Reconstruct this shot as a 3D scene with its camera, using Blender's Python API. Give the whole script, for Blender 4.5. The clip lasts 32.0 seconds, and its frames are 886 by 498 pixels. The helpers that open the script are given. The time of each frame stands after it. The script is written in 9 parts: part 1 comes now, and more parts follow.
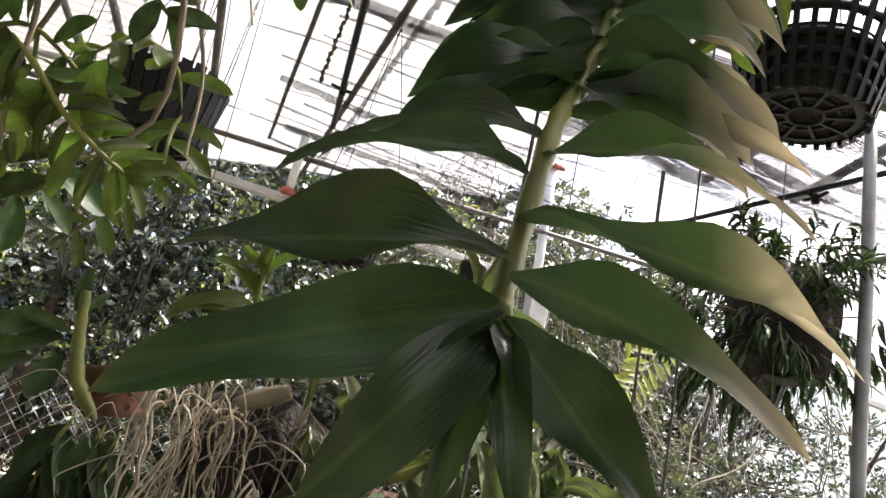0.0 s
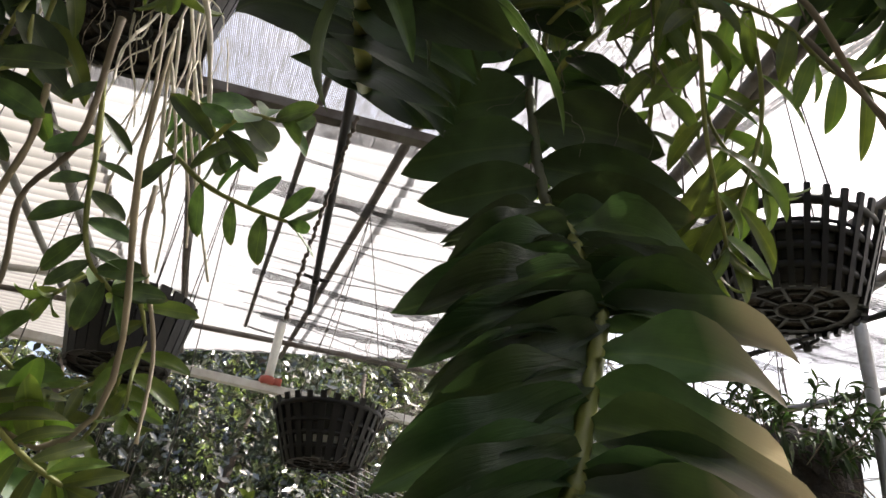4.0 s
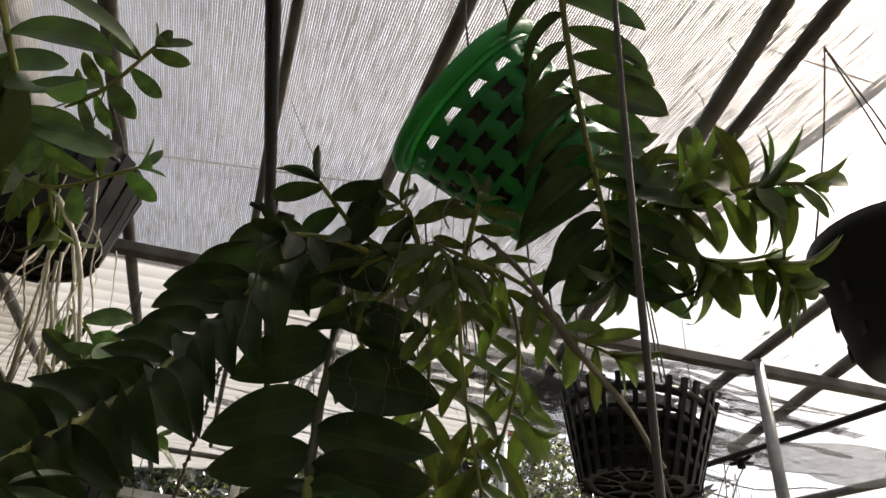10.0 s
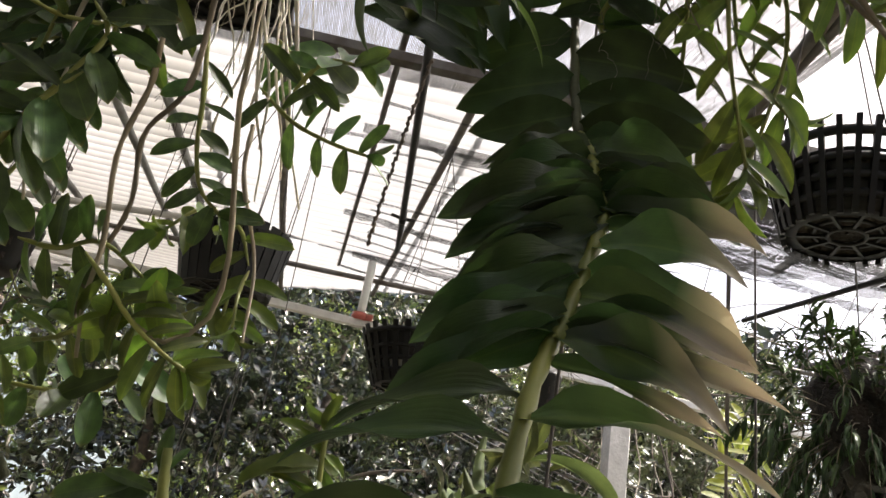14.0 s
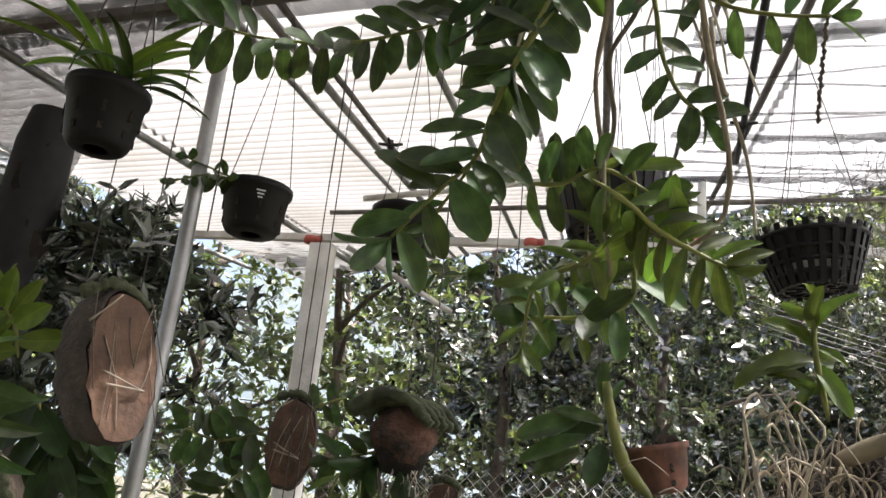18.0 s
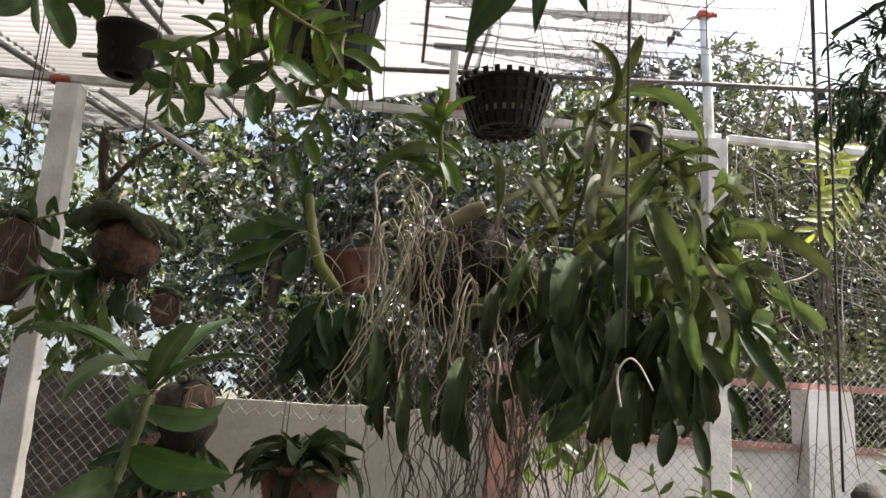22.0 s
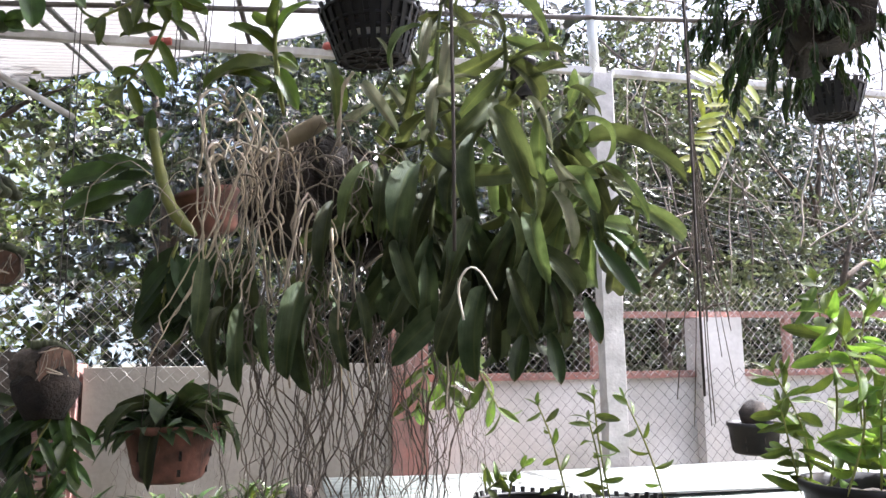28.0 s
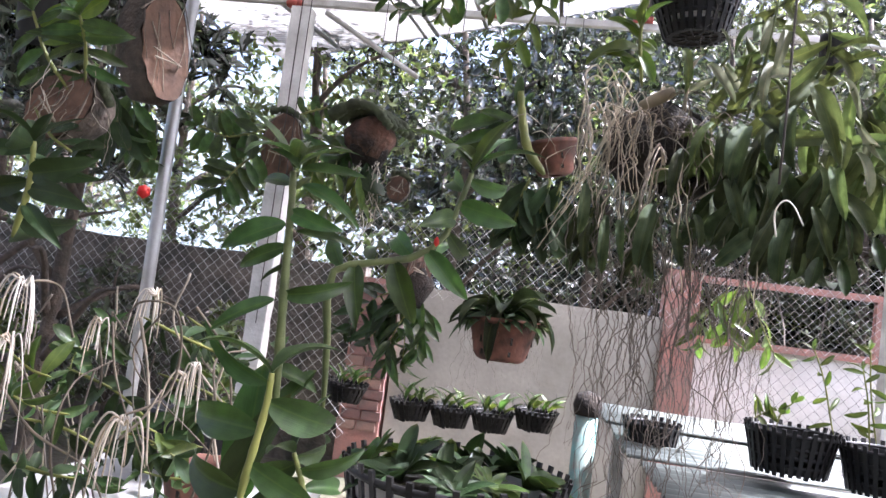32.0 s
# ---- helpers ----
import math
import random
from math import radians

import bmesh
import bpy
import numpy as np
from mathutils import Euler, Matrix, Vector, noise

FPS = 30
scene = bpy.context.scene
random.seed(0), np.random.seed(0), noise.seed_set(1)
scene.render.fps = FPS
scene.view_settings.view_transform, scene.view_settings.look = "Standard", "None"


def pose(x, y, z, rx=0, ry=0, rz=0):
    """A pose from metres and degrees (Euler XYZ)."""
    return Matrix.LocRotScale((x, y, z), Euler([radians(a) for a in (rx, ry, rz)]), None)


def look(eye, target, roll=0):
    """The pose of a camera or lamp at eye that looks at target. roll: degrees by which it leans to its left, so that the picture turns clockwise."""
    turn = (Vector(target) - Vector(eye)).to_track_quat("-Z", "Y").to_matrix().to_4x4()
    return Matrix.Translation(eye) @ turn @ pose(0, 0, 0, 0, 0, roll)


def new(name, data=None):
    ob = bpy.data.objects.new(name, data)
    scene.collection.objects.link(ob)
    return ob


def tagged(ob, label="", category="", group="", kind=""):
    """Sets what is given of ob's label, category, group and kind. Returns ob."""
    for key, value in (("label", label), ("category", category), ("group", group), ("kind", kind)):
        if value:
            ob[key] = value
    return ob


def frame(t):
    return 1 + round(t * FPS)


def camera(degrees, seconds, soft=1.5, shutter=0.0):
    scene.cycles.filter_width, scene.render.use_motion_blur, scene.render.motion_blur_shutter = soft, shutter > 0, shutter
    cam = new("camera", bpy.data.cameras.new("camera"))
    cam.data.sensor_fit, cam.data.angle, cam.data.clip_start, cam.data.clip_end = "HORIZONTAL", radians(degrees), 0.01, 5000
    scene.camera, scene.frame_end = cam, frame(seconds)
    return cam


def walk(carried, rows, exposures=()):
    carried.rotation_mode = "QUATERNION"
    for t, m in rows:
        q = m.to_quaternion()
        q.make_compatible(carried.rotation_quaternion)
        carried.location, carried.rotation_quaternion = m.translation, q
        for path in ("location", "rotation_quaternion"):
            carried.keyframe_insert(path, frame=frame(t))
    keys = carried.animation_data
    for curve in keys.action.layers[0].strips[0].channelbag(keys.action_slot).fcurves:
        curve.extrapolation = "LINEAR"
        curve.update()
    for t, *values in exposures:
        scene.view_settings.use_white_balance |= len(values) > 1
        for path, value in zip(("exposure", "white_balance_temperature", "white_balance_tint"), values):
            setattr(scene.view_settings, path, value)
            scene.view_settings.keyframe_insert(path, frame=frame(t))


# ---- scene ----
cam = camera(60.9, 32.0)
PATH = [
    (0, (0.021, 0.009, 1.511), (-0.062, 1.903, 2.15), 12.9),
    (0.5, (0.015, 0.011, 1.546), (-0.044, 1.886, 2.238), 11.1),
    (1, (0.012, 0.017, 1.558), (-0.072, 1.875, 2.295), 8.5),
    (1.5, (0.008, 0.017, 1.567), (-0.094, 1.834, 2.396), 7.0),
    (2, (0.019, -0.001, 1.587), (-0.107, 1.765, 2.518), 3.0),
    (2.5, (0.018, 0.011, 1.6), (-0.106, 1.781, 2.523), 4.5),
    (3, (0.011, 0.018, 1.609), (-0.085, 1.774, 2.563), 7.6),
    (3.5, (0.008, 0.03, 1.617), (-0.094, 1.782, 2.576), 7.5),
    (4, (0.008, 0.024, 1.631), (-0.091, 1.756, 2.627), 7.5),
    (4.5, (0.005, 0.026, 1.638), (-0.06, 1.75, 2.649), 9.9),
    (6.5, (0.034, 0.024, 1.653), (-0.057, 1.797, 2.574), 11.9),
    (7, (0.039, -0.025, 1.636), (-0.158, 1.706, 2.618), 9.3),
    (7.5, (0.063, -0.084, 1.636), (-0.077, 1.64, 2.639), 9.5),
    (8, (0.121, -0.126, 1.641), (0.002, 1.58, 2.677), 9.6),
    (8.5, (0.15, -0.144, 1.654), (0.025, 1.537, 2.731), 9.3),
    (9, (0.148, -0.14, 1.69), (0.019, 1.518, 2.801), 8.3),
    (9.5, (0.157, -0.146, 1.712), (0.028, 1.478, 2.871), 6.5),
    (10, (0.176, -0.134, 1.721), (0.07, 1.48, 2.898), 5.5),
    (10.5, (0.17, -0.156, 1.732), (0.071, 1.443, 2.93), 6.2),
    (11, (0.169, -0.167, 1.74), (0.097, 1.427, 2.947), 6.2),
    (11.5, (0.162, -0.143, 1.721), (0.091, 1.477, 2.892), 7.2),
    (12, (0.137, -0.126, 1.695), (-0.002, 1.52, 2.822), 8.5),
    (12.5, (0.11, -0.1, 1.66), (-0.078, 1.588, 2.716), 10.0),
    (13, (0.097, -0.06, 1.631), (-0.146, 1.67, 2.604), 10.2),
    (13.5, (0.081, -0.049, 1.607), (-0.189, 1.708, 2.524), 10.2),
    (14, (0.051, -0.047, 1.573), (-0.273, 1.741, 2.409), 10.7),
    (14.5, (0.045, -0.043, 1.522), (-0.344, 1.768, 2.277), 11.7),
    (15, (-0.026, -0.014, 1.464), (-0.561, 1.779, 2.172), 10.6),
    (15.3, (-0.073, -0.04, 1.466), (-0.676, 1.742, 2.144), 9.0),
    (15.5, (-0.051, -0.033, 1.446), (-0.719, 1.736, 2.097), 7.9),
    (17.5, (-0.183, -0.076, 1.461), (-1.184, 1.568, 2.005), 4.6),
    (17.6, (-0.194, -0.079, 1.448), (-1.196, 1.555, 2.017), 4.1),
    (18, (-0.174, -0.105, 1.487), (-1.176, 1.506, 2.12), 5.4),
    (18.5, (-0.146, -0.148, 1.521), (-1.105, 1.442, 2.264), 7.9),
    (19, (-0.131, -0.181, 1.536), (-1.09, 1.37, 2.358), 8.3),
    (19.5, (-0.125, -0.212, 1.553), (-1.079, 1.311, 2.432), 9.3),
    (20, (-0.085, -0.219, 1.536), (-0.954, 1.363, 2.398), 10.5),
    (20.5, (-0.048, -0.182, 1.506), (-0.795, 1.518, 2.25), 8.7),
    (21, (0.064, -0.196, 1.46), (-0.579, 1.591, 2.087), 6.0),
    (21.5, (0.098, -0.182, 1.38), (-0.475, 1.662, 1.898), 6.0),
    (22, (0.085, -0.136, 1.302), (-0.45, 1.752, 1.69), 3.6),
    (22.5, (0.097, -0.115, 1.257), (-0.418, 1.793, 1.563), 3.9),
    (23, (0.12, -0.108, 1.245), (-0.358, 1.814, 1.527), 3.2),
    (23.5, (0.137, -0.052, 1.241), (-0.274, 1.89, 1.488), 1.3),
    (24, (0.135, -0.009, 1.253), (-0.239, 1.936, 1.529), 1.3),
    (24.5, (0.086, 0.009, 1.263), (-0.365, 1.939, 1.532), 1.6),
    (26.5, (0.087, -0.021, 1.349), (-0.319, 1.888, 1.785), 1.1),
    (26.6, (0.108, -0.026, 1.341), (-0.276, 1.89, 1.768), 0.8),
    (27, (0.136, -0.004, 1.314), (-0.182, 1.933, 1.699), -0.1),
    (27.5, (0.154, 0.009, 1.283), (-0.152, 1.959, 1.601), -0.5),
    (28, (0.164, -0.016, 1.263), (-0.147, 1.939, 1.546), -0.7),
    (28.5, (0.161, -0.035, 1.242), (-0.165, 1.922, 1.493), 0.7),
    (29, (0.12, -0.075, 1.213), (-0.322, 1.864, 1.424), 2.6),
    (29.5, (0.116, -0.11, 1.196), (-0.389, 1.816, 1.383), 3.5),
    (30, (0.11, -0.177, 1.188), (-0.51, 1.714, 1.387), 6.4),
    (30.5, (0.113, -0.292, 1.207), (-0.665, 1.529, 1.483), 6.1),
    (31, (0.118, -0.382, 1.197), (-0.781, 1.379, 1.495), 7.7),
    (31.5, (0.147, -0.442, 1.164), (-0.746, 1.328, 1.431), 7.7),
    (32, (0.157, -0.488, 1.119), (-0.79, 1.267, 1.273), 7.4),
]
EXPOSURES = ((0, 1.95, 6400, 12), (4, 1.76, 6450, 12), (7, 1.78, 6450, 12), (8, 1.68, 6500, 12), (9, 1.27, 6800, 9), (10, 1.03, 6850, 9), (11, 0.84, 6850, 9), (12, 0.86, 6850, 9), (13, 1.36, 6800, 9), (14.5, 1.74, 6500, 12),
             (18, 1.97, 6200, 12), (19, 1.74, 6300, 10), (20, 1.55, 6450, 9), (21, 1.7, 6400, 11), (22, 1.62, 6350, 12), (23, 2.06, 6000, 14), (24, 2.24, 5800, 18), (27, 2.12, 5800, 16), (28, 2.2, 5750, 17), (30, 2.42, 5600, 21), (31, 2.58, 5600, 21), (32, 2.55, 5550, 21))
walk(cam, [(t, look(eye, target, roll)) for t, eye, target, roll in PATH], EXPOSURES)

# ---- daylight ----
SUN_ELEV, SUN_AZ = 57.0, 66.0   # degrees above the horizon, degrees to the right of +y
world = bpy.data.worlds.new("sky")
scene.world = world
world.use_nodes = True
wn = world.node_tree
sky = wn.nodes.new("ShaderNodeTexSky")
sky.sky_type = "NISHITA"
sky.sun_disc = False
sky.sun_elevation = radians(SUN_ELEV)
sky.sun_rotation = radians(SUN_AZ)
sky.air_density, sky.dust_density, sky.ozone_density = 1.0, 10.0, 0.5
wn.links.new(sky.outputs[0], wn.nodes["Background"].inputs[0])
wn.nodes["Background"].inputs[1].default_value = 0.15
sun = new("sun", bpy.data.lights.new("sun", "SUN"))
sun.data.energy, sun.data.angle, sun.data.color = 5.0, radians(0.6), (1.0, 0.97, 0.92)
sun_from = Vector((math.sin(radians(SUN_AZ)) * math.cos(radians(SUN_ELEV)), math.cos(radians(SUN_AZ)) * math.cos(radians(SUN_ELEV)), math.sin(radians(SUN_ELEV))))
sun.matrix_world = look(sun_from * 30, (0, 0, 0))

# ---- materials ----
def material(name, base, rough=0.6, metal=0.0, vary=0.25, scale=12.0, fine=90.0, bump=0.15, second=None, island=0.0, obj=0.0, translucent=0.0, spec=0.5, dist=0.004, vein=False):
    """A surface with two scales of colour change and a fine relief."""
    m = bpy.data.materials.new(name)
    m.use_nodes = True
    nt = m.node_tree
    n, l = nt.nodes, nt.links
    bsdf, out = n["Principled BSDF"], n["Material Output"]
    tc = n.new("ShaderNodeTexCoord")
    big, small = n.new("ShaderNodeTexNoise"), n.new("ShaderNodeTexNoise")
    big.inputs["Scale"].default_value, big.inputs["Detail"].default_value = scale, 5.0
    small.inputs["Scale"].default_value, small.inputs["Detail"].default_value = fine, 3.0
    l.new(tc.outputs["Object"], big.inputs["Vector"])
    l.new(tc.outputs["Object"], small.inputs["Vector"])
    ramp = n.new("ShaderNodeValToRGB")
    dark = second or tuple(c * (1 - vary) for c in base)
    light = base if second else tuple(min(1, c * (1 + vary)) for c in base)
    ramp.color_ramp.elements[0].position, ramp.color_ramp.elements[1].position = 0.33, 0.68
    ramp.color_ramp.elements[0].color, ramp.color_ramp.elements[1].color = (*dark, 1), (*light, 1)
    l.new(big.outputs["Fac"], ramp.inputs["Fac"])
    hsv = n.new("ShaderNodeHueSaturation")
    l.new(ramp.outputs["Color"], hsv.inputs["Color"])
    val = n.new("ShaderNodeMapRange")
    val.inputs["To Min"].default_value, val.inputs["To Max"].default_value = 1 - vary * 0.6, 1 + vary * 0.6
    l.new(small.outputs["Fac"], val.inputs["Value"])
    last = val.outputs["Result"]
    if island or obj:
        src = n.new("ShaderNodeNewGeometry").outputs["Random Per Island"] if island else n.new("ShaderNodeObjectInfo").outputs["Random"]
        w = island or obj
        mr = n.new("ShaderNodeMapRange")
        mr.inputs["To Min"].default_value, mr.inputs["To Max"].default_value = 1 - w, 1 + w
        l.new(src, mr.inputs["Value"])
        mul = n.new("ShaderNodeMath")
        mul.operation = "MULTIPLY"
        l.new(last, mul.inputs[0])
        l.new(mr.outputs["Result"], mul.inputs[1])
        last = mul.outputs[0]
        hue = n.new("ShaderNodeMapRange")
        hue.inputs["To Min"].default_value, hue.inputs["To Max"].default_value = 0.5 - 0.06 * w, 0.5 + 0.05 * w
        l.new(src, hue.inputs["Value"])
        l.new(hue.outputs["Result"], hsv.inputs["Hue"])
    l.new(last, hsv.inputs["Value"])
    l.new(hsv.outputs["Color"], bsdf.inputs["Base Color"])
    hue_out = hsv.outputs["Color"]
    bsdf.inputs["Metallic"].default_value = metal
    bsdf.inputs["Specular IOR Level"].default_value = spec
    rr = n.new("ShaderNodeMapRange")
    rr.inputs["To Min"].default_value, rr.inputs["To Max"].default_value = max(0.05, rough - 0.12), min(1, rough + 0.12)
    l.new(big.outputs["Fac"], rr.inputs["Value"])
    l.new(rr.outputs["Result"], bsdf.inputs["Roughness"])
    if vein:
        # pale midrib and fine veins along the blade's own x
        sep = n.new("ShaderNodeSeparateXYZ")
        l.new(tc.outputs["Object"], sep.inputs[0])
        ab = n.new("ShaderNodeMath")
        ab.operation = "ABSOLUTE"
        l.new(sep.outputs[1], ab.inputs[0])
        rib = n.new("ShaderNodeMapRange")
        rib.inputs["From Min"].default_value, rib.inputs["From Max"].default_value = 0.004, 0.014
        rib.inputs["To Min"].default_value, rib.inputs["To Max"].default_value = 0.16, 0.0
        l.new(ab.outputs[0], rib.inputs["Value"])
        mp = n.new("ShaderNodeMapping")
        mp.inputs["Scale"].default_value = (1.2, 55, 1)
        l.new(tc.outputs["Object"], mp.inputs["Vector"])
        small.inputs["Scale"].default_value = 2.0
        l.new(mp.outputs["Vector"], small.inputs["Vector"])
        big.inputs["Scale"].default_value = 3.5
        tip = n.new("ShaderNodeMapRange")
        tip.inputs["From Min"].default_value, tip.inputs["From Max"].default_value = 0.9, 1.02
        l.new(sep.outputs[0], tip.inputs["Value"])
        ribmix = n.new("ShaderNodeMixRGB")
        ribmix.inputs[2].default_value = (base[0] * 2.2 + 0.03, base[1] * 1.9 + 0.03, base[2] * 1.6, 1)
        l.new(rib.outputs["Result"], ribmix.inputs[0])
        l.new(hsv.outputs["Color"], ribmix.inputs[1])
        tipmix = n.new("ShaderNodeMixRGB")
        tipmix.inputs[2].default_value = (0.2, 0.14, 0.05, 1)
        tv = n.new("ShaderNodeMath")
        tv.operation = "MULTIPLY"
        tv.inputs[1].default_value = 0.6
        l.new(tip.outputs["Result"], tv.inputs[0])
        l.new(tv.outputs[0], tipmix.inputs[0])
        l.new(ribmix.outputs[0], tipmix.inputs[1])
        l.new(tipmix.outputs[0], bsdf.inputs["Base Color"])
        hue_out = tipmix.outputs[0]
    if bump:
        bp = n.new("ShaderNodeBump")
        bp.inputs["Strength"].default_value, bp.inputs["Distance"].default_value = bump, dist
        l.new(small.outputs["Fac"], bp.inputs["Height"])
        l.new(bp.outputs["Normal"], bsdf.inputs["Normal"])
    if translucent:
        tr = n.new("ShaderNodeBsdfTranslucent")
        mix = n.new("ShaderNodeMixShader")
        mix.inputs[0].default_value = translucent
        tint = n.new("ShaderNodeMixRGB")
        tint.blend_type = "MULTIPLY"
        tint.inputs[0].default_value = 1.0
        tint.inputs[2].default_value = (1.0, 1.0, 0.62, 1) if base[1] > base[2] * 1.6 else (1, 1, 1, 1)
        l.new(hue_out, tint.inputs[1])
        bright = n.new("ShaderNodeHueSaturation")
        bright.inputs["Value"].default_value = 1.6 if base[1] > base[2] * 1.6 else 1.0
        l.new(tint.outputs[0], bright.inputs["Color"])
        l.new(bright.outputs[0], tr.inputs["Color"])
        l.new(bsdf.outputs[0], mix.inputs[1])
        l.new(tr.outputs[0], mix.inputs[2])
        l.new(mix.outputs[0], out.inputs["Surface"])
    return m


def mesh_net(name, colour, pitch, cover, other=0.35):
    """Woven net: threads in both ways over open gaps, in the sheet's own x and y."""
    m = material(name, colour, rough=0.8, vary=0.3, scale=2.0, fine=25.0, bump=0.0, translucent=0.4)
    nt = m.node_tree
    n, l = nt.nodes, nt.links
    surf = n["Material Output"].inputs["Surface"].links[0].from_socket
    tc = n.new("ShaderNodeTexCoord")
    sep = n.new("ShaderNodeSeparateXYZ")
    l.new(tc.outputs["UV"], sep.inputs[0])

    def threads(socket, step, part):
        a = n.new("ShaderNodeMath")
        a.operation = "MULTIPLY"
        a.inputs[1].default_value = 1 / step
        l.new(socket, a.inputs[0])
        b = n.new("ShaderNodeMath")
        b.operation = "FRACT"
        l.new(a.outputs[0], b.inputs[0])
        c = n.new("ShaderNodeMath")
        c.operation = "LESS_THAN"
        c.inputs[1].default_value = part
        l.new(b.outputs[0], c.inputs[0])
        return c.outputs[0]
    one, two = threads(sep.outputs[0], pitch, cover), threads(sep.outputs[1], pitch * 2.5, other)
    # worn and bunched threads: the cover changes along and across them
    mp, wear = n.new("ShaderNodeMapping"), n.new("ShaderNodeTexNoise")
    mp.inputs["Scale"].default_value = (190, 11, 1)
    wear.inputs["Scale"].default_value, wear.inputs["Detail"].default_value = 1.0, 4.0
    l.new(tc.outputs["UV"], mp.inputs["Vector"])
    l.new(mp.outputs["Vector"], wear.inputs["Vector"])
    mr = n.new("ShaderNodeMapRange")
    mr.inputs["From Min"].default_value, mr.inputs["From Max"].default_value = 0.3, 0.7
    mr.inputs["To Min"].default_value, mr.inputs["To Max"].default_value = cover - 0.3, min(1.0, cover + 0.3)
    l.new(wear.outputs["Fac"], mr.inputs["Value"])
    l.new(mr.outputs["Result"], one.node.inputs[1])
    mx = n.new("ShaderNodeMath")
    mx.operation = "MAXIMUM"
    l.new(one, mx.inputs[0])
    l.new(two, mx.inputs[1])
    tr, mix = n.new("ShaderNodeBsdfTransparent"), n.new("ShaderNodeMixShader")
    l.new(mx.outputs[0], mix.inputs[0])
    l.new(tr.outputs[0], mix.inputs[1])
    l.new(surf, mix.inputs[2])
    l.new(mix.outputs[0], n["Material Output"].inputs["Surface"])
    return m


STEEL = material("galvanised_steel", (0.33, 0.34, 0.34), rough=0.5, metal=0.6, vary=0.3, second=(0.16, 0.15, 0.14), scale=9)
ZINC = material("bright_zinc_pipe", (0.6, 0.61, 0.62), rough=0.38, metal=0.55, vary=0.2, second=(0.38, 0.38, 0.37), scale=7)
DARK_STEEL = material("grimy_steel", (0.16, 0.15, 0.14), rough=0.65, metal=0.3, second=(0.07, 0.055, 0.045), scale=14)
WHITE_BAR = material("painted_bar", (0.62, 0.62, 0.6), rough=0.55, vary=0.2, second=(0.36, 0.34, 0.31), scale=10)
PVC = material("white_pvc", (0.75, 0.75, 0.73), rough=0.4, vary=0.15)
CONCRETE = material("concrete", (0.54, 0.53, 0.51), rough=0.9, second=(0.34, 0.33, 0.31), scale=9, fine=60, bump=0.8)
# Whiter copy of the concrete: sunlight on the left post is put into its colour.
SUNLIT_CONCRETE = material("sunlit_concrete", (0.8, 0.79, 0.77), rough=0.9, second=(0.55, 0.54, 0.51), scale=7, fine=60, bump=0.8)
WALL_GREY = material("stained_render", (0.38, 0.36, 0.32), rough=0.95, second=(0.24, 0.23, 0.2), scale=2.2, fine=40, bump=0.4)
WALL_WHITE = material("whitewash", (0.62, 0.61, 0.59), rough=0.9, second=(0.42, 0.41, 0.38), scale=2.0, fine=40, bump=0.3)
WALL_DARK = material("mossy_stone", (0.16, 0.135, 0.11), rough=0.95, second=(0.05, 0.048, 0.04), scale=7, fine=30, bump=0.9, dist=0.02)
RED_PAINT = material("faded_red_paint", (0.33, 0.155, 0.125), rough=0.85, second=(0.24, 0.15, 0.13), scale=9, bump=0.4, vary=0.35)
BRICK = material("flaking_brick", (0.24, 0.135, 0.11), rough=0.9, second=(0.16, 0.115, 0.1), scale=14, bump=0.5, vary=0.3, obj=0.25)
RED_CLIP = material("red_plastic", (0.34, 0.075, 0.055), rough=0.55, vary=0.15)
SHEET = material("corrugated_sheet", (0.40, 0.405, 0.415), rough=0.4, second=(0.31, 0.31, 0.31), scale=1.4, fine=30, vary=0.12, bump=0.05, translucent=0.5)


def shade_in_valleys(m, least):
    """Shading of the corrugation put into the colour: darker bands in the valleys."""
    n, l = m.node_tree.nodes, m.node_tree.links
    tc, sep = n.new("ShaderNodeTexCoord"), n.new("ShaderNodeSeparateXYZ")
    l.new(tc.outputs["UV"], sep.inputs[0])
    mul, wave, mr = n.new("ShaderNodeMath"), n.new("ShaderNodeMath"), n.new("ShaderNodeMapRange")
    mul.operation, wave.operation = "MULTIPLY", "SINE"
    mul.inputs[1].default_value = 2 * math.pi
    l.new(sep.outputs[1], mul.inputs[0])
    l.new(mul.outputs[0], wave.inputs[0])
    mr.inputs["From Min"].default_value, mr.inputs["From Max"].default_value = -1.0, 0.7
    mr.inputs["To Min"].default_value, mr.inputs["To Max"].default_value = least, 1.0
    l.new(wave.outputs[0], mr.inputs["Value"])
    for node in [q for q in n if q.type in ("BSDF_PRINCIPLED", "BSDF_TRANSLUCENT")]:
        socket = node.inputs["Base Color" if node.type == "BSDF_PRINCIPLED" else "Color"]
        src = socket.links[0].from_socket
        mx = n.new("ShaderNodeMixRGB")
        mx.blend_type = "MULTIPLY"
        mx.inputs[0].default_value = 1.0
        l.new(src, mx.inputs[1])
        l.new(mr.outputs["Result"], mx.inputs[2])
        l.new(mx.outputs[0], socket)


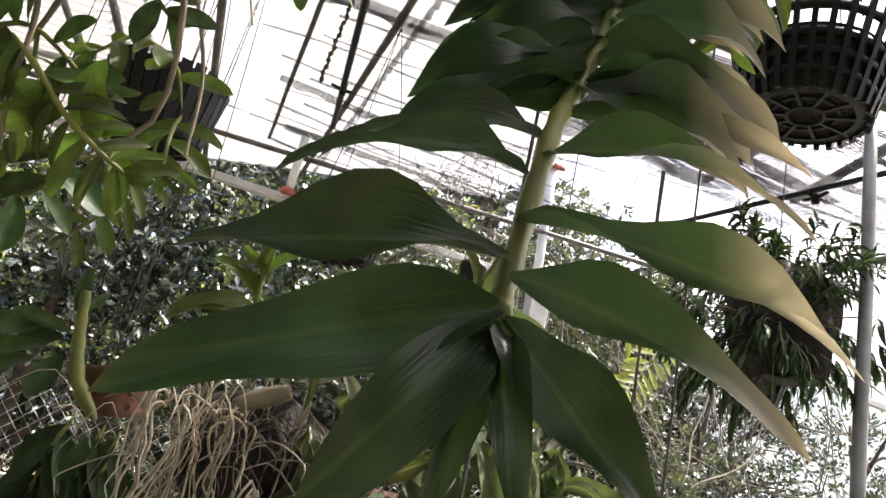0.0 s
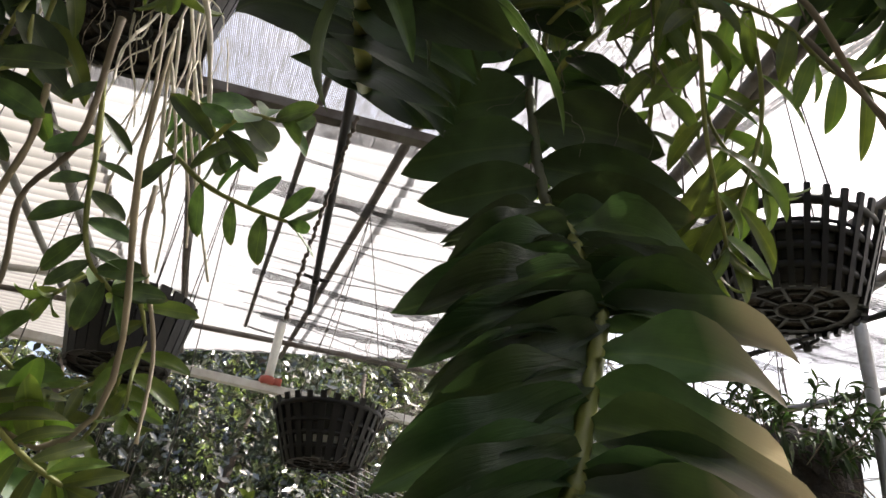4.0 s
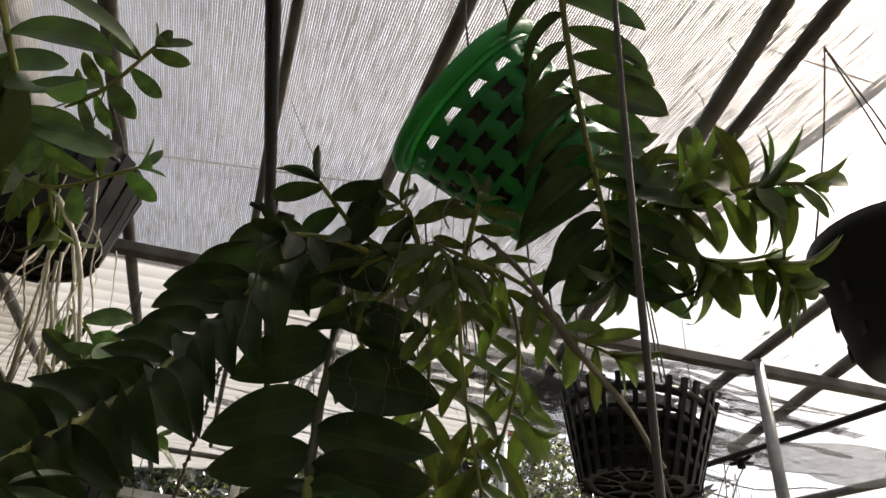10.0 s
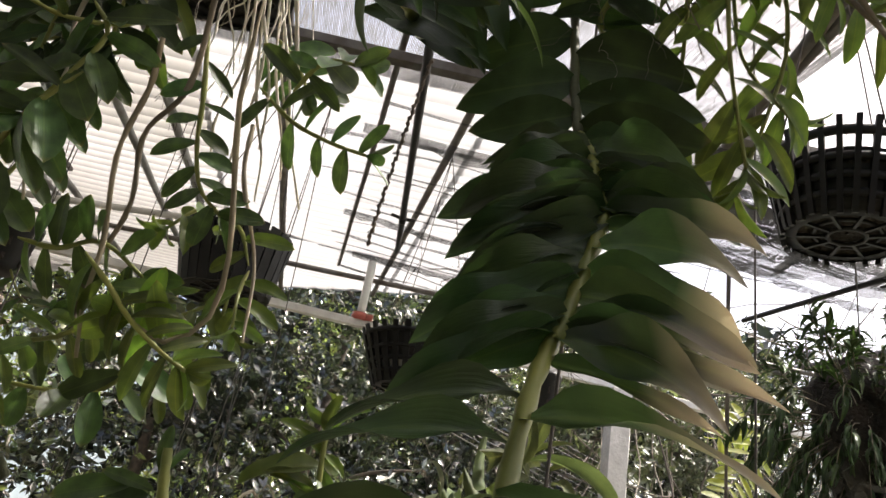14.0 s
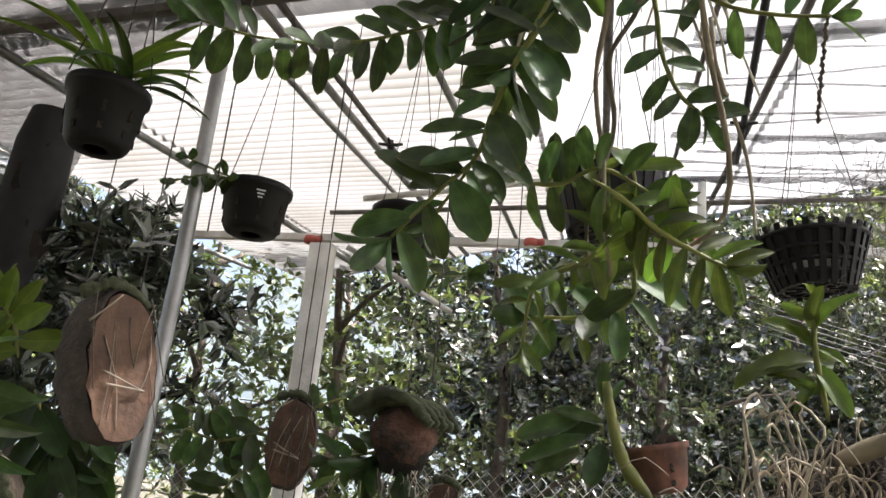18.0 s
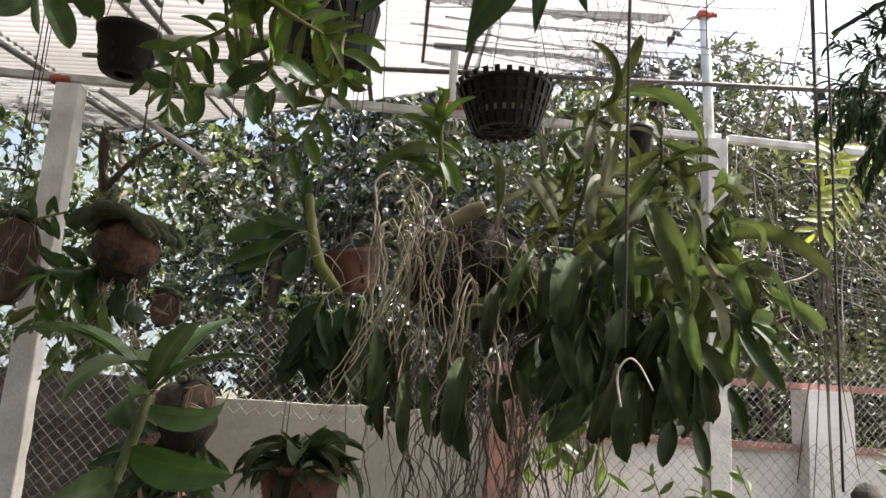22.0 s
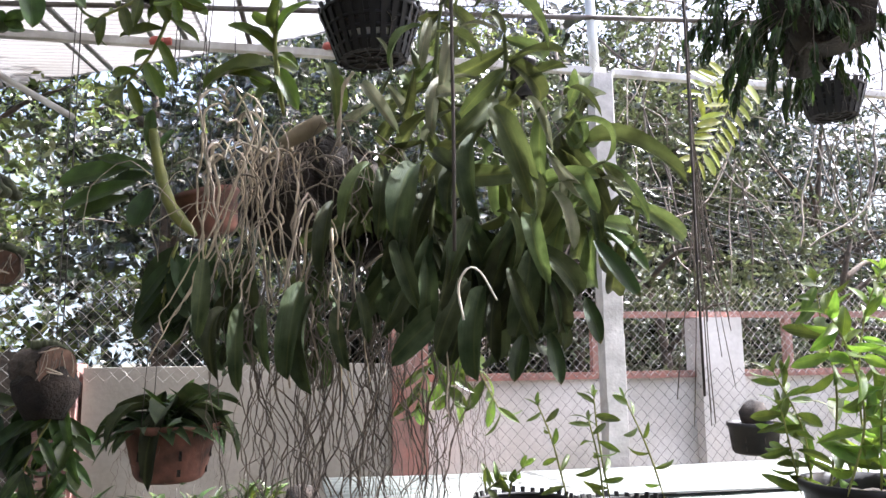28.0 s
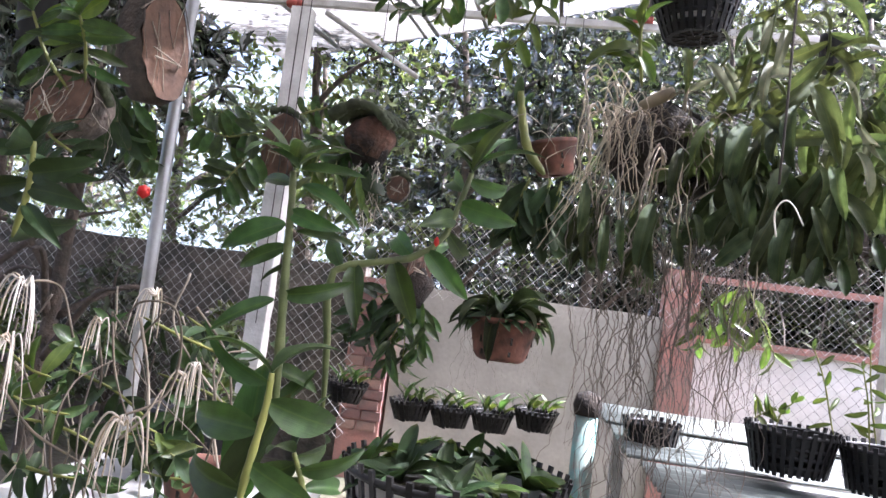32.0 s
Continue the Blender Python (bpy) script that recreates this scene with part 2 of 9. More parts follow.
shade_in_valleys(SHEET, 0.7)
# Greyer sheet with deeper bands in the valleys, for the left and near roof.
SHEET_GREY = material("grey_corrugated_sheet", (0.36, 0.355, 0.345), rough=0.5, second=(0.25, 0.24, 0.22), scale=1.2, fine=30, vary=0.18, bump=0.05, translucent=0.5)
shade_in_valleys(SHEET_GREY, 0.5)
NET = mesh_net("shade_net", (0.14, 0.14, 0.14), 0.0038, 0.8, 0.1)
# Lighter, more open copy: the sun's glow on the net is put into it.
NET_SUNWARD = mesh_net("sunward_shade_net", (0.42, 0.42, 0.42), 0.0038, 0.5, 0.06)
NET_LOOSE = mesh_net("torn_net", (0.05, 0.05, 0.05), 0.0042, 0.58, 0.34)
WIRE = material("rusty_wire", (0.1, 0.085, 0.075), rough=0.7, metal=0.3, second=(0.05, 0.045, 0.04), scale=30)
# Darker copy of the zinc wire: its silhouette on the bright wall, put into colour.
CHAIN_BACKLIT = material("backlit_wire", (0.13, 0.125, 0.12), rough=0.6, metal=0.3, second=(0.07, 0.06, 0.055), scale=10)
CHAIN = material("zinc_wire", (0.55, 0.55, 0.53), rough=0.45, metal=0.55, second=(0.25, 0.22, 0.19), scale=10)
BLACK_PLASTIC = material("black_plastic", (0.011, 0.0108, 0.011), rough=0.5, vary=0.4, second=(0.017, 0.016, 0.015), scale=18, bump=0.1, spec=0.25)
TERRACOTTA = material("terracotta", (0.26, 0.115, 0.08), rough=0.92, second=(0.085, 0.05, 0.04), scale=22, fine=50, bump=0.5, vary=0.4)
GREEN_PLASTIC = material("green_plastic", (0.03, 0.3, 0.075), rough=0.4, vary=0.2, translucent=0.35)
GROUND = material("bare_earth", (0.1, 0.08, 0.055), rough=0.95, second=(0.045, 0.05, 0.025), scale=0.8, fine=14, bump=0.8, dist=0.03)
HUSK = material("rotten_husk", (0.17, 0.085, 0.055), rough=0.95, second=(0.035, 0.026, 0.02), scale=18, fine=70, bump=1.0, dist=0.008)
WOOD = material("cut_wood", (0.23, 0.135, 0.09), rough=0.88, second=(0.085, 0.055, 0.04), scale=16, fine=60, bump=0.7, vary=0.5)
BARK = material("bark", (0.13, 0.1, 0.075), rough=0.95, second=(0.05, 0.042, 0.035), scale=20, fine=70, bump=1.0, dist=0.008)
MOSS = material("moss", (0.1, 0.12, 0.06), rough=0.95, second=(0.05, 0.055, 0.03), scale=25, fine=120, bump=0.9)
ROOT = material("aerial_root", (0.5, 0.44, 0.34), rough=0.8, second=(0.24, 0.2, 0.15), scale=9, fine=60, bump=0.3, obj=0.15)
ROOT_DARK = material("dry_root", (0.185, 0.155, 0.125), rough=0.9, second=(0.08, 0.066, 0.052), scale=14, bump=0.3, island=0.35)
ROOT_PALE = material("pale_root", (0.64, 0.56, 0.42), rough=0.8, second=(0.36, 0.29, 0.19), scale=9, bump=0.3)
ROOT_WHITE = material("white_root", (0.82, 0.78, 0.69), rough=0.75, second=(0.5, 0.44, 0.35), scale=9, bump=0.2)
LEAF = material("orchid_leaf", (0.066, 0.118, 0.034), rough=0.4, spec=0.45, vary=0.35, second=(0.03, 0.056, 0.017), scale=6, fine=70, bump=0.12, obj=0.4, translucent=0.3, vein=True)
# Darker copy of the orchid leaf: its backlit look is put into the colour.
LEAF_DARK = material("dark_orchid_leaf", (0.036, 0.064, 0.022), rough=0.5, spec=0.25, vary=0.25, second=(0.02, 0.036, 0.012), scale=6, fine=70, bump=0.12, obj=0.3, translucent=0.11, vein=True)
LEAF_LIGHT = material("fresh_leaf", (0.14, 0.22, 0.035), rough=0.42, vary=0.25, second=(0.085, 0.15, 0.025), scale=7, fine=70, bump=0.1, obj=0.3, translucent=0.4, vein=True)
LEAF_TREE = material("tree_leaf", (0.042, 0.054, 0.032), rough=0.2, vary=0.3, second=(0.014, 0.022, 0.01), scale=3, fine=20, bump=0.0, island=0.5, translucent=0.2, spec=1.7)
# Sky glints on the leaves are put into this raised, pale base colour.
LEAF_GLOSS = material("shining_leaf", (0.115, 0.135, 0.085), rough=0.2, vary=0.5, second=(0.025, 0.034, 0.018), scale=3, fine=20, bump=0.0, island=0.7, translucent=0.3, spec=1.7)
# Brighter copy of the tree leaf: sunlight is put into the colour.
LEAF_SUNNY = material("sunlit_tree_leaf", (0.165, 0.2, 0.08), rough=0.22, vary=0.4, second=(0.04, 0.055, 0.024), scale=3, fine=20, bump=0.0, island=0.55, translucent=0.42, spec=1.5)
# Near-black copy for the far wood: deep shade is put into the colour.
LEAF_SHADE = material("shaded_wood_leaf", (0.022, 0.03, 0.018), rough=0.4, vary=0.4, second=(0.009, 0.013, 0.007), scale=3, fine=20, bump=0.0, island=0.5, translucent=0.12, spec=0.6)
LEAF_VINE = material("vine_leaf", (0.1, 0.115, 0.065), rough=0.4, vary=0.3, second=(0.045, 0.055, 0.034), scale=3, fine=20, bump=0.0, island=0.5, translucent=0.25, spec=0.6)
GREEN_CANE = material("jointed_cane", (0.13, 0.155, 0.05), rough=0.55, second=(0.065, 0.085, 0.025), scale=30, bump=0.25)
STEM = material("green_cane", (0.25, 0.26, 0.06), rough=0.5, second=(0.13, 0.15, 0.035), scale=14, bump=0.15)
DARK_CANE = material("dark_cane", (0.07, 0.075, 0.03), rough=0.55, second=(0.035, 0.04, 0.018), scale=14, bump=0.2)
PALE_CANE = material("pale_cane", (0.32, 0.27, 0.18), rough=0.75, second=(0.17, 0.14, 0.09), scale=14, bump=0.3)
STEM_DRY = material("dry_cane", (0.21, 0.175, 0.125), rough=0.85, second=(0.085, 0.068, 0.05), scale=16, bump=0.4)
FIBRE = material("coir_fibre", (0.04, 0.03, 0.022), rough=1.0, second=(0.014, 0.012, 0.01), scale=20, fine=120, bump=1.0, dist=0.006)
TEAL = material("teal_paint", (0.14, 0.33, 0.3), rough=0.6, second=(0.2, 0.2, 0.17), scale=12)
GLASS_SHEET = material("pale_green_sheet", (0.17, 0.19, 0.17), rough=0.6, second=(0.085, 0.095, 0.085), scale=3, vary=0.15)
# Distance haze is put into the base colour as a blue-grey cast.
HILL = material("haze_tinted_hill", (0.075, 0.095, 0.1), rough=1.0, second=(0.045, 0.06, 0.065), scale=0.05, fine=0.6, bump=0.0)
FLOWER = material("red_petal", (0.6, 0.03, 0.02), rough=0.5, translucent=0.3)
LEAF_ARCH = material("arching_leaf", (0.045, 0.082, 0.03), rough=0.36, spec=0.62, vary=0.4, second=(0.02, 0.042, 0.016), scale=6, fine=70, bump=0.2, obj=0.35, translucent=0.3, vein=True)
LEAF_YELLOW = material("yellow_frond", (0.24, 0.27, 0.05), rough=0.5, vary=0.25, second=(0.16, 0.2, 0.035), scale=7, fine=70, bump=0.1, obj=0.2, translucent=0.4, vein=True)
LEAF_FRONT = material("deep_green_leaf", (0.05, 0.098, 0.026), rough=0.42, spec=0.4, vary=0.35, second=(0.026, 0.052, 0.014), scale=6, fine=70, bump=0.14, obj=0.4, translucent=0.3, vein=True)
LEAF_SLIM = material("slender_leaf", (0.1, 0.14, 0.03), rough=0.42, vary=0.25, second=(0.055, 0.09, 0.018), scale=7, fine=70, bump=0.1, obj=0.35, translucent=0.3, vein=True)
LEAF_BURNT = material("sun_bleached_leaf", (0.05, 0.086, 0.034), rough=0.4, spec=0.6, vary=0.3, second=(0.024, 0.046, 0.02), scale=6, fine=70, bump=0.12, obj=0.3, translucent=0.4, vein=True)
# Tips bleached tan, made paler still by sunlight put into the colour.
for q in LEAF_BURNT.node_tree.nodes:
    if q.type == "MAP_RANGE" and abs(q.inputs["From Min"].default_value - 0.9) < 0.01:
        q.inputs["From Min"].default_value, q.inputs["From Max"].default_value = 0.5, 0.98
    if q.type == "MIX_RGB" and abs(q.inputs[2].default_value[1] - 0.14) < 0.001:
        q.inputs[2].default_value = (0.72, 0.58, 0.57, 1)
    if q.type == "MATH" and q.operation == "MULTIPLY" and abs(q.inputs[1].default_value - 0.6) < 0.001:
        q.inputs[1].default_value = 0.9
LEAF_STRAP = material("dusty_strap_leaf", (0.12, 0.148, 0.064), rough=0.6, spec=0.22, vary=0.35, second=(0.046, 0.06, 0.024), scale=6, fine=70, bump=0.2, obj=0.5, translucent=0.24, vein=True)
# Darker copy: shade in the lower, inner clump is put into the colour.
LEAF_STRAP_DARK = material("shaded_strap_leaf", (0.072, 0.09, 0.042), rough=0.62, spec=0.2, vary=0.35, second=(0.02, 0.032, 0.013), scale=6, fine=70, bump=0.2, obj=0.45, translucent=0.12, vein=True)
PALE_TIP = material("sunburnt_leaf", (0.27, 0.27, 0.18), rough=0.6, second=(0.12, 0.145, 0.07), scale=12, translucent=0.3, vein=True)

# ---- builders ----
class Shape:
    """Gathers vertices and faces for one mesh."""

    def __init__(self):
        self.v, self.f, self.uv = [], [], None

    def add(self, verts, faces):
        k = len(self.v)
        self.v += [tuple(p) for p in verts]
        self.f += [tuple(k + i for i in f) for f in faces]
        return self

    def box(self, centre, size, turn=None):
        c, (a, b, d) = Vector(centre), (s / 2 for s in size)
        t = turn.to_3x3() if turn else Matrix.Identity(3)
        v = [c + t @ Vector((x * a, y * b, z * d)) for x in (-1, 1) for y in (-1, 1) for z in (-1, 1)]
        return self.add(v, [(0, 1, 3, 2), (4, 6, 7, 5), (0, 4, 5, 1), (2, 3, 7, 6), (0, 2, 6, 4), (1, 5, 7, 3)])

    def tube(self, path, radius, sides=6, cap=True):
        """A tube along path; radius: one number or one for each point."""
        pts = [Vector(p) for p in path]
        rad = radius if isinstance(radius, (list, tuple)) else [radius] * len(pts)
        v, f, side = [], [], None
        for i, p in enumerate(pts):
            along = (pts[min(i + 1, len(pts) - 1)] - pts[max(i - 1, 0)]).normalized()
            if side is None:
                side = along.orthogonal().normalized()
            side = (side - along * side.dot(along))
            side = side.normalized() if side.length > 1e-6 else along.orthogonal().normalized()
            up = along.cross(side)
            v += [p + rad[i] * (math.cos(2 * math.pi * k / sides) * side + math.sin(2 * math.pi * k / sides) * up) for k in range(sides)]
        for i in range(len(pts) - 1):
            for k in range(sides):
                a, b = i * sides + k, i * sides + (k + 1) % sides
                f.append((a, b, b + sides, a + sides))
        if cap:
            f += [tuple(range(sides - 1, -1, -1)), tuple(range(len(v) - sides, len(v)))]
        return self.add(v, f)

    def ring(self, centre, radius, thick, sides=28, tall=None, axis=None):
        """A hoop lying flat, of round or, with tall, of oblong section."""
        v, f = [], []
        m = 6
        for i in range(sides):
            a = 2 * math.pi * i / sides
            for k in range(m):
                b = 2 * math.pi * k / m
                r = radius + thick * math.cos(b)
                v.append(Vector(centre) + Vector((r * math.cos(a), r * math.sin(a), (tall or thick) * math.sin(b))))
        for i in range(sides):
            for k in range(m):
                a, b, c, d = i * m + k, i * m + (k + 1) % m, ((i + 1) % sides) * m + (k + 1) % m, ((i + 1) % sides) * m + k
                f.append((a, d, c, b))
        return self.add(v, f)

    def lathe(self, profile, sides=28, centre=(0, 0, 0)):
        v, f = [], []
        for r, z in profile:
            v += [Vector(centre) + Vector((r * math.cos(2 * math.pi * k / sides), r * math.sin(2 * math.pi * k / sides), z)) for k in range(sides)]
        for i in range(len(profile) - 1):
            for k in range(sides):
                a, b = i * sides + k, i * sides + (k + 1) % sides
                f.append((a, b, b + sides, a + sides))
        return self.add(v, f)

    def mesh(self, name, mat, smooth=True):
        me = bpy.data.meshes.new(name)
        me.from_pydata(self.v, [], self.f)
        me.materials.append(mat)
        if smooth:
            me.polygons.foreach_set("use_smooth", [True] * len(me.polygons))
        me.update()
        return me


def part(name, shape, mat, parent=None, label="", smooth=True, at=None):
    """One mesh object, under its thing or part."""
    ob = new(name, shape if isinstance(shape, bpy.types.Mesh) else shape.mesh(name, mat, smooth))
    if parent:
        ob.parent = parent
    if at is not None:
        ob.matrix_basis = at
    return tagged(ob, label)


def thing(name, label, category, at=None, shape=None, mat=None, group="", kind="", smooth=True):
    ob = new(name, shape.mesh(name, mat, smooth) if shape else None)
    if at is not None:
        ob.matrix_basis = at
    return tagged(ob, label, category, group, kind)


def along(points, steps):
    """Points of a smooth line through the given ones."""
    p = [Vector(q) for q in points]
    if len(p) == 2:
        p = [p[0], p[0].lerp(p[1], 0.5), p[1]]
    p = [2 * p[0] - p[1]] + p + [2 * p[-1] - p[-2]]
    out, n = [], len(p) - 3
    for k in range(steps + 1):
        x = min(k / steps * n, n - 1e-6)
        i, t = int(x), x - int(x)
        a, b, c, d = p[i:i + 4]
        out.append(0.5 * ((2 * b) + (c - a) * t + (2 * a - 5 * b + 4 * c - d) * t * t + (3 * b - a - 3 * c + d) * t ** 3))
    return out


def wobble(points, amount, seed, freq=7.0):
    return [p + amount * noise.noise_vector(p * freq + Vector((seed * 3.1, seed * 1.7, seed))) for p in points]


# ---- the shade house: beams, rafters, roof ----
ROOF_O, ROOF_B, ROOF_D = Vector((0, 1.404, 2.70)), Vector((0.970, 0.243, 0)), Vector((-0.326, 0.937, 0.123))
ROOF_N = ROOF_B.cross(ROOF_D).normalized()
POST_O, FENCE_U, FENCE_V = Vector((0.43, 3.73, 0)), Vector((0.938, 0.346, 0)), Vector((-0.346, 0.938, 0))


def roof(r, s, up=0.0):
    return ROOF_O + r * ROOF_B + s * ROOF_D + up * ROOF_N


def fence(u, v, z):
    return POST_O + u * FENCE_U + v * FENCE_V + Vector((0, 0, z))


def turned(origin, x_axis, z_axis=Vector((0, 0, 1))):
    """A pose with its x along x_axis."""
    x = x_axis.normalized()
    y = z_axis.cross(x).normalized()
    z = x.cross(y)
    m = Matrix((x, y, z)).transposed().to_4x4()
    m.translation = origin
    return m


def bar(name, a, b, size, mat, label, category="bar", square=False):
    a, b = Vector(a), Vector(b)
    s = Shape()
    if square:
        m = turned((a + b) / 2, b - a)
        length = (b - a).length
        s.box((0, 0, 0), (length, size, size * 0.9))
        ob = thing(name, label, category, m, s, mat, kind="structure", smooth=False)
        bev = ob.modifiers.new("edge", "BEVEL")
        bev.width, bev.segments = size * 0.08, 2
    else:
        n = max(3, int((b - a).length / 0.25))
        pts = wobble([(b - a) * (k / n) for k in range(n + 1)], 0.004, len(bpy.data.objects) % 97, 2.0)
        s.tube(pts, size / 2, 10)
        ob = thing(name, label, category, Matrix.Translation(a), s, mat, kind="structure")
    return ob


bar("beam", roof(-4.6, 0, -0.02), roof(3.2, 0, -0.02), 0.029, DARK_STEEL, "grey square steel beam carrying the rafters", square=True)
for r0, s0, r1, s1, w, m in ((-1.72, -3.4, -1.72, 3.6, 0.022, STEEL), (-1.61, -3.4, -1.61, 3.5, 0.03, STEEL), (-1.53, -3.4, -1.55, 1.5, 0.022, DARK_STEEL), (-1.2, -3.4, -1.2, 3.2, 0.027, STEEL),
                          (-0.66, -0.9, -0.67, 2.95, 0.028, DARK_STEEL), (-0.4, -3.2, -0.38, 2.1, 0.017, DARK_STEEL), (-0.18, -3.2, -0.15, 2.6, 0.024, DARK_STEEL),
                          (-0.26, -3.1, 0.62, 0.75, 0.028, DARK_STEEL), (0.02, -2.6, 0.44, -0.06, 0.024, DARK_STEEL), (0.75, -0.85, 1.12, 0.9, 0.03, DARK_STEEL), (0.85, -1.0, 1.42, 0.81, 0.034, DARK_STEEL),
                          (-2.6, -3.0, -2.6, 4.0, 0.036, STEEL), (2.1, -3.0, 2.1, 2.4, 0.036, DARK_STEEL), (-3.6, -3.0, -3.6, 4.6, 0.036, STEEL)):
    bar("rafter", roof(r0, s0, 0.02), roof(r1, s1, 0.02), w, m, "weathered round steel rafter under the roof", "rafter")
bar("purlin", roof(-2.15, 2.13, -0.02), roof(2.6, 2.1, -0.02), 0.026, DARK_STEEL, "thin dark steel pipe across the roof", "pipe")
bar("eave_bar", fence(-4.6, 0, 2.68), fence(-0.02, 0, 2.68), 0.04, WHITE_BAR, "whitish steel bar joining the concrete posts", square=True)
bar("eave_bar", fence(0.02, 0, 2.68), fence(3.4, 0.1, 2.66), 0.04, WHITE_BAR, "whitish steel bar joining the concrete posts", square=True)
bar("upper_bar", (-2.3, 2.55, 2.83), (-0.85, 3.16, 3.05), 0.03, WHITE_BAR, "pale steel bar under the roof edge")
bar("upper_bar", (-0.85, 3.16, 3.05), (0.33, 3.61, 3.30), 0.03, WHITE_BAR, "pale steel bar rising beyond the roof edge")
bar("prop", (-0.85, 3.16, 3.06), (-0.88, 3.25, 2.69), 0.04, PVC, "short white plastic pipe with red clips", "pipe")
bar("prop", (0.33, 3.61, 3.32), (0.36, 3.70, 2.66), 0.05, PVC, "white plastic pipe above the concrete post", "pipe")
bar("pole", (-1.575, 1.01, 0), (-1.57, 1.0, 2.72), 0.036, ZINC, "shiny galvanised steel pole", "pole")
bar("pole", (0.9, 1.62, 0), (0.9, 1.62, 2.70), 0.03, STEEL, "grey steel pole under the beam", "pole")
bar("brace", (-2.5, 2.72, 2.66), (-2.05, 3.05, 2.38), 0.03, WHITE_BAR, "slanted pale brace at the concrete post", "brace")
for p in ((-0.85, 3.15, 3.05), (-0.88, 3.24, 2.71), (0.33, 3.6, 3.3), (-1.6, 2.97, 2.68), (-2.62, 2.58, 2.66)):
    s = Shape()
    s.ring((0, 0, 0), 0.026, 0.012, 14, 0.02)
    s.box((0.04, 0, 0), (0.05, 0.018, 0.03))
    thing("pipe_clip", "faded red plastic clip on the roof bars", "clip", Matrix.Translation(p), s, RED_CLIP, group="red clips")


def sheet_edge(r):
    return 2.52 - 0.68 * r


# corrugated sheets, side by side across the roof
def corrugated(r0, r1, s0, name_label, s1=None):
    s = Shape()
    v, f = [], []
    nr, pitch = 9, 0.076
    ns = int(((s1 if s1 is not None else sheet_edge(r0)) - s0) / (pitch / 6))
    for i in range(nr + 1):
        r = r0 + (r1 - r0) * i / nr
        top = s1 if s1 is not None else sheet_edge(r)
        for k in range(ns + 1):
            x = s0 + (pitch / 6) * k
            x2 = min(x, top)
            v.append(roof(r, x2, 0.055 + 0.011 * math.sin(2 * math.pi * x / pitch) + 0.004 * math.sin(r * 2.1)))
    for i in range(nr):
        for k in range(ns):
            a = i * (ns + 1) + k
            f.append((a, a + 1, a + ns + 2, a + ns + 1))
    s.add(v, f)
    ob = thing("roof_sheet", name_label, "roof", None, s, SHEET_GREY if r0 < -1.5 or s1 is not None else SHEET, group="roof sheets", kind="structure")
    uv = [(i / nr, (s0 + (pitch / 6) * k) / pitch) for i in range(nr + 1) for k in range(ns + 1)]
    ob.data.uv_layers.new(name="waves").data.foreach_set("uv", [c for q in ob.data.loops for c in uv[q.vertex_index]])
    return ob


for k in range(5):
    a = -3.42 + k * 0.83
    corrugated(a, a + 0.85 if k < 4 else 0.72, 0.12, "translucent white corrugated plastic roof sheet, its valleys shaded in colour")

for k in range(3):
    a = -3.42 + k * 0.87
    corrugated(a, a + 0.89, -4.6, "translucent white corrugated plastic roof sheet above the net", 0.16)


def net_sheet(name, corner, u, v, nu, nv, mat, label, sag=0.02, seed=1, ragged=0.0):
    """A net hung over the frame, with folds; its threads follow u and v."""
    rng = random.Random(seed)
    vs, fs, uvs = [], [], []
    edge = [rng.uniform(-1, 1) * ragged for _ in range(nu + 1)]
    for i in range(nu + 1):
        for j in range(nv + 1):
            x, y = i / nu, j / nv + (edge[i] if j == nv else 0)
            p = corner + u * x + v * y
            p = p + ROOF_N * sag * noise.noise(p * 1.6 + Vector((seed, 0, 0)))
            vs.append(p)
            uvs.append((x * u.length, y * v.length))
    for i in range(nu):
        for j in range(nv):
            a = i * (nv + 1) + j
            fs.append((a, a + nv + 1, a + nv + 2, a + 1))
    s = Shape().add(vs, fs)
    ob = thing(name, label, "net", None, s, mat, kind="structure")
    layer = ob.data.uv_layers.new(name="threads")
    layer.data.foreach_set("uv", [c for l in ob.data.loops for c in uvs[l.vertex_index]])
    return ob


net_sheet("shade_net", roof(-4.8, -6.4, 0.03), ROOF_B * 5.25, ROOF_D * 6.6, 40, 36, NET, "grey woven shade net stretched under the roof", 0.03, 1)
net_sheet("shade_net", roof(0.43, -6.4, 0.033), ROOF_B * 4.4, ROOF_D * 6.75, 30, 36, NET_SUNWARD, "shade net towards the sun, its glow put into a lighter, more open weave", 0.03, 1)
side_net = net_sheet("shade_net", roof(-3.75, 0.16, 0.028), ROOF_B * 1.9, ROOF_D * 1.5, 24, 12, NET, "grey shade net sagging beside the roof", 0.05, 4)
for v in side_net.data.vertices:
    r_, s_ = (v.co - ROOF_O).dot(ROOF_B), (v.co - ROOF_O).dot(ROOF_D)
    v.co -= ROOF_D * max(0.0, s_ - 0.18) * min(1.0, max(0.0, (r_ + 3.75) / 1.9))

